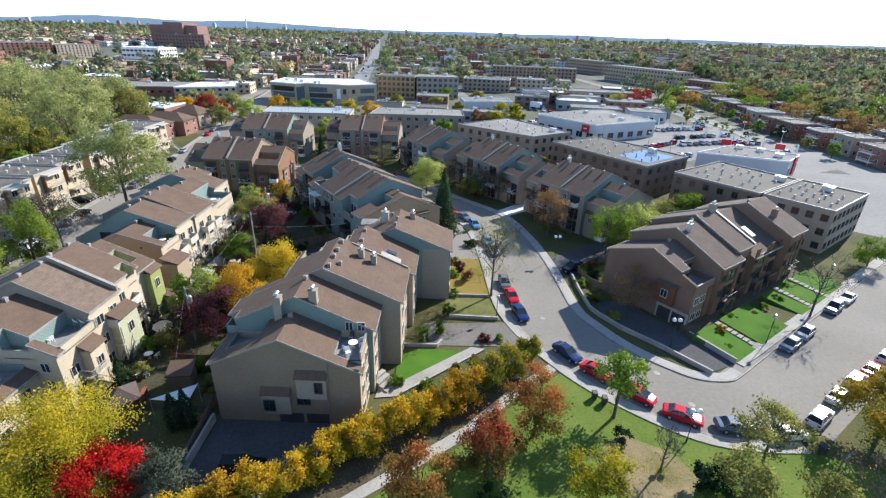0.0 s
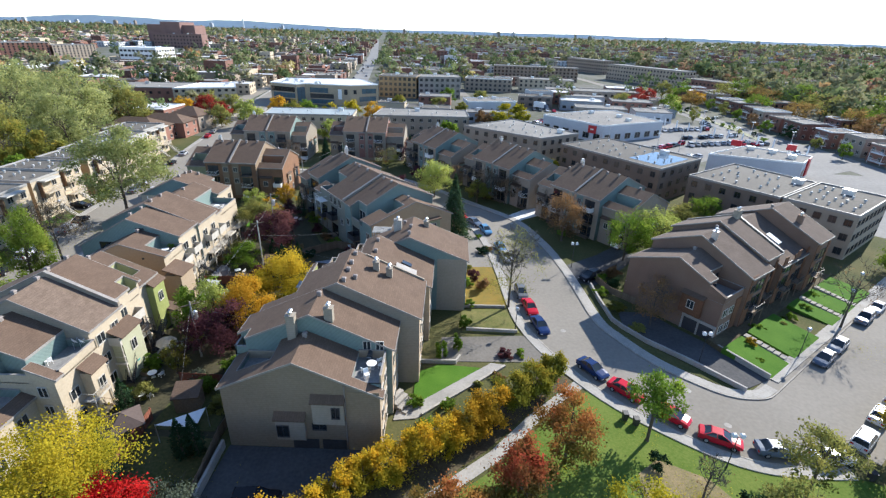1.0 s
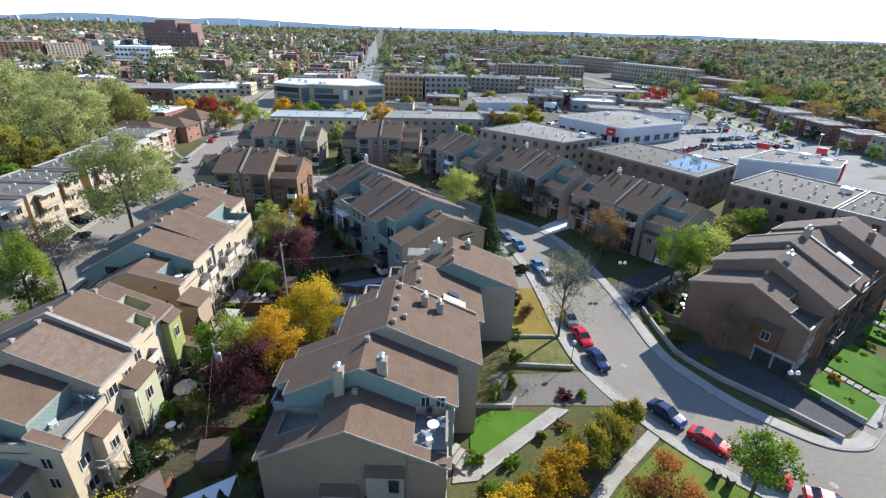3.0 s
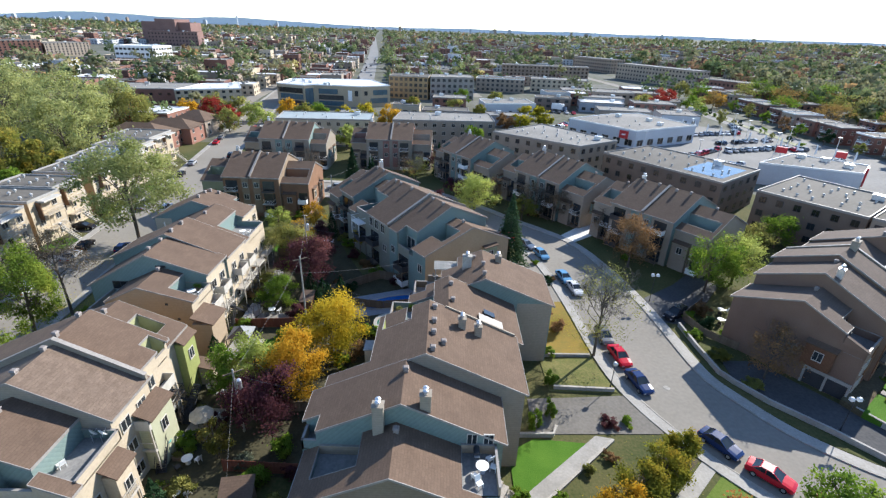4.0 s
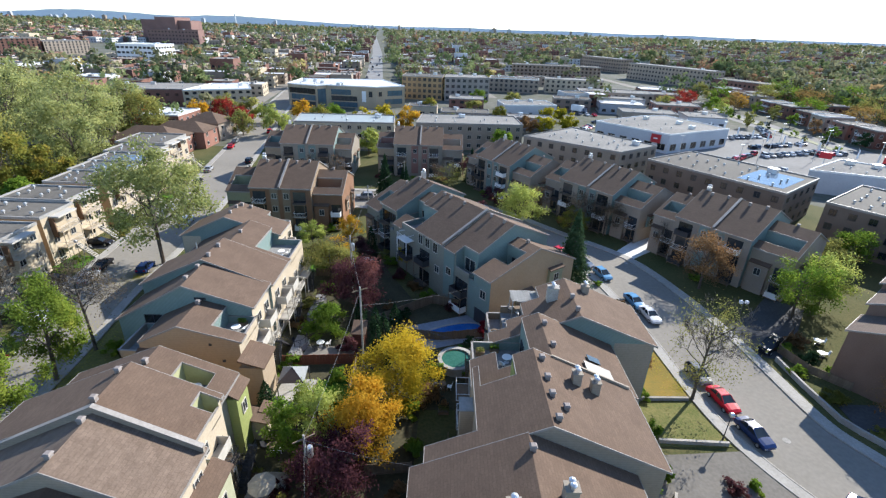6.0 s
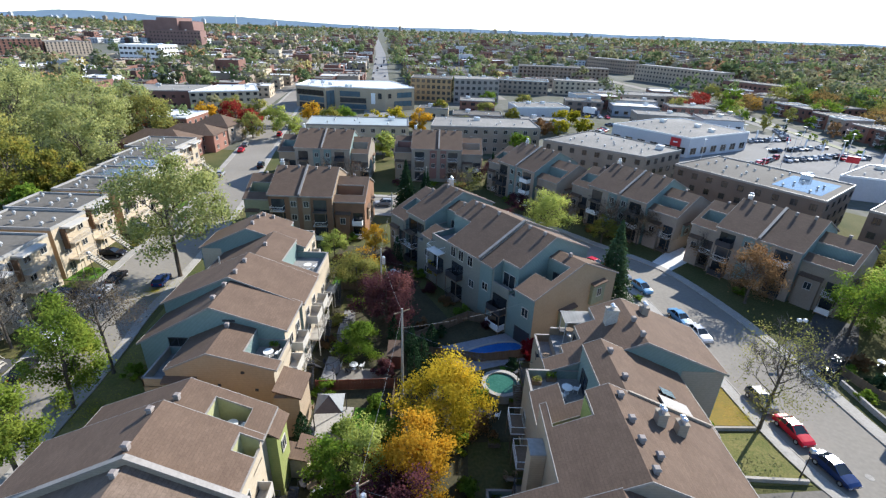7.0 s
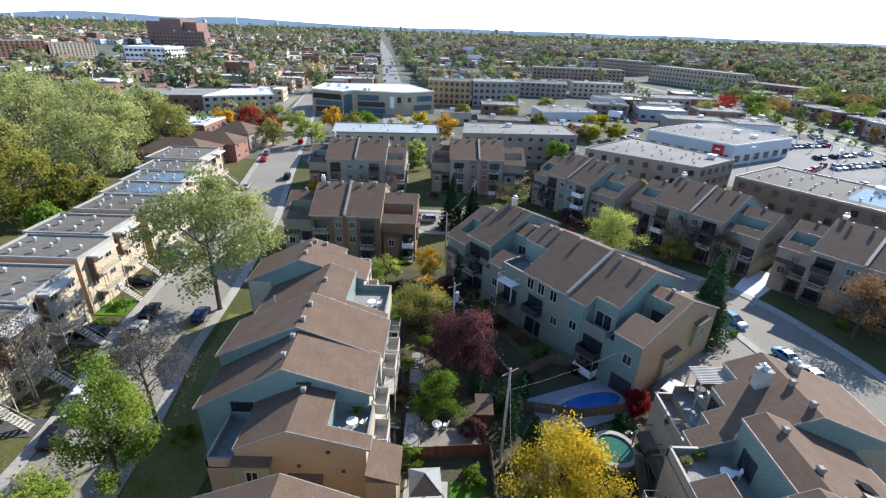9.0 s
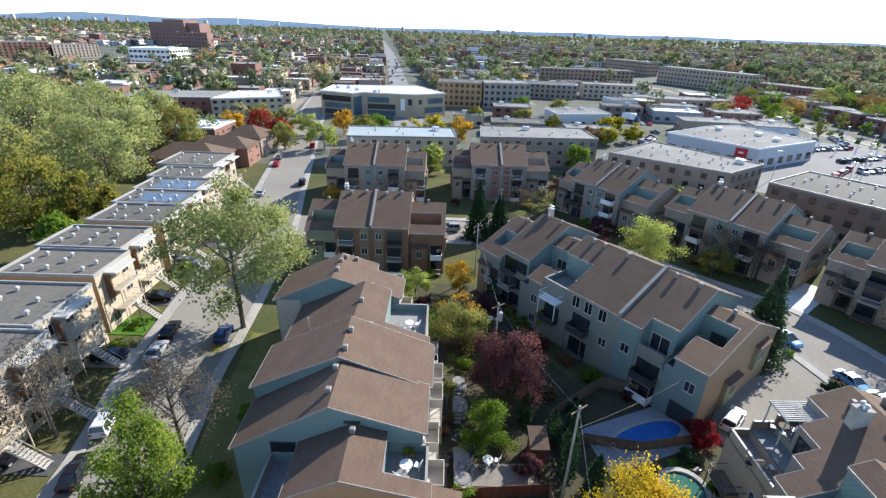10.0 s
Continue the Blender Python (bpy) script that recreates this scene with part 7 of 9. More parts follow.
tree("yellow", 16.6, 31.4, 4.2, 3.3, 3.2, 4200, 0.26, where="on the park lawn")
tree("brown", 24.6, 35.8, 3.6, 2.0, 2.2, 60, 0.2, where="on fallen leaves", bare=True)
tree("olive", 36.2, 37.6, 4.8, 3.8, 2.4, 2400, 0.3, where="beside the kerb")
tree("olive", 30.6, 31.6, 3.8, 3.4, 2.6, 2600, 0.3, where="on the park lawn")
tree("olive", 37.6, 31.0, 3.4, 2.6, 2.2, 1600, 0.3, where="on the park lawn")
shrub("spruce", 28.4, 33.6, 1.7, 3.6, "on the park lawn", 2600, 0.3)
tree("hedge2", 50.4, 40.6, 5.4, 4.8, 4.6, 12000, 0.28, where="beside the wide street")
tree("brown", 42.2, 31.0, 4.2, 4.0, 3.2, 200, 0.24, where="at the park corner", bare=True)
tree("orange", 56, 33, 5, 4.6, 4.2, 3000, 0.4, where="beside the wide street")
shrub("spruce", 21.8, 39.6, 1.2, 1.6, "on the park lawn", 900)
shrub("spruce", 6.6, 30.6, 1.9, 1.8, "under the rusty tree", 1500)
for x, y, h in ((-33.6, 36.0, 6.5), (-32.2, 34.6, 5.0), (-27.6, 38.6, 5.2), (-26.4, 39.0, 5.4)):
    conifer(x, y, h, 0.85, "behind the garden fence", True)
conifer(-37.4, 44.8, 4.6, 0.8, "behind the garden fence", True)

# gardens between the rows
tree("amber", -27.1, 69.2, 5.0, 5.0, 4.2, 14000, 0.25, where="between the rows", seed=101)
tree("orange", -29.4, 60.8, 4.8, 3.8, 4.3, 10000, 0.24, where="between the rows")
tree("pale", -34.4, 61.6, 4.8, 3.2, 3.6, 4200, 0.27, where="between the rows")
tree("green", -37.2, 60.2, 4.2, 2.6, 3.2, 3000, 0.27, where="between the rows")
tree("maroon", -31.2, 56.0, 4.6, 4.0, 4.0, 7500, 0.26, where="between the rows")
tree("rust", -34.9, 51.2, 3.4, 1.7, 2.6, 1800, 0.24, where="between the rows")
tree("plum", -35.4, 89.2, 4.4, 4.8, 4.0, 9500, 0.28, where="between the rows")
tree("olive", -41.2, 97.6, 4.0, 4.4, 3.6, 6500, 0.28, where="between the rows")
tree("orange", -40.6, 101.8, 3.4, 3.0, 2.6, 1800, 0.28, where="between the rows", bare=True)
shrub("green", -38.0, 81.2, 3.2, 4.4, "in the garden", 6500)
shrub("green", -33.2, 66.0, 2.6, 3.4, "in the garden", 3600)
shrub("brown", -23.0, 68.6, 2.0, 2.4, "by the small pool", 1500)
shrub("wine", -15.0, 81.8, 2.1, 2.8, "beside the pool", 3600)
tree("amber", -28.3, 102.5, 2.9, 1.8, 2.3, 2600, 0.24, where="in the garden")
tree("pale", -47.8, 111.0, 3.0, 2.7, 2.3, 2200, 0.3, where="behind the row")
tree("orange", -40.4, 113.4, 3.4, 2.8, 2.8, 2400, 0.28, where="behind the row")
tree("plum", -37.0, 104.0, 3.0, 2.2, 2.4, 1600, 0.28, where="behind the row")
conifer(-35.6, 108.0, 6.0, 1.0, "behind the row", True)
for x, y, h in ((-30.6, 77.2, 5.4), (-29.8, 79.6, 5.2), (-31.2, 81.6, 4.8), (-28.6, 82.8, 4.6), (-28.6, 75.0, 5.6), (-33.8, 84.2, 4.6), (-28.0, 76.2, 4.4), (-41.6, 66.4, 4.2)):
    conifer(x, y, h, 0.9, "in the garden", True)
for x, y, r, h, kd in ((-34.4, 77.4, 1.4, 2.2, "plum"), (-41.0, 73.6, 1.6, 1.8, "green"), (-34.8, 71.8, 1.3, 1.6, "green"), (-38.6, 52.6, 1.5, 1.8, "green"), (-30.2, 47.6, 1.8, 2.4, "green"), (-27.0, 45.4, 1.4, 2.0, "olive"), (-25.4, 66.2, 1.5, 1.8, "green"), (-24.4, 60.8, 1.3, 1.6, "green"), (-42.4, 88.4, 1.6, 1.6, "olive"), (-43.0, 83.0, 1.4, 1.6, "brown"), (-40.4, 93.6, 1.4, 1.5, "green"), (-36.2, 97.0, 1.4, 1.7, "plum"), (-43.2, 103.6, 1.6, 1.8, "green"), (-33.6, 91.4, 1.2, 1.6, "green"), (-31.8, 50.0, 1.4, 1.6, "silver"), (-37.8, 67.2, 1.6, 2.2, "green")):
    shrub(kd, x, y, r, h, "in the garden")

# the winding street
tree("olive", 9.2, 70.2, 8.2, 5.2, 5.8, 2400, 0.2, where="beside the winding street", bare=True)
for x, y, r, h, kd in ((5.2, 75.6, 1.5, 2.4, "brown"), (4.0, 79.0, 1.3, 2.2, "plum"), (3.0, 70.0, 1.0, 1.3, "green"), (0.8, 58.6, 0.9, 2.6, "green"), (-1.2, 56.4, 0.9, 3.0, "green"), (2.0, 64.0, 1.0, 2.4, "green"), (-4.2, 47.4, 1.2, 1.4, "green"), (7.4, 57.4, 1.3, 1.1, "plum"), (9.6, 57.6, 0.9, 1.0, "green"), (6.0, 52.6, 0.9, 0.9, "brown"), (3.4, 50.6, 0.8, 0.9, "olive"), (-0.4, 47.2, 1.0, 1.0, "green"), (5.6, 98.4, 0.8, 1.0, "green"), (2.4, 76.6, 1.2, 2.4, "green"), (3.0, 82.6, 1.0, 1.6, "olive"), (-2.8, 43.6, 1.3, 1.2, "green"), (0.8, 44.6, 1.1, 1.0, "olive")):
    shrub(kd, x, y, r, h, "beside the house")
conifer(0.2, 97.6, 14.4, 4.2, "beside the winding street", kind="fir")
tree("pale", -5.0, 124.8, 5.4, 5.6, 4.2, 6200, 0.32, where="behind the pool row")
tree("gold", 6.2, 121.6, 3.2, 3.4, 2.6, 3200, 0.27, where="before the grey row")
tree("sere", 8.4, 124.4, 5.0, 4.4, 4.2, 2600, 0.22, where="before the grey row", bare=True)
tree("sere", 13.4, 121.0, 4.8, 4.4, 3.8, 2600, 0.22, where="before the grey row", bare=True)
tree("brown", 19.0, 121.2, 4.2, 4.0, 3.2, 1900, 0.26, where="before the grey row", bare=True)
conifer(13.4, 125.6, 8.4, 1.6, "before the grey row")
conifer(-14.2, 157.0, 10.0, 2.2, "before the far row")
conifer(-36.2, 136.2, 12.6, 3.6, "beside the cross street")
conifer(-31.6, 137.6, 10.6, 3.0, "beside the cross street")
conifer(-36.8, 163.0, 6.0, 1.6, "before the far row")
tree("olive", -20.8, 151.4, 3.8, 4.6, 3.0, 900, 0.3, where="beside the cross street", bare=True)
tree("brown", -58.5, 152.6, 4.2, 4.4, 3.4, 120, 0.3, where="beside the cross street", bare=True)
tree("maroon", -9.4, 138.2, 3.0, 3.0, 2.4, 2200, 0.3, where="before the grey row")
tree("maroon", -13.4, 124.2, 3.2, 2.8, 2.6, 2200, 0.3, where="behind the pool row")
tree("maroon", -14.8, 160.0, 4.4, 2.6, 3.6, 1600, 0.3, where="before the far row")
tree("orange", -70.2, 155.0, 2.8, 3.0, 2.2, 1500, 0.34, where="beside the long side street")
tree("brown", 23.6, 98.4, 6.4, 4.8, 4.4, 4600, 0.28, where="before the first grey row")
tree("green", 34.0, 89.4, 6.6, 4.8, 4.6, 5200, 0.3, where="behind the brick row")
tree("pale", 40.6, 92.8, 6.0, 4.4, 4.2, 4200, 0.3, where="behind the brick row")
tree("brown", 30.8, 66.4, 4.6, 3.6, 3.6, 1500, 0.26, where="against the brick gable", bare=True)
tree("brown", 61.2, 67.6, 6.6, 4.8, 4.6, 80, 0.26, where="beside the wide street", bare=True)
tree("olive", 53.6, 108.0, 3.4, 4.6, 2.6, 3200, 0.32, where="behind the brick row")
tree("pale", 47.6, 103.4, 3.0, 3.8, 2.4, 2400, 0.32, where="behind the brick row")
tree("green", 59.0, 110.0, 4.6, 4.0, 3.6, 3600, 0.32, where="behind the brick row")
tree("olive", 65.0, 103.0, 3.4, 4.0, 2.6, 2600, 0.32, where="behind the brick row")
tree("olive", 73.0, 96.4, 3.0, 3.4, 2.4, 2000, 0.32, where="behind the brick row")
tree("green", 86.5, 88.3, 3.6, 3.8, 2.8, 2600, 0.32, where="beside the wide street")
for x, y, r, h, kd in ((26.8, 70.4, 1.5, 2.0, "rust"), (28.2, 64.4, 1.3, 1.6, "olive"), (25.8, 75.6, 1.3, 1.4, "green"), (28.6, 77.6, 1.5, 2.4, "spruce"), (29.6, 82.0, 1.6, 2.2, "brown"), (30.0, 75.0, 1.2, 1.8, "green"), (27.0, 80.6, 1.4, 1.6, "green"), (43.6, 61.6, 0.8, 2.0, "orange"), (47.0, 66.0, 1.1, 1.5, "green"), (54.6, 69.8, 1.0, 1.1, "green"), (59.0, 72.6, 1.0, 1.2, "green"), (52.0, 67.6, 0.9, 1.0, "olive"), (63.6, 77.2, 0.9, 1.1, "green"), (43.0, 58.2, 0.9, 0.7, "green")):
    shrub(kd, x, y, r, h, "before the brick row")

for x, y, r, h, kd in ((6.2, 90.6, 1.4, 1.5, "spruce"), (7.4, 91.6, 1.0, 1.2, "brown"), (-16.8, 75.4, 1.2, 1.6, "green"), (-15.2, 73.0, 1.0, 1.2, "olive"), (-17.6, 79.2, 1.3, 1.8, "spruce"), (-20.2, 88.6, 1.2, 1.6, "plum"), (-24.0, 92.0, 1.4, 2.0, "green"), (-26.6, 95.2, 1.3, 1.8, "brown"), (-29.4, 98.4, 1.4, 2.2, "plum"), (-31.6, 103.6, 1.5, 1.8, "green"), (-33.0, 106.6, 1.3, 1.6, "olive"), (-27.6, 86.4, 1.3, 1.6, "spruce"), (-30.0, 88.4, 1.1, 1.4, "brown"), (-22.6, 73.6, 1.4, 1.8, "green"), (-35.8, 58.0, 1.4, 2.0, "olive"), (-36.6, 55.4, 1.2, 1.7, "plum"), (-38.4, 62.6, 1.3, 2.0, "green"), (-28.4, 52.4, 1.5, 1.9, "green"), (-26.4, 49.2, 1.2, 1.6, "plum"), (-29.0, 42.8, 1.3, 1.6, "green"), (-36.6, 46.6, 1.4, 2.2, "olive"), (-25.8, 55.6, 1.2, 1.5, "brown"), (-46.2, 109.2, 1.3, 1.6, "plum"), (-43.6, 107.0, 1.4, 1.8, "brown"), (-45.6, 118.6, 1.5, 1.8, "green")):
    shrub(kd, x, y, r, h, "in the gardens between the rows")
for x, y, r, h, kd in ((18.4, 118.6, 1.4, 1.8, "brown"), (9.0, 124.4, 1.3, 1.6, "plum"), (5.6, 127.8, 1.5, 2.0, "brown"), (0.6, 131.8, 1.3, 1.7, "olive"), (-4.6, 140.8, 1.5, 2.0, "plum"), (-10.8, 146.0, 1.4, 1.8, "green"), (24.2, 101.4, 1.2, 1.4, "green"), (26.6, 104.6, 1.3, 1.5, "brown"), (-22.0, 156.6, 1.4, 1.8, "brown"), (-30.0, 157.6, 1.3, 1.6, "green"), (-40.6, 156.8, 1.4, 2.0, "plum"), (-50.0, 154.0, 1.5, 2.2, "brown"), (-66.4, 154.0, 1.4, 1.8, "orange"), (-72.0, 150.0, 1.4, 1.8, "green"), (-54.6, 115.4, 1.5, 1.9, "brown"), (-48.6, 115.6, 1.2, 1.5, "green")):
    shrub(kd, x, y, r, h, "before the far rows")
for x, y, zc, r, rz, n, kd in ((-52.0, 153.6, 4.2, 3.8, 3.4, 300, "brown"), (-24.8, 154.8, 3.6, 3.0, 2.8, 300, "brown"), (1.2, 134.0, 3.8, 3.2, 3.0, 420, "brown"), (22.0, 112.0, 3.6, 3.0, 2.8, 500, "brown")):
    tree(kd, x, y, zc, r, rz, n, 0.26, where="before the rows", bare=True)

# the left street
tree("willow", -72.2, 101.2, 13.2, 9.6, 8.4, 15000, 0.4, where="beside the long side street", seed=77, clumps=60, split=0.4, spread=0.24)
tree("lime", -68.6, 70.2, 8.4, 3.5, 6.6, 10500, 0.28, where="beside the long side street", lean=1.0)
tree("lime", -67.4, 61.2, 6.4, 3.7, 4.8, 8500, 0.3, where="beside the long side street")
tree("sere", -67.8, 76.2, 9.0, 4.6, 5.2, 3600, 0.2, where="beside the long side street", bare=True)
tree("sere", -83.8, 80.3, 7.0, 5.2, 5.0, 3000, 0.2, where="before the duplexes", bare=True)
tree("sere", -88.0, 69.0, 4.6, 4.0, 3.8, 1200, 0.2, where="before the duplexes", bare=True)
for x, y, r, h, kd in ((-87.4, 95.6, 1.4, 1.2, "green"), (-87.2, 100.8, 1.2, 1.2, "green"), (-86.8, 113.0, 1.5, 1.4, "olive"), (-88.6, 117.0, 1.6, 2.2, "green"), (-90.0, 133.0, 1.6, 1.8, "green"), (-65.0, 84.0, 1.6, 1.8, "green"), (-65.4, 90.0, 1.4, 1.6, "spruce"), (-64.8, 76.0, 1.5, 1.8, "green")):
    shrub(kd, x, y, r, h, "beside the long side street")
for x, y, zc, r, kd in ((-124, 154, 12, 9.5, "sallow"), (-133, 172, 14, 11, "sallow"), (-146, 186, 13, 11, "sallow"), (-150, 158, 14, 12, "sallow"), (-126, 190, 10, 8.5, "olive"), (-142, 208, 11, 9.5, "sallow"), (-119, 138, 6, 5.5, "gold"), (-127, 134, 8, 8.5, "gold"), (-136, 138, 12, 10, "olive"), (-162, 180, 14, 12, "sallow"), (-176, 200, 13, 12, "sallow"), (-119, 98, 8, 7, "green"), (-128, 82, 9, 9, "olive"), (-170, 224, 10, 9, "olive"), (-158, 140, 13, 11, "sallow"), (-142, 112, 10, 9, "orange"), (-180, 170, 13, 12, "olive"), (-190, 220, 11, 11, "olive"), (-113, 122, 5, 4, "green")):
    tree(kd, x, y, zc, r, r * 0.95, 6500, 0.56, where="behind the duplexes", clumps=42, split=0.5, spread=0.26)
for x, y, zc, r, kd in ((-47.6, 185.0, 5, 4.2, "pale"), (-1.6, 190.5, 5, 4.4, "green"), (21, 233.8, 4, 5, "yellow"), (32.9, 238.9, 4, 4.4, "yellow"), (-86, 210.7, 5.4, 5.2, "pale"), (-99, 208, 5.6, 5.4, "olive"), (-139.6, 212, 5.4, 5, "red"), (-147, 215, 5, 4.4, "red"), (-124, 226, 5.4, 5, "orange"), (-117, 237, 6.4, 6, "olive"), (-97, 233, 5.4, 6, "pale"), (-108, 240, 5.4, 6, "olive"), (112, 310, 7, 8.5, "crimson"), (124, 322, 6, 6, "crimson"), (150, 318, 7, 8, "tawny"), (-112, 226, 6, 6, "crimson"), (-104, 221, 5, 4.4, "crimson"), (-84, 236, 5.4, 5, "orange"), (-74, 228, 5.6, 5.4, "gold"), (4, 258, 4.4, 4, "gold"), (-8, 264, 5, 4.6, "olive"), (26, 252, 4.6, 4.2, "yellow"), (16, 300, 5, 5, "olive"), (-30, 270, 4.6, 4.4, "gold"), (-4, 304, 5, 5, "green"), (34, 262, 4, 3.6, "yellow"), (-56, 226, 5, 5, "yellow"), (-48, 230, 6, 5, "yellow"), (-38, 232, 5, 5, "orange"), (-70, 236, 5, 5, "green"), (-20, 226, 5, 5, "olive"), (14, 232, 4, 4, "brown"), (30.6, 150.6, 3, 2.6, "yellow"), (17.6, 160.2, 3.4, 4, "pale"), (100, 300, 6, 7, "olive"), (128, 300, 5, 6, "green"), (175, 290, 7, 9, "green"), (180, 262, 7, 9, "tawny"), (188, 236, 7, 8, "tawny"), (185, 220, 7, 8, "brown"), (190, 195, 6, 7, "yellow"), (196, 212, 7, 8, "tawny"), (200, 250, 7, 8, "green"), (208, 180, 7, 8, "rust"), (214, 230, 9, 10, "olive"), (226, 262, 9, 11, "green"), (206, 282, 9, 11, "olive"), (190, 312, 9, 10, "tawny"), (216, 318, 9, 11, "green"), (238, 292, 9, 11, "olive"), (236, 216, 8, 9, "green"), (250, 246, 9, 10, "tawny"), (176, 334, 8, 9, "olive"), (200, 352, 9, 11, "green"), (152, 340, 7, 7, "green"), (148, 360, 7, 7, "olive")):
    tree(kd, x, y, zc, r, None, 2200, 0.62, where="among the flat roofs", clumps=30)

for i in range(22):
    y = 216 + 9.2 * i
    shrub(("green", "spruce", "olive", "green")[i % 4], 136.2 + 0.03 * max(0, y - 240) + 0.9 * math.sin(i * 2.3), y, 1.3 + 0.5 * (i % 3 == 0), 2.2 + 0.9 * (i % 2), "on the avenue's planted strip", 260, 0.5)
for i, (x, y, r, kd) in enumerate(((148.5, 186, 2.6, "green"), (149, 202, 2.2, "olive"), (147.5, 219, 3.0, "spruce"), (148, 236, 2.8, "green"), (150, 250, 3.4, "brown"), (151, 268, 3.0, "green"), (154, 286, 3.6, "olive"), (156, 306, 3.2, "green"), (158, 326, 3.8, "orange"), (160, 346, 3.4, "green"), (126, 262, 3.4, "olive"), (122, 276, 3.8, "green"), (126, 290, 4.4, "pale"))):
    tree(kd, x, y, r + 1.2, r, None, 900, 0.6, where="beside the broad avenue", clumps=20)

# street trees and far woods, past counting
def woods(name, seed, spots, material, label, size=(0.9, 1.7), per=44):
    rng = np.random.default_rng(seed)
    out, mids = [], []
    for x, y, r in spots:
        n = int(per * min(1.8, (r / 5) ** 1.5)) if math.hypot(x, y) < 800 else int(per * 0.3)
        p = crown_points(rng, n, r, r * 0.85, 9, 0.36, 0.35)
        p[:, 2] = np.maximum(p[:, 2] + r * 1.05 + 0.6, 0.4)
        out.append(p + np.array([x, y, 0]))
        mids.append(np.tile([x, y, r * 0.7], (n, 1)))
    pts = np.concatenate(out)
    far = np.linalg.norm(pts[:, :2], axis=1)
    me = leaf_mesh(name, rng, pts, 1.0, material, 0.0, np.concatenate(mids), 0.9)
    co = np.empty(len(me.vertices) * 3, dtype=np.float32)
    me.vertices.foreach_get("co", co)
    co = co.reshape(-1, 4, 3)
    mid = co.mean(axis=1, keepdims=True)
    co = mid + (co - mid) * (1.2 + far / 430.0)[:, None, None]
    co[:, :, 2] = np.maximum(co[:, :, 2], 0.1)
    me.vertices.foreach_set("co", co.ravel())
    me.update()
    tagged(new(name, me), label, "trees", kind="stuff")


rr = random.Random(21)
FAR = {k: [] for k in FARLEAVES}
for i in range(8200):
    y = 200 + 2900 * rr.random() ** 1.9
    x = rr.uniform(-1.0, 1.0) * (y * 1.05 + 70)
    bx = (x + 62 + 0.124 * (y - 280))
    if abs(bx) < 13 or taken(x, y, 4) or (x > -125 and x < 160 and y < 262) or (x > -160 and x < 130 and y < 330 and rr.random() < 0.6) or (130 < x < 154 and y < 460):
        continue
    if any(abs(x - p) < 9 and abs(y - q) < 9 for p, q in BUILT) and y < 1500:
        continue
    if y < 700 and x < 170 and rr.random() < 0.55:
        continue
    k = noise.noise((x * 0.01, y * 0.01, 3.0))
    kd = rr.choices(list(FAR), [9, 9 - 6 * k, 5 + 5 * k, 0.35, 0.4, 1.2])[0]
    FAR[kd].append((x, y, rr.choice((4.0, 5.0, 6.0, 7.2, 8.4, 9.6, 11.0)) * rr.uniform(0.85, 1.15)))
for i in range(420):
    y = rr.uniform(246, 640)
    x = rr.choice((rr.uniform(-1.05 * y - 60, -112 - 0.12 * (y - 250)), rr.uniform(168, 1.05 * y + 60), rr.uniform(60, 330)))
    if (0 < x < 166 and y < 330) or taken(x, y, 5) or any(abs(x - p) < 8 and abs(y - q) < 8 for p, q in BUILT):
        continue
    FAR[rr.choices(list(FAR), [8, 7, 7, 0.3, 0.7, 1.6])[0]].append((x, y, rr.uniform(6.5, 10.5)))
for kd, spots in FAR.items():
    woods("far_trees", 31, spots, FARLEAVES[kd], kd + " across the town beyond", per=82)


# fallen leaves on lawns and along the kerbs, past counting
rng = np.random.default_rng(8)
spots = []
for x, y, r, n in ((12, 39, 5, 420), (6.4, 33.6, 5, 420), (0, 29, 5, 300), (16.6, 31, 5, 420), (24.6, 35.8, 4, 900), (30, 33, 6, 420), (6, 78, 4.5, 1300), (9, 72, 3, 500), (22, 44, 4, 200), (-74, 96, 7, 2600), (-80, 84, 6, 2400), (-71, 78, 6, 2400), (-76, 68, 6, 1800), (-66, 70, 5, 1200), (9, 48, 6, 500), (-4, 37, 6, 500), (-28, 33, 6, 600), (60, 62, 6, 300)):
    a, d = rng.random(n) * 2 * np.pi, np.abs(rng.normal(size=n)) * r * 0.55
    spots.append(np.stack([x + np.cos(a) * d, y + np.sin(a) * d, np.full(n, 0.19)], axis=1))
me = leaf_mesh("fallen_leaves", rng, np.concatenate(spots), 0.14, LEAVES["hedge"], 0.0)
co = np.empty(len(me.vertices) * 3, dtype=np.float32)
me.vertices.foreach_get("co", co)
co = co.reshape(-1, 3)
co[:, 2] = 0.17 + (co[:, 2] - 0.19) * 0.12
me.vertices.foreach_set("co", co.ravel())
tagged(new("fallen_leaves", me), "yellow and orange fallen leaves on lawns and road", "leaves", kind="stuff")

# ---- cars ----
PAINTS = {}


def paint(name, c):
    if name not in PAINTS:
        m = mat(name + "_car_paint", c, tuple(min(1, k * 1.12) for k in c), 0.5, 3.0, 0.24, 0.0, spec=0.16)
        m.node_tree.nodes["Principled BSDF"].inputs["Coat Weight"].default_value = 0.12
        PAINTS[name] = m
    return PAINTS[name]


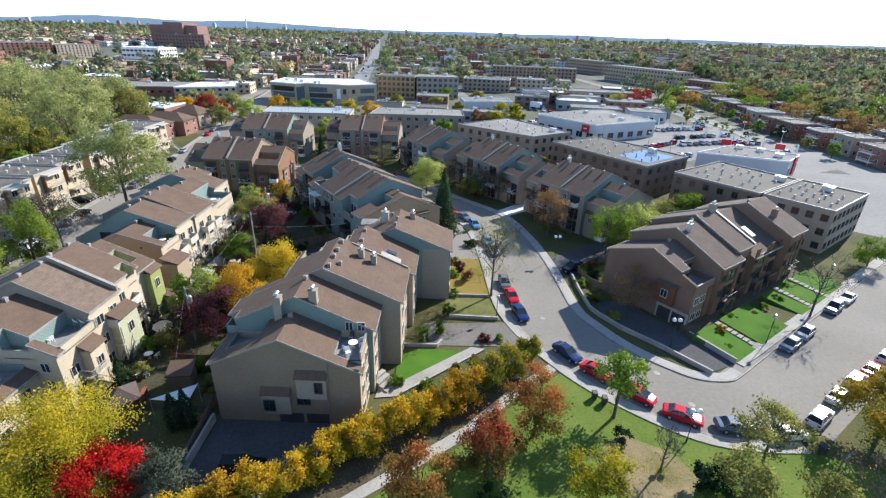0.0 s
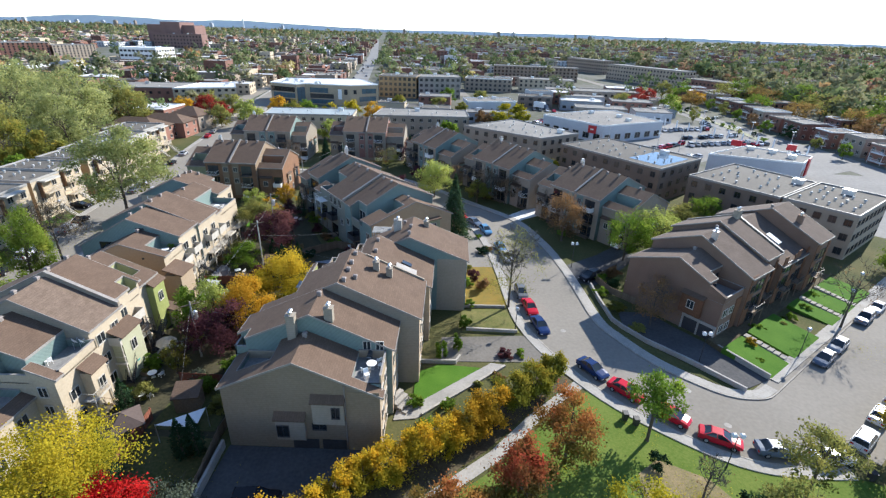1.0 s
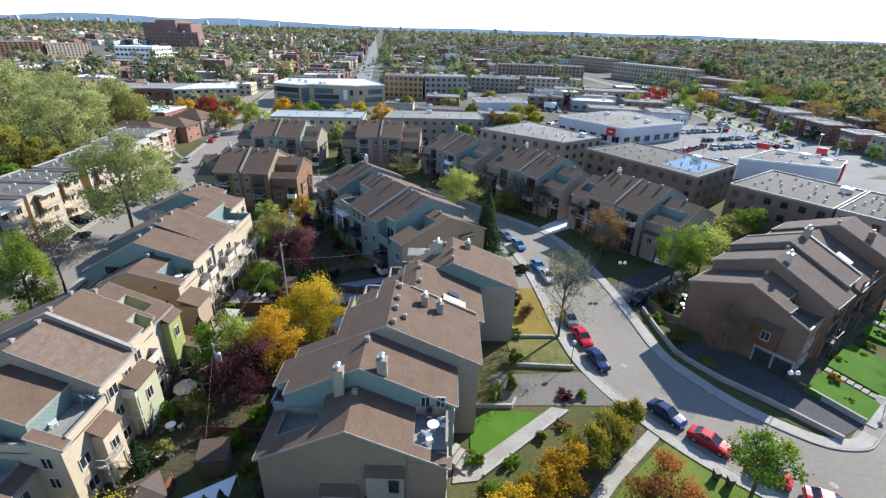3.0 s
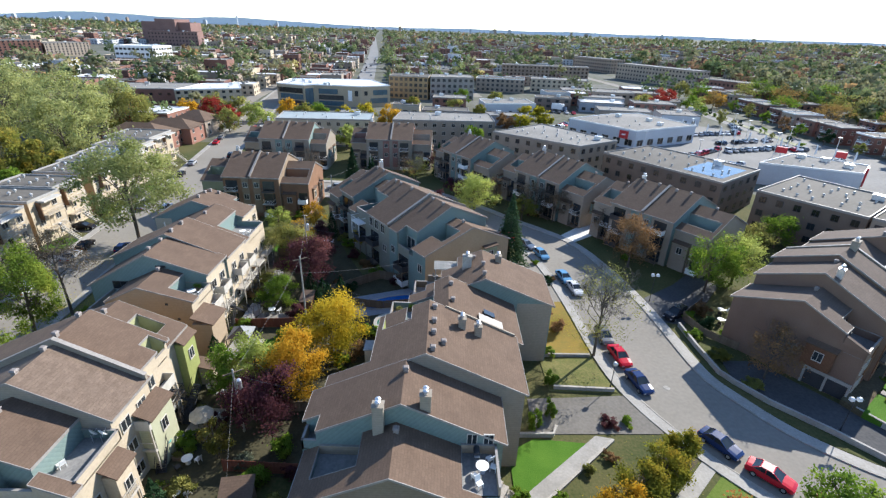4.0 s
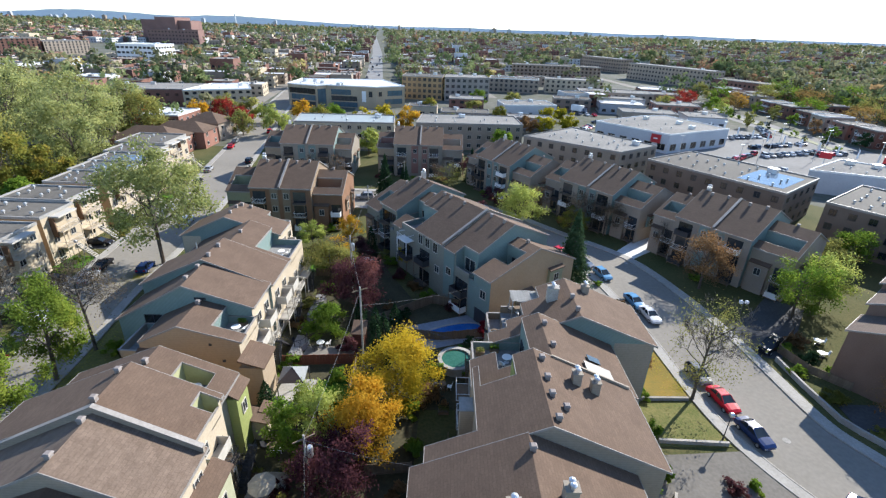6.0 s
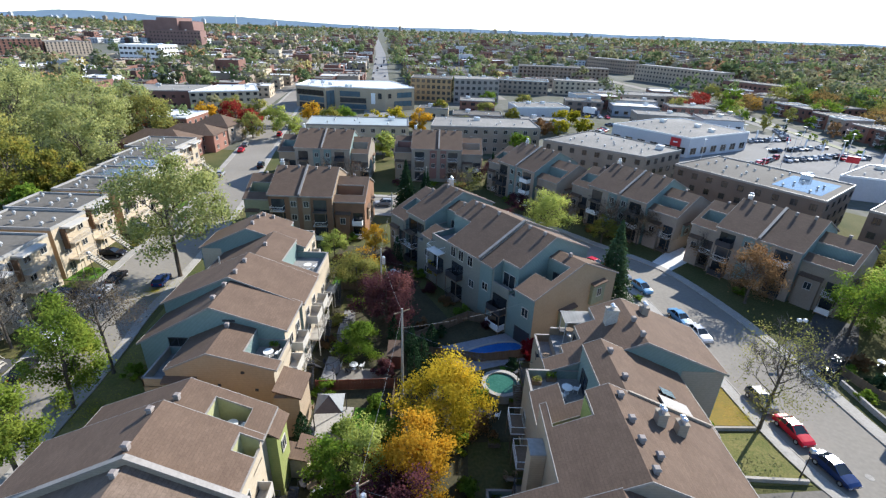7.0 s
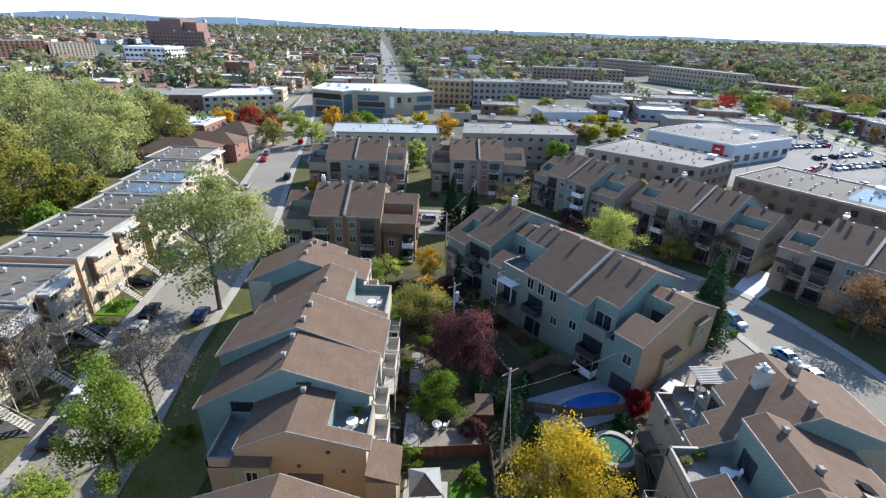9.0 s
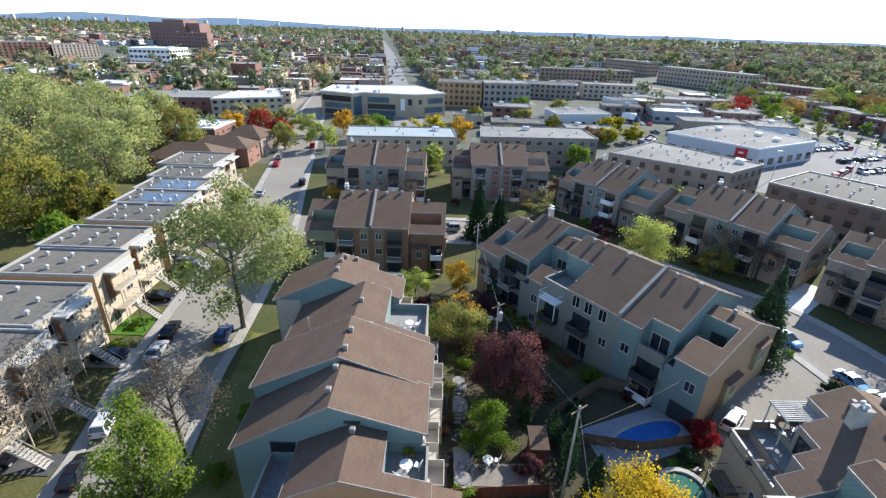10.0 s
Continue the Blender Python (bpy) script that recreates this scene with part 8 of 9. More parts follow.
COLOURS = {"red": (0.42, 0.015, 0.03), "black": (0.012, 0.012, 0.016), "navy": (0.012, 0.03, 0.1), "silver": (0.27, 0.28, 0.3), "white": (0.52, 0.52, 0.53), "blue": (0.1, 0.24, 0.4), "grey": (0.13, 0.135, 0.145), "slate": (0.09, 0.12, 0.17)}
LAMP = mat("headlight_glass", (0.3, 0.3, 0.32), (0.4, 0.4, 0.42), 1, 4, 0.1, 0.0, spec=0.6)
TAIL = mat("tail_light", (0.3, 0.01, 0.01), (0.4, 0.02, 0.02), 1, 4, 0.2, 0.0)
CARS = {}


def car_parts(kind, colour, far=False):
    """Body, glass and wheels of a car that faces +x."""
    L, W = 4.5, 1.78
    if kind == "sedan":
        low = [(-2.25, 0.35, 0.82), (-2.15, 0.3, 0.98), (-1.5, 0.28, 1.02), (0.9, 0.28, 1.0), (1.9, 0.3, 0.84), (2.22, 0.34, 0.66)]
        cab = [(-1.72, 1.0), (-1.05, 1.4), (0.1, 1.45), (1.05, 0.98)]
    elif kind == "hatch":
        L = 4.1
        low = [(-2.0, 0.38, 0.9), (-1.95, 0.3, 1.02), (-1.3, 0.28, 1.04), (0.9, 0.28, 1.02), (1.75, 0.3, 0.86), (2.02, 0.34, 0.66)]
        cab = [(-1.92, 1.02), (-1.55, 1.46), (0.0, 1.52), (1.1, 1.0)]
    else:
        low = [(-2.3, 0.42, 1.0), (-2.25, 0.34, 1.1), (-1.5, 0.32, 1.12), (0.8, 0.32, 1.1), (1.95, 0.34, 1.02), (2.25, 0.4, 0.78)]
        cab = [(-2.22, 1.1), (-1.95, 1.72), (0.1, 1.78), (0.95, 1.1)]
    s = Shape()
    rows = []
    for i, (x, z0, z1) in enumerate(low):
        w = W / 2 * (0.86 if i in (0, 5) else 0.97 if i in (1, 4) else 1.0)
        n = len(s.v)
        prof = [(-w * 0.92, z0), (-w, z0 + 0.18), (-w, (z0 + z1) / 2 + 0.1), (-w * 0.93, z1 - 0.02), (-w * 0.5, z1 + 0.02), (w * 0.5, z1 + 0.02), (w * 0.93, z1 - 0.02), (w, (z0 + z1) / 2 + 0.1), (w, z0 + 0.18), (w * 0.92, z0)]
        s.v += [(x, y, z) for y, z in prof]
        rows.append(n)
    k = 10
    for a, b in zip(rows, rows[1:]):
        for j in range(k):
            s.f.append((a + j, b + j, b + (j + 1) % k, a + (j + 1) % k))
    s.f += [tuple(rows[0] + j for j in range(k)), tuple(rows[-1] + j for j in reversed(range(k)))]
    # roof and pillars
    (x0, z0), (x1, z1), (x2, z2), (x3, z3) = cab
    wr, wb = W / 2 * 0.7, W / 2 * 0.9
    s.hexa([(x1 - 0.05, -wr, z1 - 0.05), (x2 + 0.1, -wr, z2 - 0.07), (x2 + 0.1, wr, z2 - 0.07), (x1 - 0.05, wr, z1 - 0.05)], [(x1 + 0.05, -wr * 0.9, z1 + 0.03), (x2 - 0.05, -wr * 0.9, z2 + 0.01), (x2 - 0.05, wr * 0.9, z2 + 0.01), (x1 + 0.05, wr * 0.9, z1 + 0.03)])
    for sg in (-1, 1):
        for (xa, za), (xb, zb) in (((x0, z0), (x1, z1)), ((x3, z3), (x2, z2)), (((x0 + x3) / 2 - 0.1, z0), ((x1 + x2) / 2, z1))):
            s.hexa([(xa - 0.06, sg * wb - 0.04, za - 0.05), (xa + 0.06, sg * wb - 0.04, za - 0.05), (xa + 0.06, sg * wb + 0.03, za - 0.05), (xa - 0.06, sg * wb + 0.03, za - 0.05)], [(xb - 0.06, sg * wr - 0.04, zb), (xb + 0.06, sg * wr - 0.04, zb), (xb + 0.06, sg * wr + 0.03, zb), (xb - 0.06, sg * wr + 0.03, zb)])
    out = [("body", s.mesh("body", paint(colour, COLOURS[colour])), None)]
    for nm, q in (("windscreen", [(x3, -wb * 0.96, z3), (x3, wb * 0.96, z3), (x2, wr * 0.96, z2 - 0.02), (x2, -wr * 0.96, z2 - 0.02)]), ("rear_window", [(x0, wb * 0.96, z0), (x0, -wb * 0.96, z0), (x1, -wr * 0.96, z1 - 0.02), (x1, wr * 0.96, z1 - 0.02)]),
                  ("side_window", [(x0, -wb, z0), (x3, -wb, z3), (x2, -wr, z2 - 0.03), (x1, -wr, z1 - 0.03)]), ("side_window", [(x3, wb, z3), (x0, wb, z0), (x1, wr, z1 - 0.03), (x2, wr, z2 - 0.03)])):
        g = Shape()
        mid = Vector((0, 0, 0.9))
        g.hexa([tuple(Vector(p) + (Vector((sum(c[0] for c in q) / 4, 0, 0.8)) - Vector(p)) * 0.03) for p in q], q)
        out.append((nm, g.mesh(nm, CARGLASS), None))
    t, r = Shape(), Shape()
    t.tube([(0, -0.11, 0), (0, 0.11, 0)], [0.32, 0.32], 14)
    r.tube([(0, -0.125, 0), (0, 0.125, 0)], [0.19, 0.19], 10)
    tm, rm = t.mesh("tyre", RUBBER), r.mesh("rim", METAL)
    for x in (-L * 0.3, L * 0.3):
        for y in (-W / 2 + 0.08, W / 2 - 0.08):
            out.append(("wheel", tm, (x, y, 0.32, rm)))
    if far:
        return out
    lf, lr = low[-1], low[0]
    for sg in (-1, 1):
        a, b = Shape(), Shape()
        a.box(lf[0] - 0.1, lf[0] + 0.03, sg * 0.62 - 0.16, sg * 0.62 + 0.16, lf[2] - 0.2, lf[2] - 0.04)
        b.box(lr[0] - 0.03, lr[0] + 0.1, sg * 0.62 - 0.15, sg * 0.62 + 0.15, lr[2] - 0.25, lr[2] - 0.02)
        out += [("headlight", a.mesh("headlight", LAMP), None), ("tail_light", b.mesh("tail_light", TAIL), None)]
    return out


def car(x, y, turn, colour, kind="sedan", where="parked at the kerb", z=0.06):
    far = "lot" in where or "boulevard" in where
    key = (kind, colour, far)
    m_ = pose(x, y, z, 0, 0, turn)
    if key in CARS:
        ob = copy_thing(CARS[key], m_)
    else:
        ob = thing("car", m_, "", "car", "parked cars")
        for nm, me, at in car_parts(kind, colour, far):
            p = part(nm, me, None, ob, m=pose(*at[:3]) if at else None)
            if at and not far:
                part("rim", at[3], None, p)
        CARS[key] = ob
    word = {"sedan": "sedan", "hatch": "hatchback", "suv": "tall estate car"}[kind]
    return tagged(ob, f"{colour} {word} {where}", "car", "parked cars")


WS = "parked on the winding street"
car(11.8, 74.3, 275, "grey", "hatch", WS)
car(12.6, 69.6, 279, "red", "sedan", WS)
car(13.4, 64.4, 283, "navy", "sedan", WS)
car(18.8, 54.6, 304, "navy", "sedan", WS)
car(21.9, 50.6, 314, "red", "sedan", WS)
car(26.0, 46.5, 320, "red", "hatch", WS)
car(30.0, 43.3, 334, "red", "sedan", WS)
car(35.5, 41.9, 354, "slate", "sedan", WS)
car(41.0, 41.2, 5, "white", "sedan", WS)
car(9.9, 92.3, 281, "blue", "sedan", WS)
car(10.9, 88.3, 279, "white", "sedan", WS)
car(7.4, 101.6, 288, "blue", "hatch", WS)
car(5.0, 106.2, 305, "slate", "sedan", WS)
car(1.8, 110.2, 307, "red", "hatch", WS)
WF = "parked on the wide street"
car(52.2, 58.6, 217, "slate", "hatch", WF)
car(56.5, 61.9, 217, "silver", "hatch", WF)
car(66.5, 69.8, 217, "slate", "suv", WF)
car(71.4, 73.4, 217, "white", "sedan", WF)
for x, y, c, k in ((46.4, 43.9, "white", "suv"), (51.5, 47.9, "white", "sedan"), (55.9, 51.0, "white", "suv"), (60.2, 53.6, "red", "sedan"), (64.6, 56.6, "white", "hatch"), (68.6, 58.8, "silver", "sedan"), (73.0, 62.0, "grey", "suv")):
    car(x, y, 37, c, k, WF)
car(25.2, 80.9, 214, "black", "suv", "parked on the short drive", 0.09)
car(-9.6, 85.1, 45, "white", "suv", "parked in the court beside the row", 0.05)
car(-18.0, 33.4, 4, "black", "suv", "in the shaded forecourt", 0.09)
car(-42.0, 140.0, 185, "silver", "suv", "parked on the cross street", 0.05)
WL = "parked on the long side street"
for x, y, t, c, k in ((-81.8, 99.4, 97, "black", "sedan"), (-81.1, 94.6, 97, "silver", "sedan"), (-74.0, 98.8, 96, "navy", "hatch"), (-79.6, 82.2, 101, "white", "suv"), (-78.4, 75.8, 101, "black", "sedan"), (-83.2, 121.0, 96, "grey", "sedan"), (-84.6, 128.2, 98, "silver", "sedan"), (-77.4, 120.4, 96, "white", "suv"), (-88.0, 148.0, 100, "black", "hatch"), (-90.6, 160.0, 100, "silver", "sedan"), (-82.6, 170.0, 100, "black", "suv"), (-95.6, 188.0, 101, "red", "sedan"), (-97.4, 196.0, 101, "grey", "sedan"), (-91.0, 214.0, 101, "red", "suv"), (-73.6, 66.4, 90, "grey", "sedan")):
    car(x, y, t, c, k, WL)
car(-88.2, 108.2, 4, "black", "sedan", "parked on a duplex drive", 0.1)
car(-86.4, 93.4, 12, "black", "hatch", "parked on a duplex drive", 0.1)
car(-89.0, 119.6, 0, "grey", "suv", "parked on a duplex drive", 0.1)
car(-87.4, 76.9, 0, "black", "sedan", "parked on a duplex drive", 0.1)
rr = random.Random(4)
rows_ = [((70, 168), (92, 182), 8, -53), ((74, 186), (98, 206), 9, 37), ((96, 200), (128, 212), 10, 80), ((100, 215), (130, 226), 11, 80), ((98, 232), (124, 240), 9, 80), ((118, 184), (136, 192), 7, 37), ((84, 194), (60, 186), 7, 37), ((120, 206), (134, 209), 5, 80), ((66, 250), (50, 262), 6, -40), ((36, 236), (46, 250), 5, -40), ((126, 246), (132, 262), 5, 10), ((-14, 262), (0, 272), 5, 60), ((-16, 272), (-2, 280), 5, 60), ((30, 300), (62, 300), 9, 90), ((44, 286), (62, 280), 5, 90)]
for (x0, y0), (x1, y1), n, t in rows_:
    for i in range(n):
        if rr.random() < 0.88:
            f = (i + 0.5) / n
            car(x0 + (x1 - x0) * f + rr.uniform(-0.2, 0.2), y0 + (y1 - y0) * f, t + rr.uniform(-2, 2) + 180 * rr.randint(0, 1), rr.choice(("white", "silver", "grey", "black", "slate", "red", "white")), rr.choice(("sedan", "hatch", "suv")), "in the dealership parking lot", 0.05)
for i in range(16):
    y = 300 + i * 26
    x = -62 - 0.124 * (y - 280) + rr.choice((-4.8, 4.8, 2.0, -2.0))
    car(x, y, 97 + 180 * rr.randint(0, 1), rr.choice(("white", "silver", "grey", "black")), rr.choice(("sedan", "suv")), "on the straight boulevard", 0.06)

# ---- fences, pools, poles, lamps and garden things ----
def fence(line, h, material, label, board=2.0, single_boards=True):
    """Posts and boarded panels along a line."""
    (x0, y0) = line[0]
    f = thing("fence", pose(x0, y0, 0), label, "fence", "garden fences")
    ps, pn = Shape(), {}
    ps.box(-0.06, 0.06, -0.06, 0.06, -0.1, h + 0.08)
    post = ps.mesh("post", material)
    for (ax, ay), (bx, by) in zip(line, line[1:]):
        L = math.hypot(bx - ax, by - ay)
        k = max(1, round(L / board))
        w = L / k - 0.12
        a = math.degrees(math.atan2(by - ay, bx - ax))
        s, n = Shape(), max(3, int(w / 0.34))
        for z in (0.3, h - 0.3):
            s.box(0.06, w + 0.06, 0.021, 0.06, z, z + 0.09)
        one = Shape()
        one.box(0.0, w / n - 0.015, -0.02, 0.02, 0.06, h)
        if not single_boards:
            for j in range(n):
                s.box(w * j / n + 0.06, w * (j + 1) / n + 0.045, -0.02 - 0.012 * (j % 2), 0.02 - 0.012 * (j % 2), 0.06, h)
        me, bm_ = s.mesh("panel", material, weld=False), one.mesh("board", material)
        for j in range(k):
            x, y = ax + (bx - ax) * j / k - x0, ay + (by - ay) * j / k - y0
            part("post", post, None, f, m=pose(x, y, 0, 0, 0, a))
            p = part("panel", me, None, f, m=pose(x, y, 0, 0, 0, a))
            for q in range(n if single_boards else 0):
                part("board", bm_, None, p, m=pose(w * q / n + 0.06, -0.012 * (q % 2), 0.01 * ((q * 7 + j) % 3)))
    part("post", post, None, f, m=pose(line[-1][0] - x0, line[-1][1] - y0, 0))
    return f


fence([(-42.2, 74.2), (-32.6, 75.1)], 1.6, REDWOOD, "red-brown boarded fence between back gardens")
fence([(-41.0, 65.2), (-33.2, 64.4)], 1.5, WOOD, "weathered board fence behind the gazebo")
fence([(-32.6, 64.4), (-32.8, 75.0)], 1.6, WOOD, "weathered board fence along the garden line")
fence([(-33.7, 43.5), (-33.4, 37.8), (-33.0, 33.0)], 1.6, REDWOOD, "red-brown board fence by the near gardens")
fence([(-33.6, 49.6), (-25.2, 49.4)], 1.6, REDWOOD, "red-brown board fence between near gardens")
fence([(-24.2, 33.0), (-25.0, 41.2), (-24.4, 50.0)], 1.5, WOOD, "grey board fence beside the garages")
fence([(-31.0, 84.6), (-23.3, 90.6), (-14.6, 87.6)], 1.7, WOOD, "grey board fence beyond the pool")
fence([(-29.4, 81.8), (-21.8, 80.6), (-14.4, 82.2)], 1.5, WOOD, "grey board fence between the pools")
fence([(-24.6, 58.4), (-32.2, 57.6)], 1.5, WOOD, "weathered board fence between back gardens")
fence([(26.2, 80.2), (27.4, 76.0), (30.6, 72.6)], 1.3, WOOD, "grey board fence round the brick row's yard")
fence([(26.2, 80.4), (31.0, 84.6)], 1.5, WOOD, "grey board fence round the brick row's yard")
fence([(-44.0, 98.6), (-36.0, 98.4)], 1.6, WOOD, "weathered board fence between back gardens")
fence([(-112, 60), (-111, 96), (-112, 150)], 1.7, WOOD, "long board fence behind the duplexes", 2.0, False)


def low_wall(line, h, material, label):
    return single("low_wall", strip(line, 0.3, -0.1, h), material, label, "garden wall", "low garden walls")


low_wall([(2.2, 63.2), (9.8, 63.0)], 0.6, STONE, "low stone wall at the lawn's edge")
low_wall([(1.8, 69.8), (8.6, 70.0)], 0.5, STONE, "low stone wall at the lawn's edge")
low_wall([(24.7, 78.4), (24.8, 73.0), (25.2, 67.2), (26.2, 65.2), (28.6, 61.7), (33.0, 57.2), (37.6, 51.7)], 0.75, CONCRETE, "pale concrete retaining wall by the pavement")
low_wall([(38.4, 60.7), (42.1, 54.3)], 0.9, CONCRETE, "pale concrete wall beside the sloping drive")
low_wall([(-4.4, 55.2), (0.6, 55.4), (1.2, 56.6)], 0.6, STONE, "low pale wall behind the lawn")
low_wall([(-24.0, 40.0), (-23.8, 32.0), (-29.6, 23)], 1.1, CONCRETE, "concrete retaining wall beside the forecourt")
low_wall([(7.2, 55.0), (-3.4, 45.6)], 0.35, STONE, "stone edging of the garden path")


def pool():
    t = thing("swimming_pool", pose(-20.3, 83.0, 0, 0, 0, 22), "blue in-ground pool with a pale deck", "swimming pool")
    s = Shape()
    out, rim = [], []
    for k in range(28):
        a = 2 * math.pi * k / 28
        r = 1 + 0.1 * math.cos(2 * a) - 0.1 * math.sin(a)
        out.append((4.1 * r * math.cos(a), 1.85 * r * math.sin(a)))
    s.prism(out, 0.0, 0.1)
    part("water", s, POOL, t)
    part("coping", ring([(x * 1.1, y * 1.16) for x, y in out], 0.35, 0.0, 0.16), CONCRETE, t)
    s = Shape()
    s.prism([(-7.4, -3.0), (6.4, -3.2), (7.0, 2.4), (6.4, 3.2), (-6.6, 3.2)], -0.02, 0.08)
    part("deck", s, mat("pool_deck", (0.2, 0.21, 0.24), (0.28, 0.29, 0.32), 0.5, 3.0, 0.8, 0.1, 0.01), t)
    for dy in (-0.3, 0.3):
        s = Shape()
        s.tube([(-5.4, dy, 0.1), (-5.3, dy, 0.9), (-4.9, dy, 0.95), (-4.5, dy, 0.2)], [0.03] * 4, 6)
        part("handrail", s, METAL, t)


pool()


def round_pool():
    t = thing("round_pool", pose(-19.8, 75.3, 0), "round above-ground pool with a pale rim", "swimming pool")
    c = [(2.45 * math.cos(2 * math.pi * k / 24), 2.45 * math.sin(2 * math.pi * k / 24)) for k in range(24)]
    part("rim", ring(c, 0.5, 0.0, 1.25), CONCRETE, t)
    s = Shape()
    s.prism([(x * 0.83, y * 0.83) for x, y in c], 0.0, 1.05)
    part("water", s, GREENPOOL, t)


round_pool()


BROWNCANVAS = mat("brown_canvas", (0.07, 0.05, 0.045), (0.1, 0.075, 0.065), 0.6, 4, 0.8, 0.1, 0.01)
GREYCANVAS = mat("grey_canvas", (0.2, 0.21, 0.21), (0.27, 0.28, 0.28), 0.6, 4, 0.8, 0.1, 0.01)


def gazebo(x, y, turn=0.0, dark=False):
    t = thing("gazebo", pose(x, y, 0.09, 0, 0, turn), "garden gazebo with a dark brown peaked canopy" if dark else "garden gazebo with a peaked canopy, its shaded side painted brown", "gazebo")
    s = Shape()
    for a, b in ((-1.6, -1.6), (1.5, -1.6), (1.5, 1.5), (-1.6, 1.5)):
        p = Shape()
        p.box(a, a + 0.1, b, b + 0.1, 0, 2.4)
        part("post", p, DARKMETAL, t)
    r = 1.8 if dark else 1.5
    # one canopy side painted dark, the rest paler, as light falls on them
    for k, (m_, c) in enumerate(((BROWNCANVAS, [(-r, -r), (r, -r)]), (GREYCANVAS, [(r, -r), (r, r)]), (GREYCANVAS, [(r, r), (-r, r)]), (GREYCANVAS, [(-r, r), (-r, -r)]))):
        p = Shape()
        (a, b), (c_, d) = c
        p.hexa([(a, b, 2.38), (c_, d, 2.38), (0.02, 0.02, 3.5), (-0.02, -0.02, 3.5)], [(a, b, 2.43), (c_, d, 2.43), (0.02, 0.02, 3.56), (-0.02, -0.02, 3.56)])
        part("canopy_side", p, m_ if not dark else BROWNCANVAS, t)


gazebo(-39.4, 69.6, 5)
gazebo(-34.6, 40.6, 40, True)
s = Shape()
s.hexa([(-31.0, 40.2, 2.5), (-26.9, 40.4, 2.2), (-26.8, 42.7, 2.8), (-26.9, 42.6, 2.8)], [(-31.0, 40.2, 2.54), (-26.9, 40.4, 2.24), (-26.8, 42.7, 2.84), (-26.9, 42.6, 2.84)])
sail = single("shade_sail", s, CANVAS, "white triangular shade sail on poles", "shade sail")
for x, y, z in ((-31.0, 40.2, 2.6), (-26.85, 40.4, 2.4), (-26.8, 42.7, 2.9)):
    p = Shape()
    p.tube([(x, y, 0), (x, y, z)], [0.05, 0.04], 6)
    part("pole", p, METAL, sail)


def shed(x, y, w, d, h, turn, material=None):
    t = thing("shed", pose(x, y, 0, 0, 0, turn), "small wooden garden shed with brown roof", "shed", "sheds")
    s = Shape()
    s.box(-w / 2, w / 2, -d / 2, d / 2, 0, h)
    part("wall", s, material or BEIGE, t)
    s = Shape()
    s.hexa([(-w / 2 - 0.2, -d / 2 - 0.2, h - 0.05), (w / 2 + 0.2, -d / 2 - 0.2, h - 0.05), (w / 2 + 0.2, d / 2 + 0.2, h + 0.6), (-w / 2 - 0.2, d / 2 + 0.2, h + 0.6)], [(-w / 2 - 0.2, -d / 2 - 0.2, h + 0.1), (w / 2 + 0.2, -d / 2 - 0.2, h + 0.1), (w / 2 + 0.2, d / 2 + 0.2, h + 0.75), (-w / 2 - 0.2, d / 2 + 0.2, h + 0.75)])
    part("roof", s, SHINGLE, t)


shed(-41.2, 62.8, 1.6, 2.6, 2.4, 90)
shed(-40.2, 64.0, 1.4, 1.6, 2.2, 90)
shed(-30.4, 45.6, 2.6, 2.0, 2.2, 10, WOOD)
shed(-33.2, 79.8, 1.6, 2.2, 2.1, 0, REDWOOD)


def utility_pole(x, y, h, label, transformer=False, arms=1):
    t = thing("utility_pole", pose(x, y, 0), label, "utility pole", "utility poles")
    s = Shape()
    s.tube([(0, 0, -0.1), (0, 0, h)], [0.15, 0.1], 8)
    part("pole", s, mat("grey_pole_wood", (0.28, 0.26, 0.23), (0.36, 0.34, 0.3), 1.0, 8.0, 0.9, 0.3, 0.01) if "grey_pole_wood" not in bpy.data.materials else bpy.data.materials["grey_pole_wood"], t)
    for k in range(arms):
        s = Shape()
        s.box(-1.0, 1.0, -0.05, 0.05, h - 0.5 - 0.8 * k, h - 0.38 - 0.8 * k)
        part("crossarm", s, WOOD, t, m=pose(0, 0, 0, 0, 0, 35))
    if transformer:
        s = Shape()
        s.tube([(0.38, 0.1, h - 2.6), (0.38, 0.1, h - 1.5), (0.38, 0.1, h - 1.35)], [0.26, 0.26, 0.16], 10)
        part("transformer", s, METAL, t)
    return t


POLES = [(-33.6, 54.8, 8.6), (-31.8, 74.1, 12.2), (-36.6, 93.2, 10.4), (-37.6, 118.4, 10.6), (-31.6, 137.2, 11.0)]
for i, (x, y, h) in enumerate(POLES):
    utility_pole(x, y, h, "grey wooden utility pole in the back gardens", i in (0, 2), 1)


LINE = mat("weathered_cable", (0.16, 0.16, 0.16), (0.24, 0.24, 0.24), 1.0, 6.0, 0.8, 0.0)


def wire(a, b, sag=0.6, r=0.012, n=14):
    s = Shape()
    pts = []
    for k in range(n + 1):
        f = k / n
        pts.append((a[0] + (b[0] - a[0]) * f, a[1] + (b[1] - a[1]) * f, a[2] + (b[2] - a[2]) * f - sag * 4 * f * (1 - f)))
    s.tube(pts, [r] * len(pts), 4)
    return single("cable", s, LINE, "thin overhead cable between poles and houses", "cable", "overhead cables")


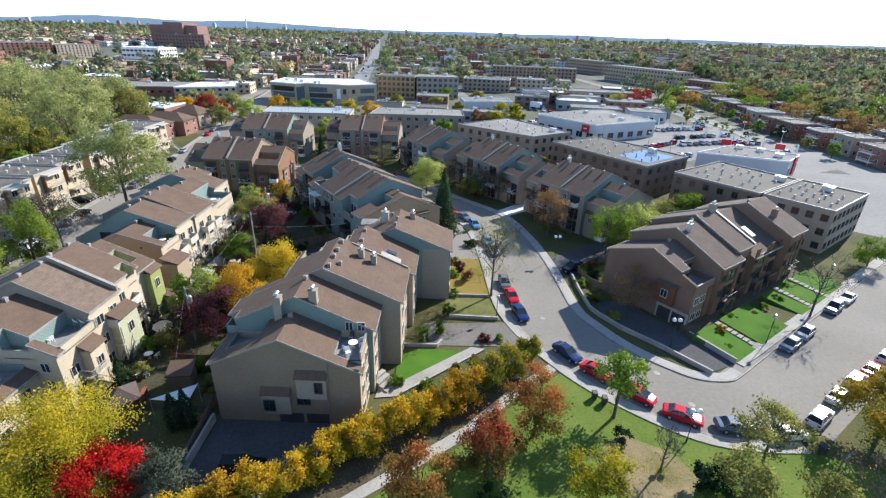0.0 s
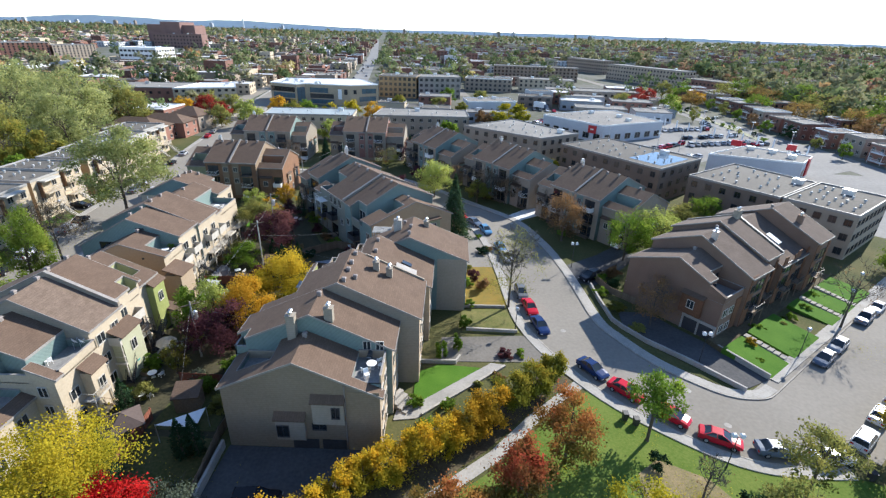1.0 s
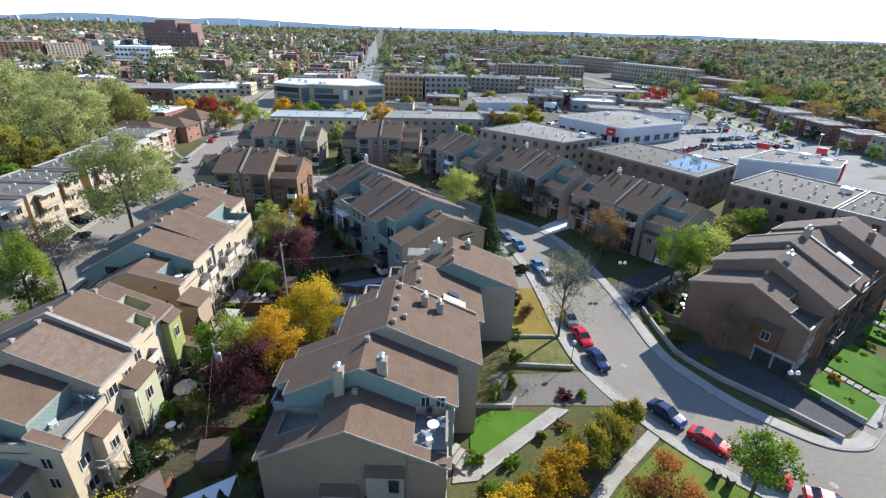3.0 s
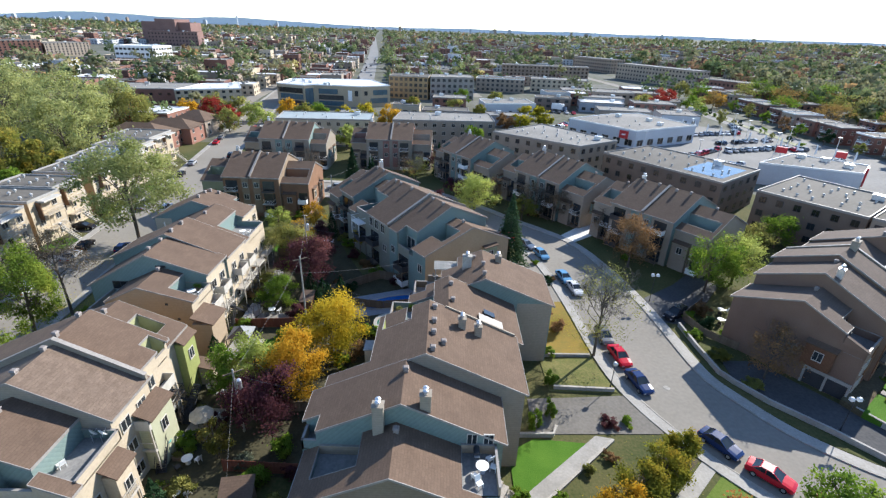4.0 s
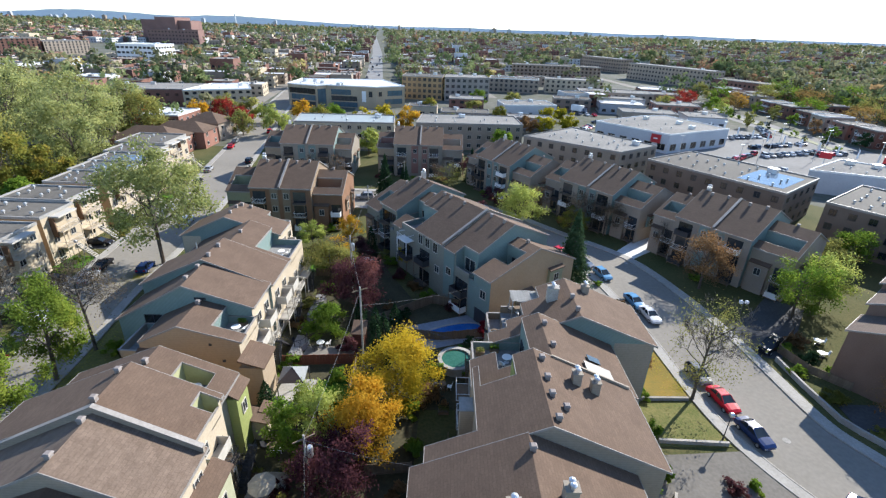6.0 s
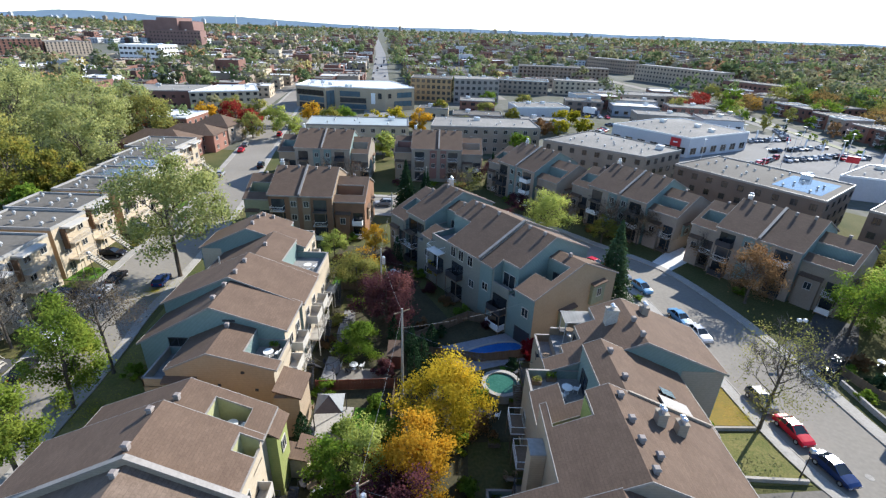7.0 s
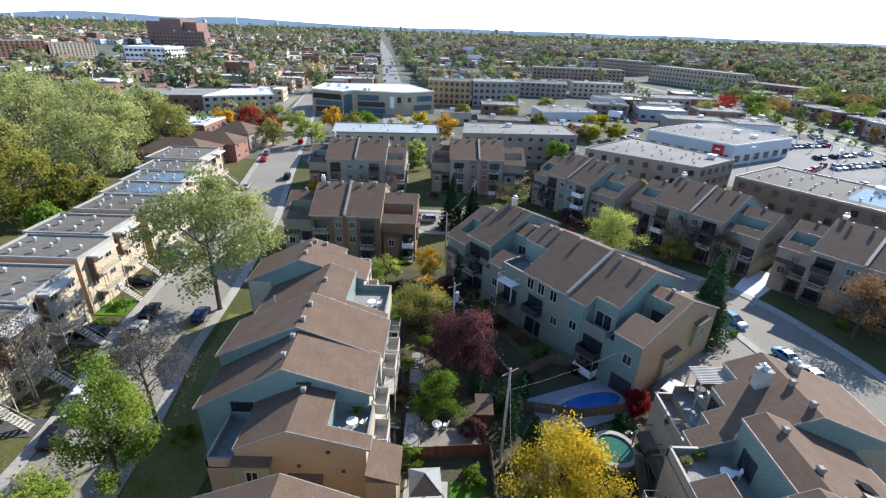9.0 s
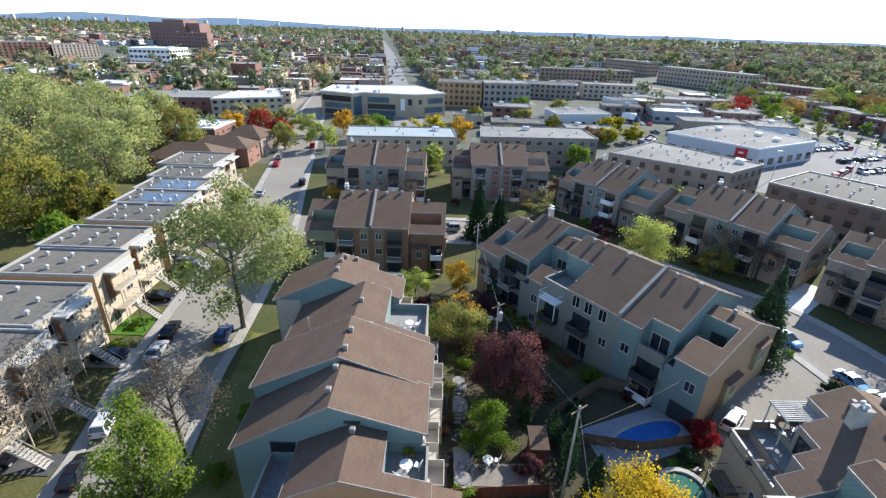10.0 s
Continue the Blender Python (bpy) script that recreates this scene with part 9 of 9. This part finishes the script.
for p, q in zip(POLES, POLES[1:]):
    wire((p[0], p[1], p[2] - 0.4), (q[0], q[1], q[2] - 0.4), 0.7)
wire((-31.8, 74.1, 9.6), (-12.0, 88.0, 6.6), 0.7)
wire((-31.8, 74.1, 9.4), (-17.2, 67.4, 9.0), 0.4)
wire((-33.6, 54.8, 8.0), (-23.6, 52.4, 8.0), 0.3)
wire((-36.6, 93.2, 8.4), (-22.0, 93.4, 7.0), 0.5)
wire((-33.6, 54.8, 8.0), (-31.6, 45.0, 0.1), 0.0)


def street_lamp(x, y, h, twin=True):
    t = thing("street_lamp", pose(x, y, 0), "black post lamp with pale twin heads" if twin else "slim dark post lamp by the pavement", "street lamp", "street lamps")
    s = Shape()
    s.tube([(0, 0, -0.1), (0, 0, 0.5), (0, 0, 0.52), (0, 0, h)], [0.1, 0.09, 0.055, 0.045], 8)
    part("post", s, DARKMETAL, t)
    for k in ((-1, 1) if twin else (0,)):
        s = Shape()
        s.box(-0.22, 0.22, -0.18, 0.18, h - 0.05, h + 0.28)
        s.hexa([(-0.26, -0.22, h + 0.28), (0.26, -0.22, h + 0.28), (0.26, 0.22, h + 0.28), (-0.26, 0.22, h + 0.28)], [(-0.12, -0.1, h + 0.42), (0.12, -0.1, h + 0.42), (0.12, 0.1, h + 0.42), (-0.12, 0.1, h + 0.42)])
        part("lamp_head", s, WHITE if twin else METAL, t, m=pose(0.42 * k, 0, 0))
    if twin:
        s = Shape()
        s.box(-0.42, 0.42, -0.03, 0.03, h - 0.12, h - 0.06)
        part("arm", s, DARKMETAL, t)


street_lamp(9.6, 63.8, 3.6, False)
street_lamp(22.9, 85.6, 4.9)
street_lamp(34.4, 57.6, 4.6)
street_lamp(29.0, 39.8, 4.4)
street_lamp(49.4, 59.6, 4.6, False)
street_lamp(64.4, 71.4, 4.6, False)
street_lamp(-85.6, 99.6, 4.6, False)
street_lamp(70.6, 77.6, 4.6, False)
for x, y in ((74, 178), (88, 190), (102, 206), (116, 222), (92, 222), (112, 196), (126, 210), (130, 190), (120, 240), (60, 190)):
    t = thing("light_pole", pose(x, y, 0), "tall pale light pole in the parking lot", "light pole", "lot light poles")
    s = Shape()
    s.tube([(0, 0, -0.1), (0, 0, 9.0)], [0.12, 0.08], 6)
    part("pole", s, METAL, t)
    s = Shape()
    s.box(-0.8, 0.8, -0.15, 0.15, 9.0, 9.2)
    part("lamp_head", s, METAL, t)
for i in range(12):
    x, y = 98 + 3.2 * i, 244 - 5.4 * i
    t = thing("flag_pole", pose(x, y, 0), "white feather flag beside the car lot", "flag", "lot flags")
    s = Shape()
    s.tube([(0, 0, -0.1), (0, 0, 5.4)], [0.05, 0.04], 6)
    part("pole", s, METAL, t)
    s = Shape()
    s.hexa([(0.05, -0.02, 1.6), (0.8, -0.02, 1.9), (0.8, 0.02, 1.9), (0.05, 0.02, 1.6)], [(0.05, -0.02, 5.4), (0.6, -0.02, 5.0), (0.6, 0.02, 5.0), (0.05, 0.02, 5.4)])
    part("flag", s, CANVAS, t)


def dish(x, y, z, turn, r=0.42):
    t = thing("satellite_dish", pose(x, y, z, 0, 0, turn), "white satellite dish on a short mast", "satellite dish", "satellite dishes")
    s = Shape()
    s.tube([(0, 0, 0), (0, 0, 0.9)], [0.035, 0.03], 6)
    part("mast", s, METAL, t)
    s = Shape()
    c = Vector((0, -0.1, 1.0))
    d = Vector((0, -0.85, 0.52)).normalized()
    s.tube([c + d * 0.0, c + d * 0.04, c + d * 0.1, c + d * 0.17], [0.05, r * 0.55, r * 0.85, r], 16)
    part("reflector", s, WHITE, t)
    s = Shape()
    s.tube([c - Vector((0, 0, 0.3)), c + d * 0.55], [0.02, 0.02], 5)
    part("feed_arm", s, METAL, t)


for x, y, z, a in ((-42.4, 46.2, 7.2, 150), (-41.6, 46.2, 7.2, 150), (-46.4, 37.0, 5.4, 160), (-45.2, 38.0, 5.4, 160), (-58.2, 46.6, 9.0, 150)):
    dish(x, y, z, a)


def patio_chair(x, y, z, turn, material=None):
    t = thing("patio_chair", pose(x, y, z, 0, 0, turn), "white plastic garden chair" if material in (None, WHITE) else "dark metal garden chair", "chair", "garden chairs")
    m_ = material or WHITE
    s = Shape()
    s.box(-0.27, 0.27, -0.26, 0.26, 0.4, 0.45)
    part("seat", s, m_, t)
    s = Shape()
    s.hexa([(-0.27, 0.22, 0.45), (0.27, 0.22, 0.45), (0.27, 0.26, 0.45), (-0.27, 0.26, 0.45)], [(-0.24, 0.34, 0.95), (0.24, 0.34, 0.95), (0.24, 0.38, 0.95), (-0.24, 0.38, 0.95)])
    part("backrest", s, m_, t)
    for a in (-0.24, 0.24):
        for b in (-0.22, 0.22):
            s = Shape()
            s.box(a - 0.025, a + 0.025, b - 0.025, b + 0.025, 0, 0.4)
            part("leg", s, m_, t)


def patio_table(x, y, z, r=0.55, material=None):
    t = thing("patio_table", pose(x, y, z), "round pale garden table", "table", "garden tables")
    s = Shape()
    s.tube([(0, 0, 0.7), (0, 0, 0.75)], [r, r], 16)
    part("tabletop", s, material or WHITE, t)
    s = Shape()
    s.tube([(0, 0, 0), (0, 0, 0.03), (0, 0, 0.06), (0, 0, 0.7)], [r * 0.5, r * 0.5, 0.05, 0.04], 10)
    part("pedestal", s, METAL, t)


for x, y, z in ((-44.2, 43.4, 7.2), (-45.6, 60.6, 7.6), (-46.2, 71.6, 7.0), (-8.6, 43.6, 8.2), (-47.4, 92.4, 7.0), (-14.8, 66.4, 7.8), (-17.0, 59.0, 8.0), (31.8, 79.6, 0.03), (33.4, 82.6, 0.03), (-38.4, 78.4, 0.09), (-38.2, 56.2, 0.09), (-36.0, 104.6, 0.05), (-18.4, 74.8, 0.09), (-37.6, 50.4, 0.05), (-36.8, 46.6, 0.05)):
    patio_table(x, y, z)
    patio_chair(x + 0.95, y + 0.2, z, 250)
    patio_chair(x - 0.6, y - 0.8, z, 140, DARKMETAL if z < 1 else None)
patio_chair(-8.9, 42.2, 8.2, 30)
patio_chair(-7.9, 44.6, 8.2, 210)


def bin_(x, y, z, material, label):
    t = thing("wheeled_bin", pose(x, y, z), label, "bin", "bins")
    s = Shape()
    s.hexa([(-0.24, -0.26, 0.05), (0.24, -0.26, 0.05), (0.24, 0.26, 0.05), (-0.24, 0.26, 0.05)], [(-0.3, -0.34, 0.98), (0.3, -0.34, 0.98), (0.3, 0.34, 0.98), (-0.3, 0.34, 0.98)])
    part("body", s, material, t)
    s = Shape()
    s.hexa([(-0.32, -0.36, 0.98), (0.32, -0.36, 0.98), (0.32, 0.38, 0.98), (-0.32, 0.38, 0.98)], [(-0.3, -0.34, 1.06), (0.3, -0.34, 1.06), (0.3, 0.34, 1.1), (-0.3, 0.34, 1.1)])
    part("lid", s, material, t)


bin_(43.4, 39.0, 0.02, DARKMETAL, "black wheeled bin beside the kerb")
bin_(20.4, 46.2, 0.02, DARKMETAL, "black wheeled bin beside the kerb")
bin_(21.4, 45.4, 0.02, DARKMETAL, "black wheeled bin beside the kerb")
bin_(-0.6, 87.2, 0.0, DARKMETAL, "black wheeled bin beside the court")
t = thing("notice_board", pose(44.6, 37.4, 0, 0, 0, 30), "framed park notice board on two posts", "sign")
for x in (-0.9, 0.9):
    s = Shape()
    s.box(x - 0.06, x + 0.06, -0.06, 0.06, -0.1, 2.2)
    part("post", s, WOOD, t)
s = Shape()
s.box(-0.84, 0.84, -0.05, 0.05, 0.9, 2.1)
part("board", s, DARKMETAL, t)
for k in range(5):
    s = Shape()
    s.box(-0.6, 0.6 - 0.2 * (k % 2), -0.07, -0.052, 1.9 - 0.19 * k, 1.97 - 0.19 * k)
    part("text_bar", s, WHITE, t)
for x, y in ((32.3, 45.8), (16.9, 64.0), (30.2, 51.6), (13.8, 107.6), (-79.0, 84.0)):
    s = Shape()
    s.tube([(0, 0, 0.0), (0, 0, 0.075)], [0.42, 0.42], 18)
    single("manhole_cover", s, CONCRETE, "pale round manhole cover set in asphalt", "manhole cover", "manhole covers", m=pose(x, y, 0))
# steps and stoops at the end house
for k in range(4):
    s = Shape()
    s.box(-1.1, 1.1, -0.3, 0.3, -0.1, 0.3 + 0.3 * k)
    single("stair_step", s, STONE, "pale stone step up to the end house", "step", "stone steps", m=pose(-4.9 - 0.55 * k, 46.6 + 0.35 * k, 0, 0, 0, 60))
# delivery truck beyond the showroom
t = thing("delivery_truck", pose(51, 292, 0.05, 0, 0, -38), "white box delivery truck with a dark cab", "truck")
s = Shape()
s.box(-4.4, 2.2, -1.25, 1.25, 1.0, 3.9)
part("cargo_box", s, WHITE, t)
s = Shape()
s.hexa([(2.3, -1.2, 0.6), (4.3, -1.2, 0.6), (4.3, 1.2, 0.6), (2.3, 1.2, 0.6)], [(2.3, -1.15, 2.8), (3.8, -1.15, 2.8), (3.8, 1.15, 2.8), (2.3, 1.15, 2.8)])
part("cab", s, paint("slate", COLOURS["slate"]), t)
for x in (-3.4, -2.4, 3.2):
    for y in (-1.05, 1.05):
        s = Shape()
        s.tube([(x, y - 0.15, 0.5), (x, y + 0.15, 0.5)], [0.5, 0.5], 12)
        part("wheel", s, RUBBER, t)


def round_deck(x, y):
    """A half-round garden deck with a curved rail and three steps."""
    t = thing("garden_deck", pose(x, y, 0), "half-round grey garden deck with a dark curved rail", "deck", "half-round garden decks")
    c = [(1.35 * math.cos(math.pi * (k / 10 - 0.5)), 1.35 * math.sin(math.pi * (k / 10 - 0.5))) for k in range(11)]
    s = Shape()
    s.prism([(-0.4, -1.35)] + c + [(-0.4, 1.35)], 0.0, 1.0)
    part("platform", s, DECK, t)
    s = Shape()
    s.tube([(a * 0.96, b * 0.96, 1.9) for a, b in c], [0.04] * 11, 5)
    part("rail", s, DARKMETAL, t)
    for k in (0, 2, 4, 6, 8, 10):
        s = Shape()
        s.tube([(c[k][0] * 0.96, c[k][1] * 0.96, 0.95), (c[k][0] * 0.96, c[k][1] * 0.96, 1.9)], [0.03, 0.03], 5)
        part("baluster", s, DARKMETAL, t)
    for k in range(3):
        s = Shape()
        s.box(-0.35, 0.5, -1.65 - 0.3 * k, -1.36 - 0.3 * k, 0.0, 0.76 - 0.25 * k)
        part("step", s, DECK, t)


for x, y in ((-41.5, 89.5), (-41.5, 86.0), (-41.5, 78.3), (-41.5, 75.6)):
    round_deck(x, y)


def outdoor_stair(x, y, turn, h, material=None):
    """A steep garden stair that rises along +y to a door, with a rail on both sides."""
    t = thing("outdoor_stair", pose(x, y, 0.05, 0, 0, turn), "steep dark metal stair down to the garden" if material is None else "weathered wooden stair down to the garden", "stair", "garden stairs")
    m_, n, run = material or DARKMETAL, max(4, round(h / 0.19)), h * 0.95
    for k in range(n):
        s = Shape()
        s.box(-0.42, 0.42, run * k / n, run * k / n + 0.27, h * (k + 1) / n - 0.04, h * (k + 1) / n)
        part("tread", s, m_, t)
    for a in (-0.46, 0.42):
        s = Shape()
        s.hexa([(a, 0, -0.05), (a + 0.04, 0, -0.05), (a + 0.04, run, h - 0.25), (a, run, h - 0.25)], [(a, 0, 0.2), (a + 0.04, 0, 0.2), (a + 0.04, run, h), (a, run, h)])
        part("stringer", s, m_, t)
        s = Shape()
        s.tube([(a + 0.02, 0, 1.0), (a + 0.02, run, h + 0.95)], [0.03, 0.03], 5)
        part("handrail", s, m_, t)
        for k in range(5):
            s = Shape()
            f = (k + 0.1) / 4.2
            s.tube([(a + 0.02, run * f, h * f + 0.1), (a + 0.02, run * f, h * f + 1.0)], [0.018, 0.018], 4)
            part("baluster", s, m_, t)


for x, y, a, h in ((-39.6, 49.0, 12, 2.8), (-40.4, 55.4, -8, 3.2), (-40.8, 59.2, 170, 2.6), (-43.0, 73.6, 5, 2.8), (-42.8, 78.4, 175, 2.8), (-43.2, 82.6, -4, 2.8), (-43.6, 93.0, 6, 2.8)):
    outdoor_stair(x, y, a, h)
for x, y, a, h in ((-20.9, 54.6, 4, 3.0), (-20.4, 62.8, 176, 3.0), (-18.2, 70.4, 4, 2.8), (-38.9, 45.4, 150, 2.4)):
    outdoor_stair(x, y, a, h, WOOD)


def barbecue(x, y, z, turn):
    t = thing("barbecue", pose(x, y, z, 0, 0, turn), "black gas barbecue with a closed lid", "barbecue", "barbecues")
    s = Shape()
    s.box(-0.4, 0.4, -0.26, 0.26, 0.62, 0.86)
    part("firebox", s, DARKMETAL, t)
    s = Shape()
    s.tube([(-0.4, 0, 0.88), (0.4, 0, 0.88)], [0.25, 0.25], 10)
    part("lid", s, DARKMETAL, t)
    for a in (-0.62, 0.42):
        s = Shape()
        s.box(a, a + 0.2, -0.22, 0.22, 0.8, 0.84)
        part("side_shelf", s, METAL, t)
    for a in (-0.36, 0.32):
        for b in (-0.22, 0.18):
            s = Shape()
            s.box(a, a + 0.04, b, b + 0.04, 0, 0.62)
            part("leg", s, DARKMETAL, t)


def planter(x, y, z, w, kind):
    t = thing("planter", pose(x, y, z), "wooden planter box with low plants", "planter", "planters")
    s = Shape()
    s.box(-w / 2, w / 2, -0.25, 0.25, 0, 0.42)
    s.box(-w / 2 - 0.04, w / 2 + 0.04, -0.29, 0.29, 0.42, 0.47)
    part("box", s, WOOD, t)
    rng = np.random.default_rng(int(abs(x * 31 + y * 7)))
    pts = np.stack([rng.uniform(-w / 2, w / 2, 160), rng.uniform(-0.24, 0.24, 160), rng.uniform(0.45, 0.95, 160)], axis=1)
    part("foliage", leaf_mesh("foliage", rng, pts, 0.16, LEAVES[kind]), None, t)


TEALCLOTH = mat("teal_cloth", (0.03, 0.22, 0.2), (0.05, 0.3, 0.27), 0.6, 5.0, 0.85, 0.1, 0.01)
LINEN = mat("beige_cloth", (0.4, 0.34, 0.25), (0.5, 0.43, 0.33), 0.6, 5.0, 0.85, 0.1, 0.01)


def parasol(x, y, z, m_, lab, r=1.3):
    t = thing("parasol", pose(x, y, z, 6, 4, 0), lab, "parasol", "parasols")
    s = Shape()
    s.tube([(0, 0, 0), (0, 0, 2.5)], [0.03, 0.025], 6)
    part("pole", s, WOOD, t)
    s = Shape()
    s.tube([(0, 0, 0), (0, 0, 0.12)], [0.3, 0.26], 10)
    part("foot", s, CONCRETE, t)
    for k in range(8):
        a, b = math.pi * k / 4, math.pi * (k + 1) / 4
        s = Shape()
        p = [(r * math.cos(a), r * math.sin(a), 1.95), (r * math.cos(b), r * math.sin(b), 1.95), (0.02 * math.cos(b), 0.02 * math.sin(b), 2.5), (0.02 * math.cos(a), 0.02 * math.sin(a), 2.5)]
        s.hexa(p, [(x_, y_, z_ + 0.02) for x_, y_, z_ in p])
        part("canopy_panel", s, m_, t)


for x, y, z, a in ((-39.4, 52.8, 0.05, 20), (-42.6, 61.8, 0.05, 100), (-41.6, 81.2, 0.05, 60), (-21.2, 58.2, 0.05, 200), (-17.6, 77.6, 0.09, 30), (-9.0, 44.9, 8.2, 90)):
    barbecue(x, y, z, a)
for x, y, z, w, kd in ((-38.6, 47.4, 0.05, 1.2, "green"), (-38.8, 50.8, 0.05, 1.0, "rust"), (-39.6, 57.6, 0.05, 1.2, "olive"), (-41.8, 64.6, 0.05, 1.0, "green"), (-42.4, 71.4, 0.05, 1.2, "green"), (-41.8, 84.6, 0.05, 1.2, "olive"), (-42.0, 95.2, 0.05, 1.0, "green"), (-22.0, 52.0, 0.05, 1.2, "olive"), (-21.8, 60.2, 0.05, 1.0, "green"), (-21.4, 66.6, 0.05, 1.2, "rust"), (-18.6, 72.8, 0.09, 1.0, "green"), (-16.0, 68.2, 7.8, 1.0, "green"), (-17.6, 67.6, 7.8, 0.9, "olive"), (-46.0, 73.0, 7.0, 1.0, "green")):
    planter(x, y, z, w, kd)
parasol(-38.2, 55.2, 0.09, LINEN, "beige garden parasol over a paved patio")
parasol(-40.6, 51.6, 0.05, TEALCLOTH, "teal garden parasol beside the house", 1.0)
for x, y, z in ((-39.2, 60.6, 0.05), (-41.2, 78.6, 0.09), (-21.6, 70.8, 0.05), (-22.4, 56.4, 0.05), (-36.9, 53.0, 0.05), (-12.4, 75.8, 8.2), (-15.4, 73.2, 6.4)):
    patio_table(x, y, z, 0.5, WOOD)
    patio_chair(x + 0.9, y - 0.1, z, 260)
    patio_chair(x - 0.85, y + 0.3, z, 70, DARKMETAL)
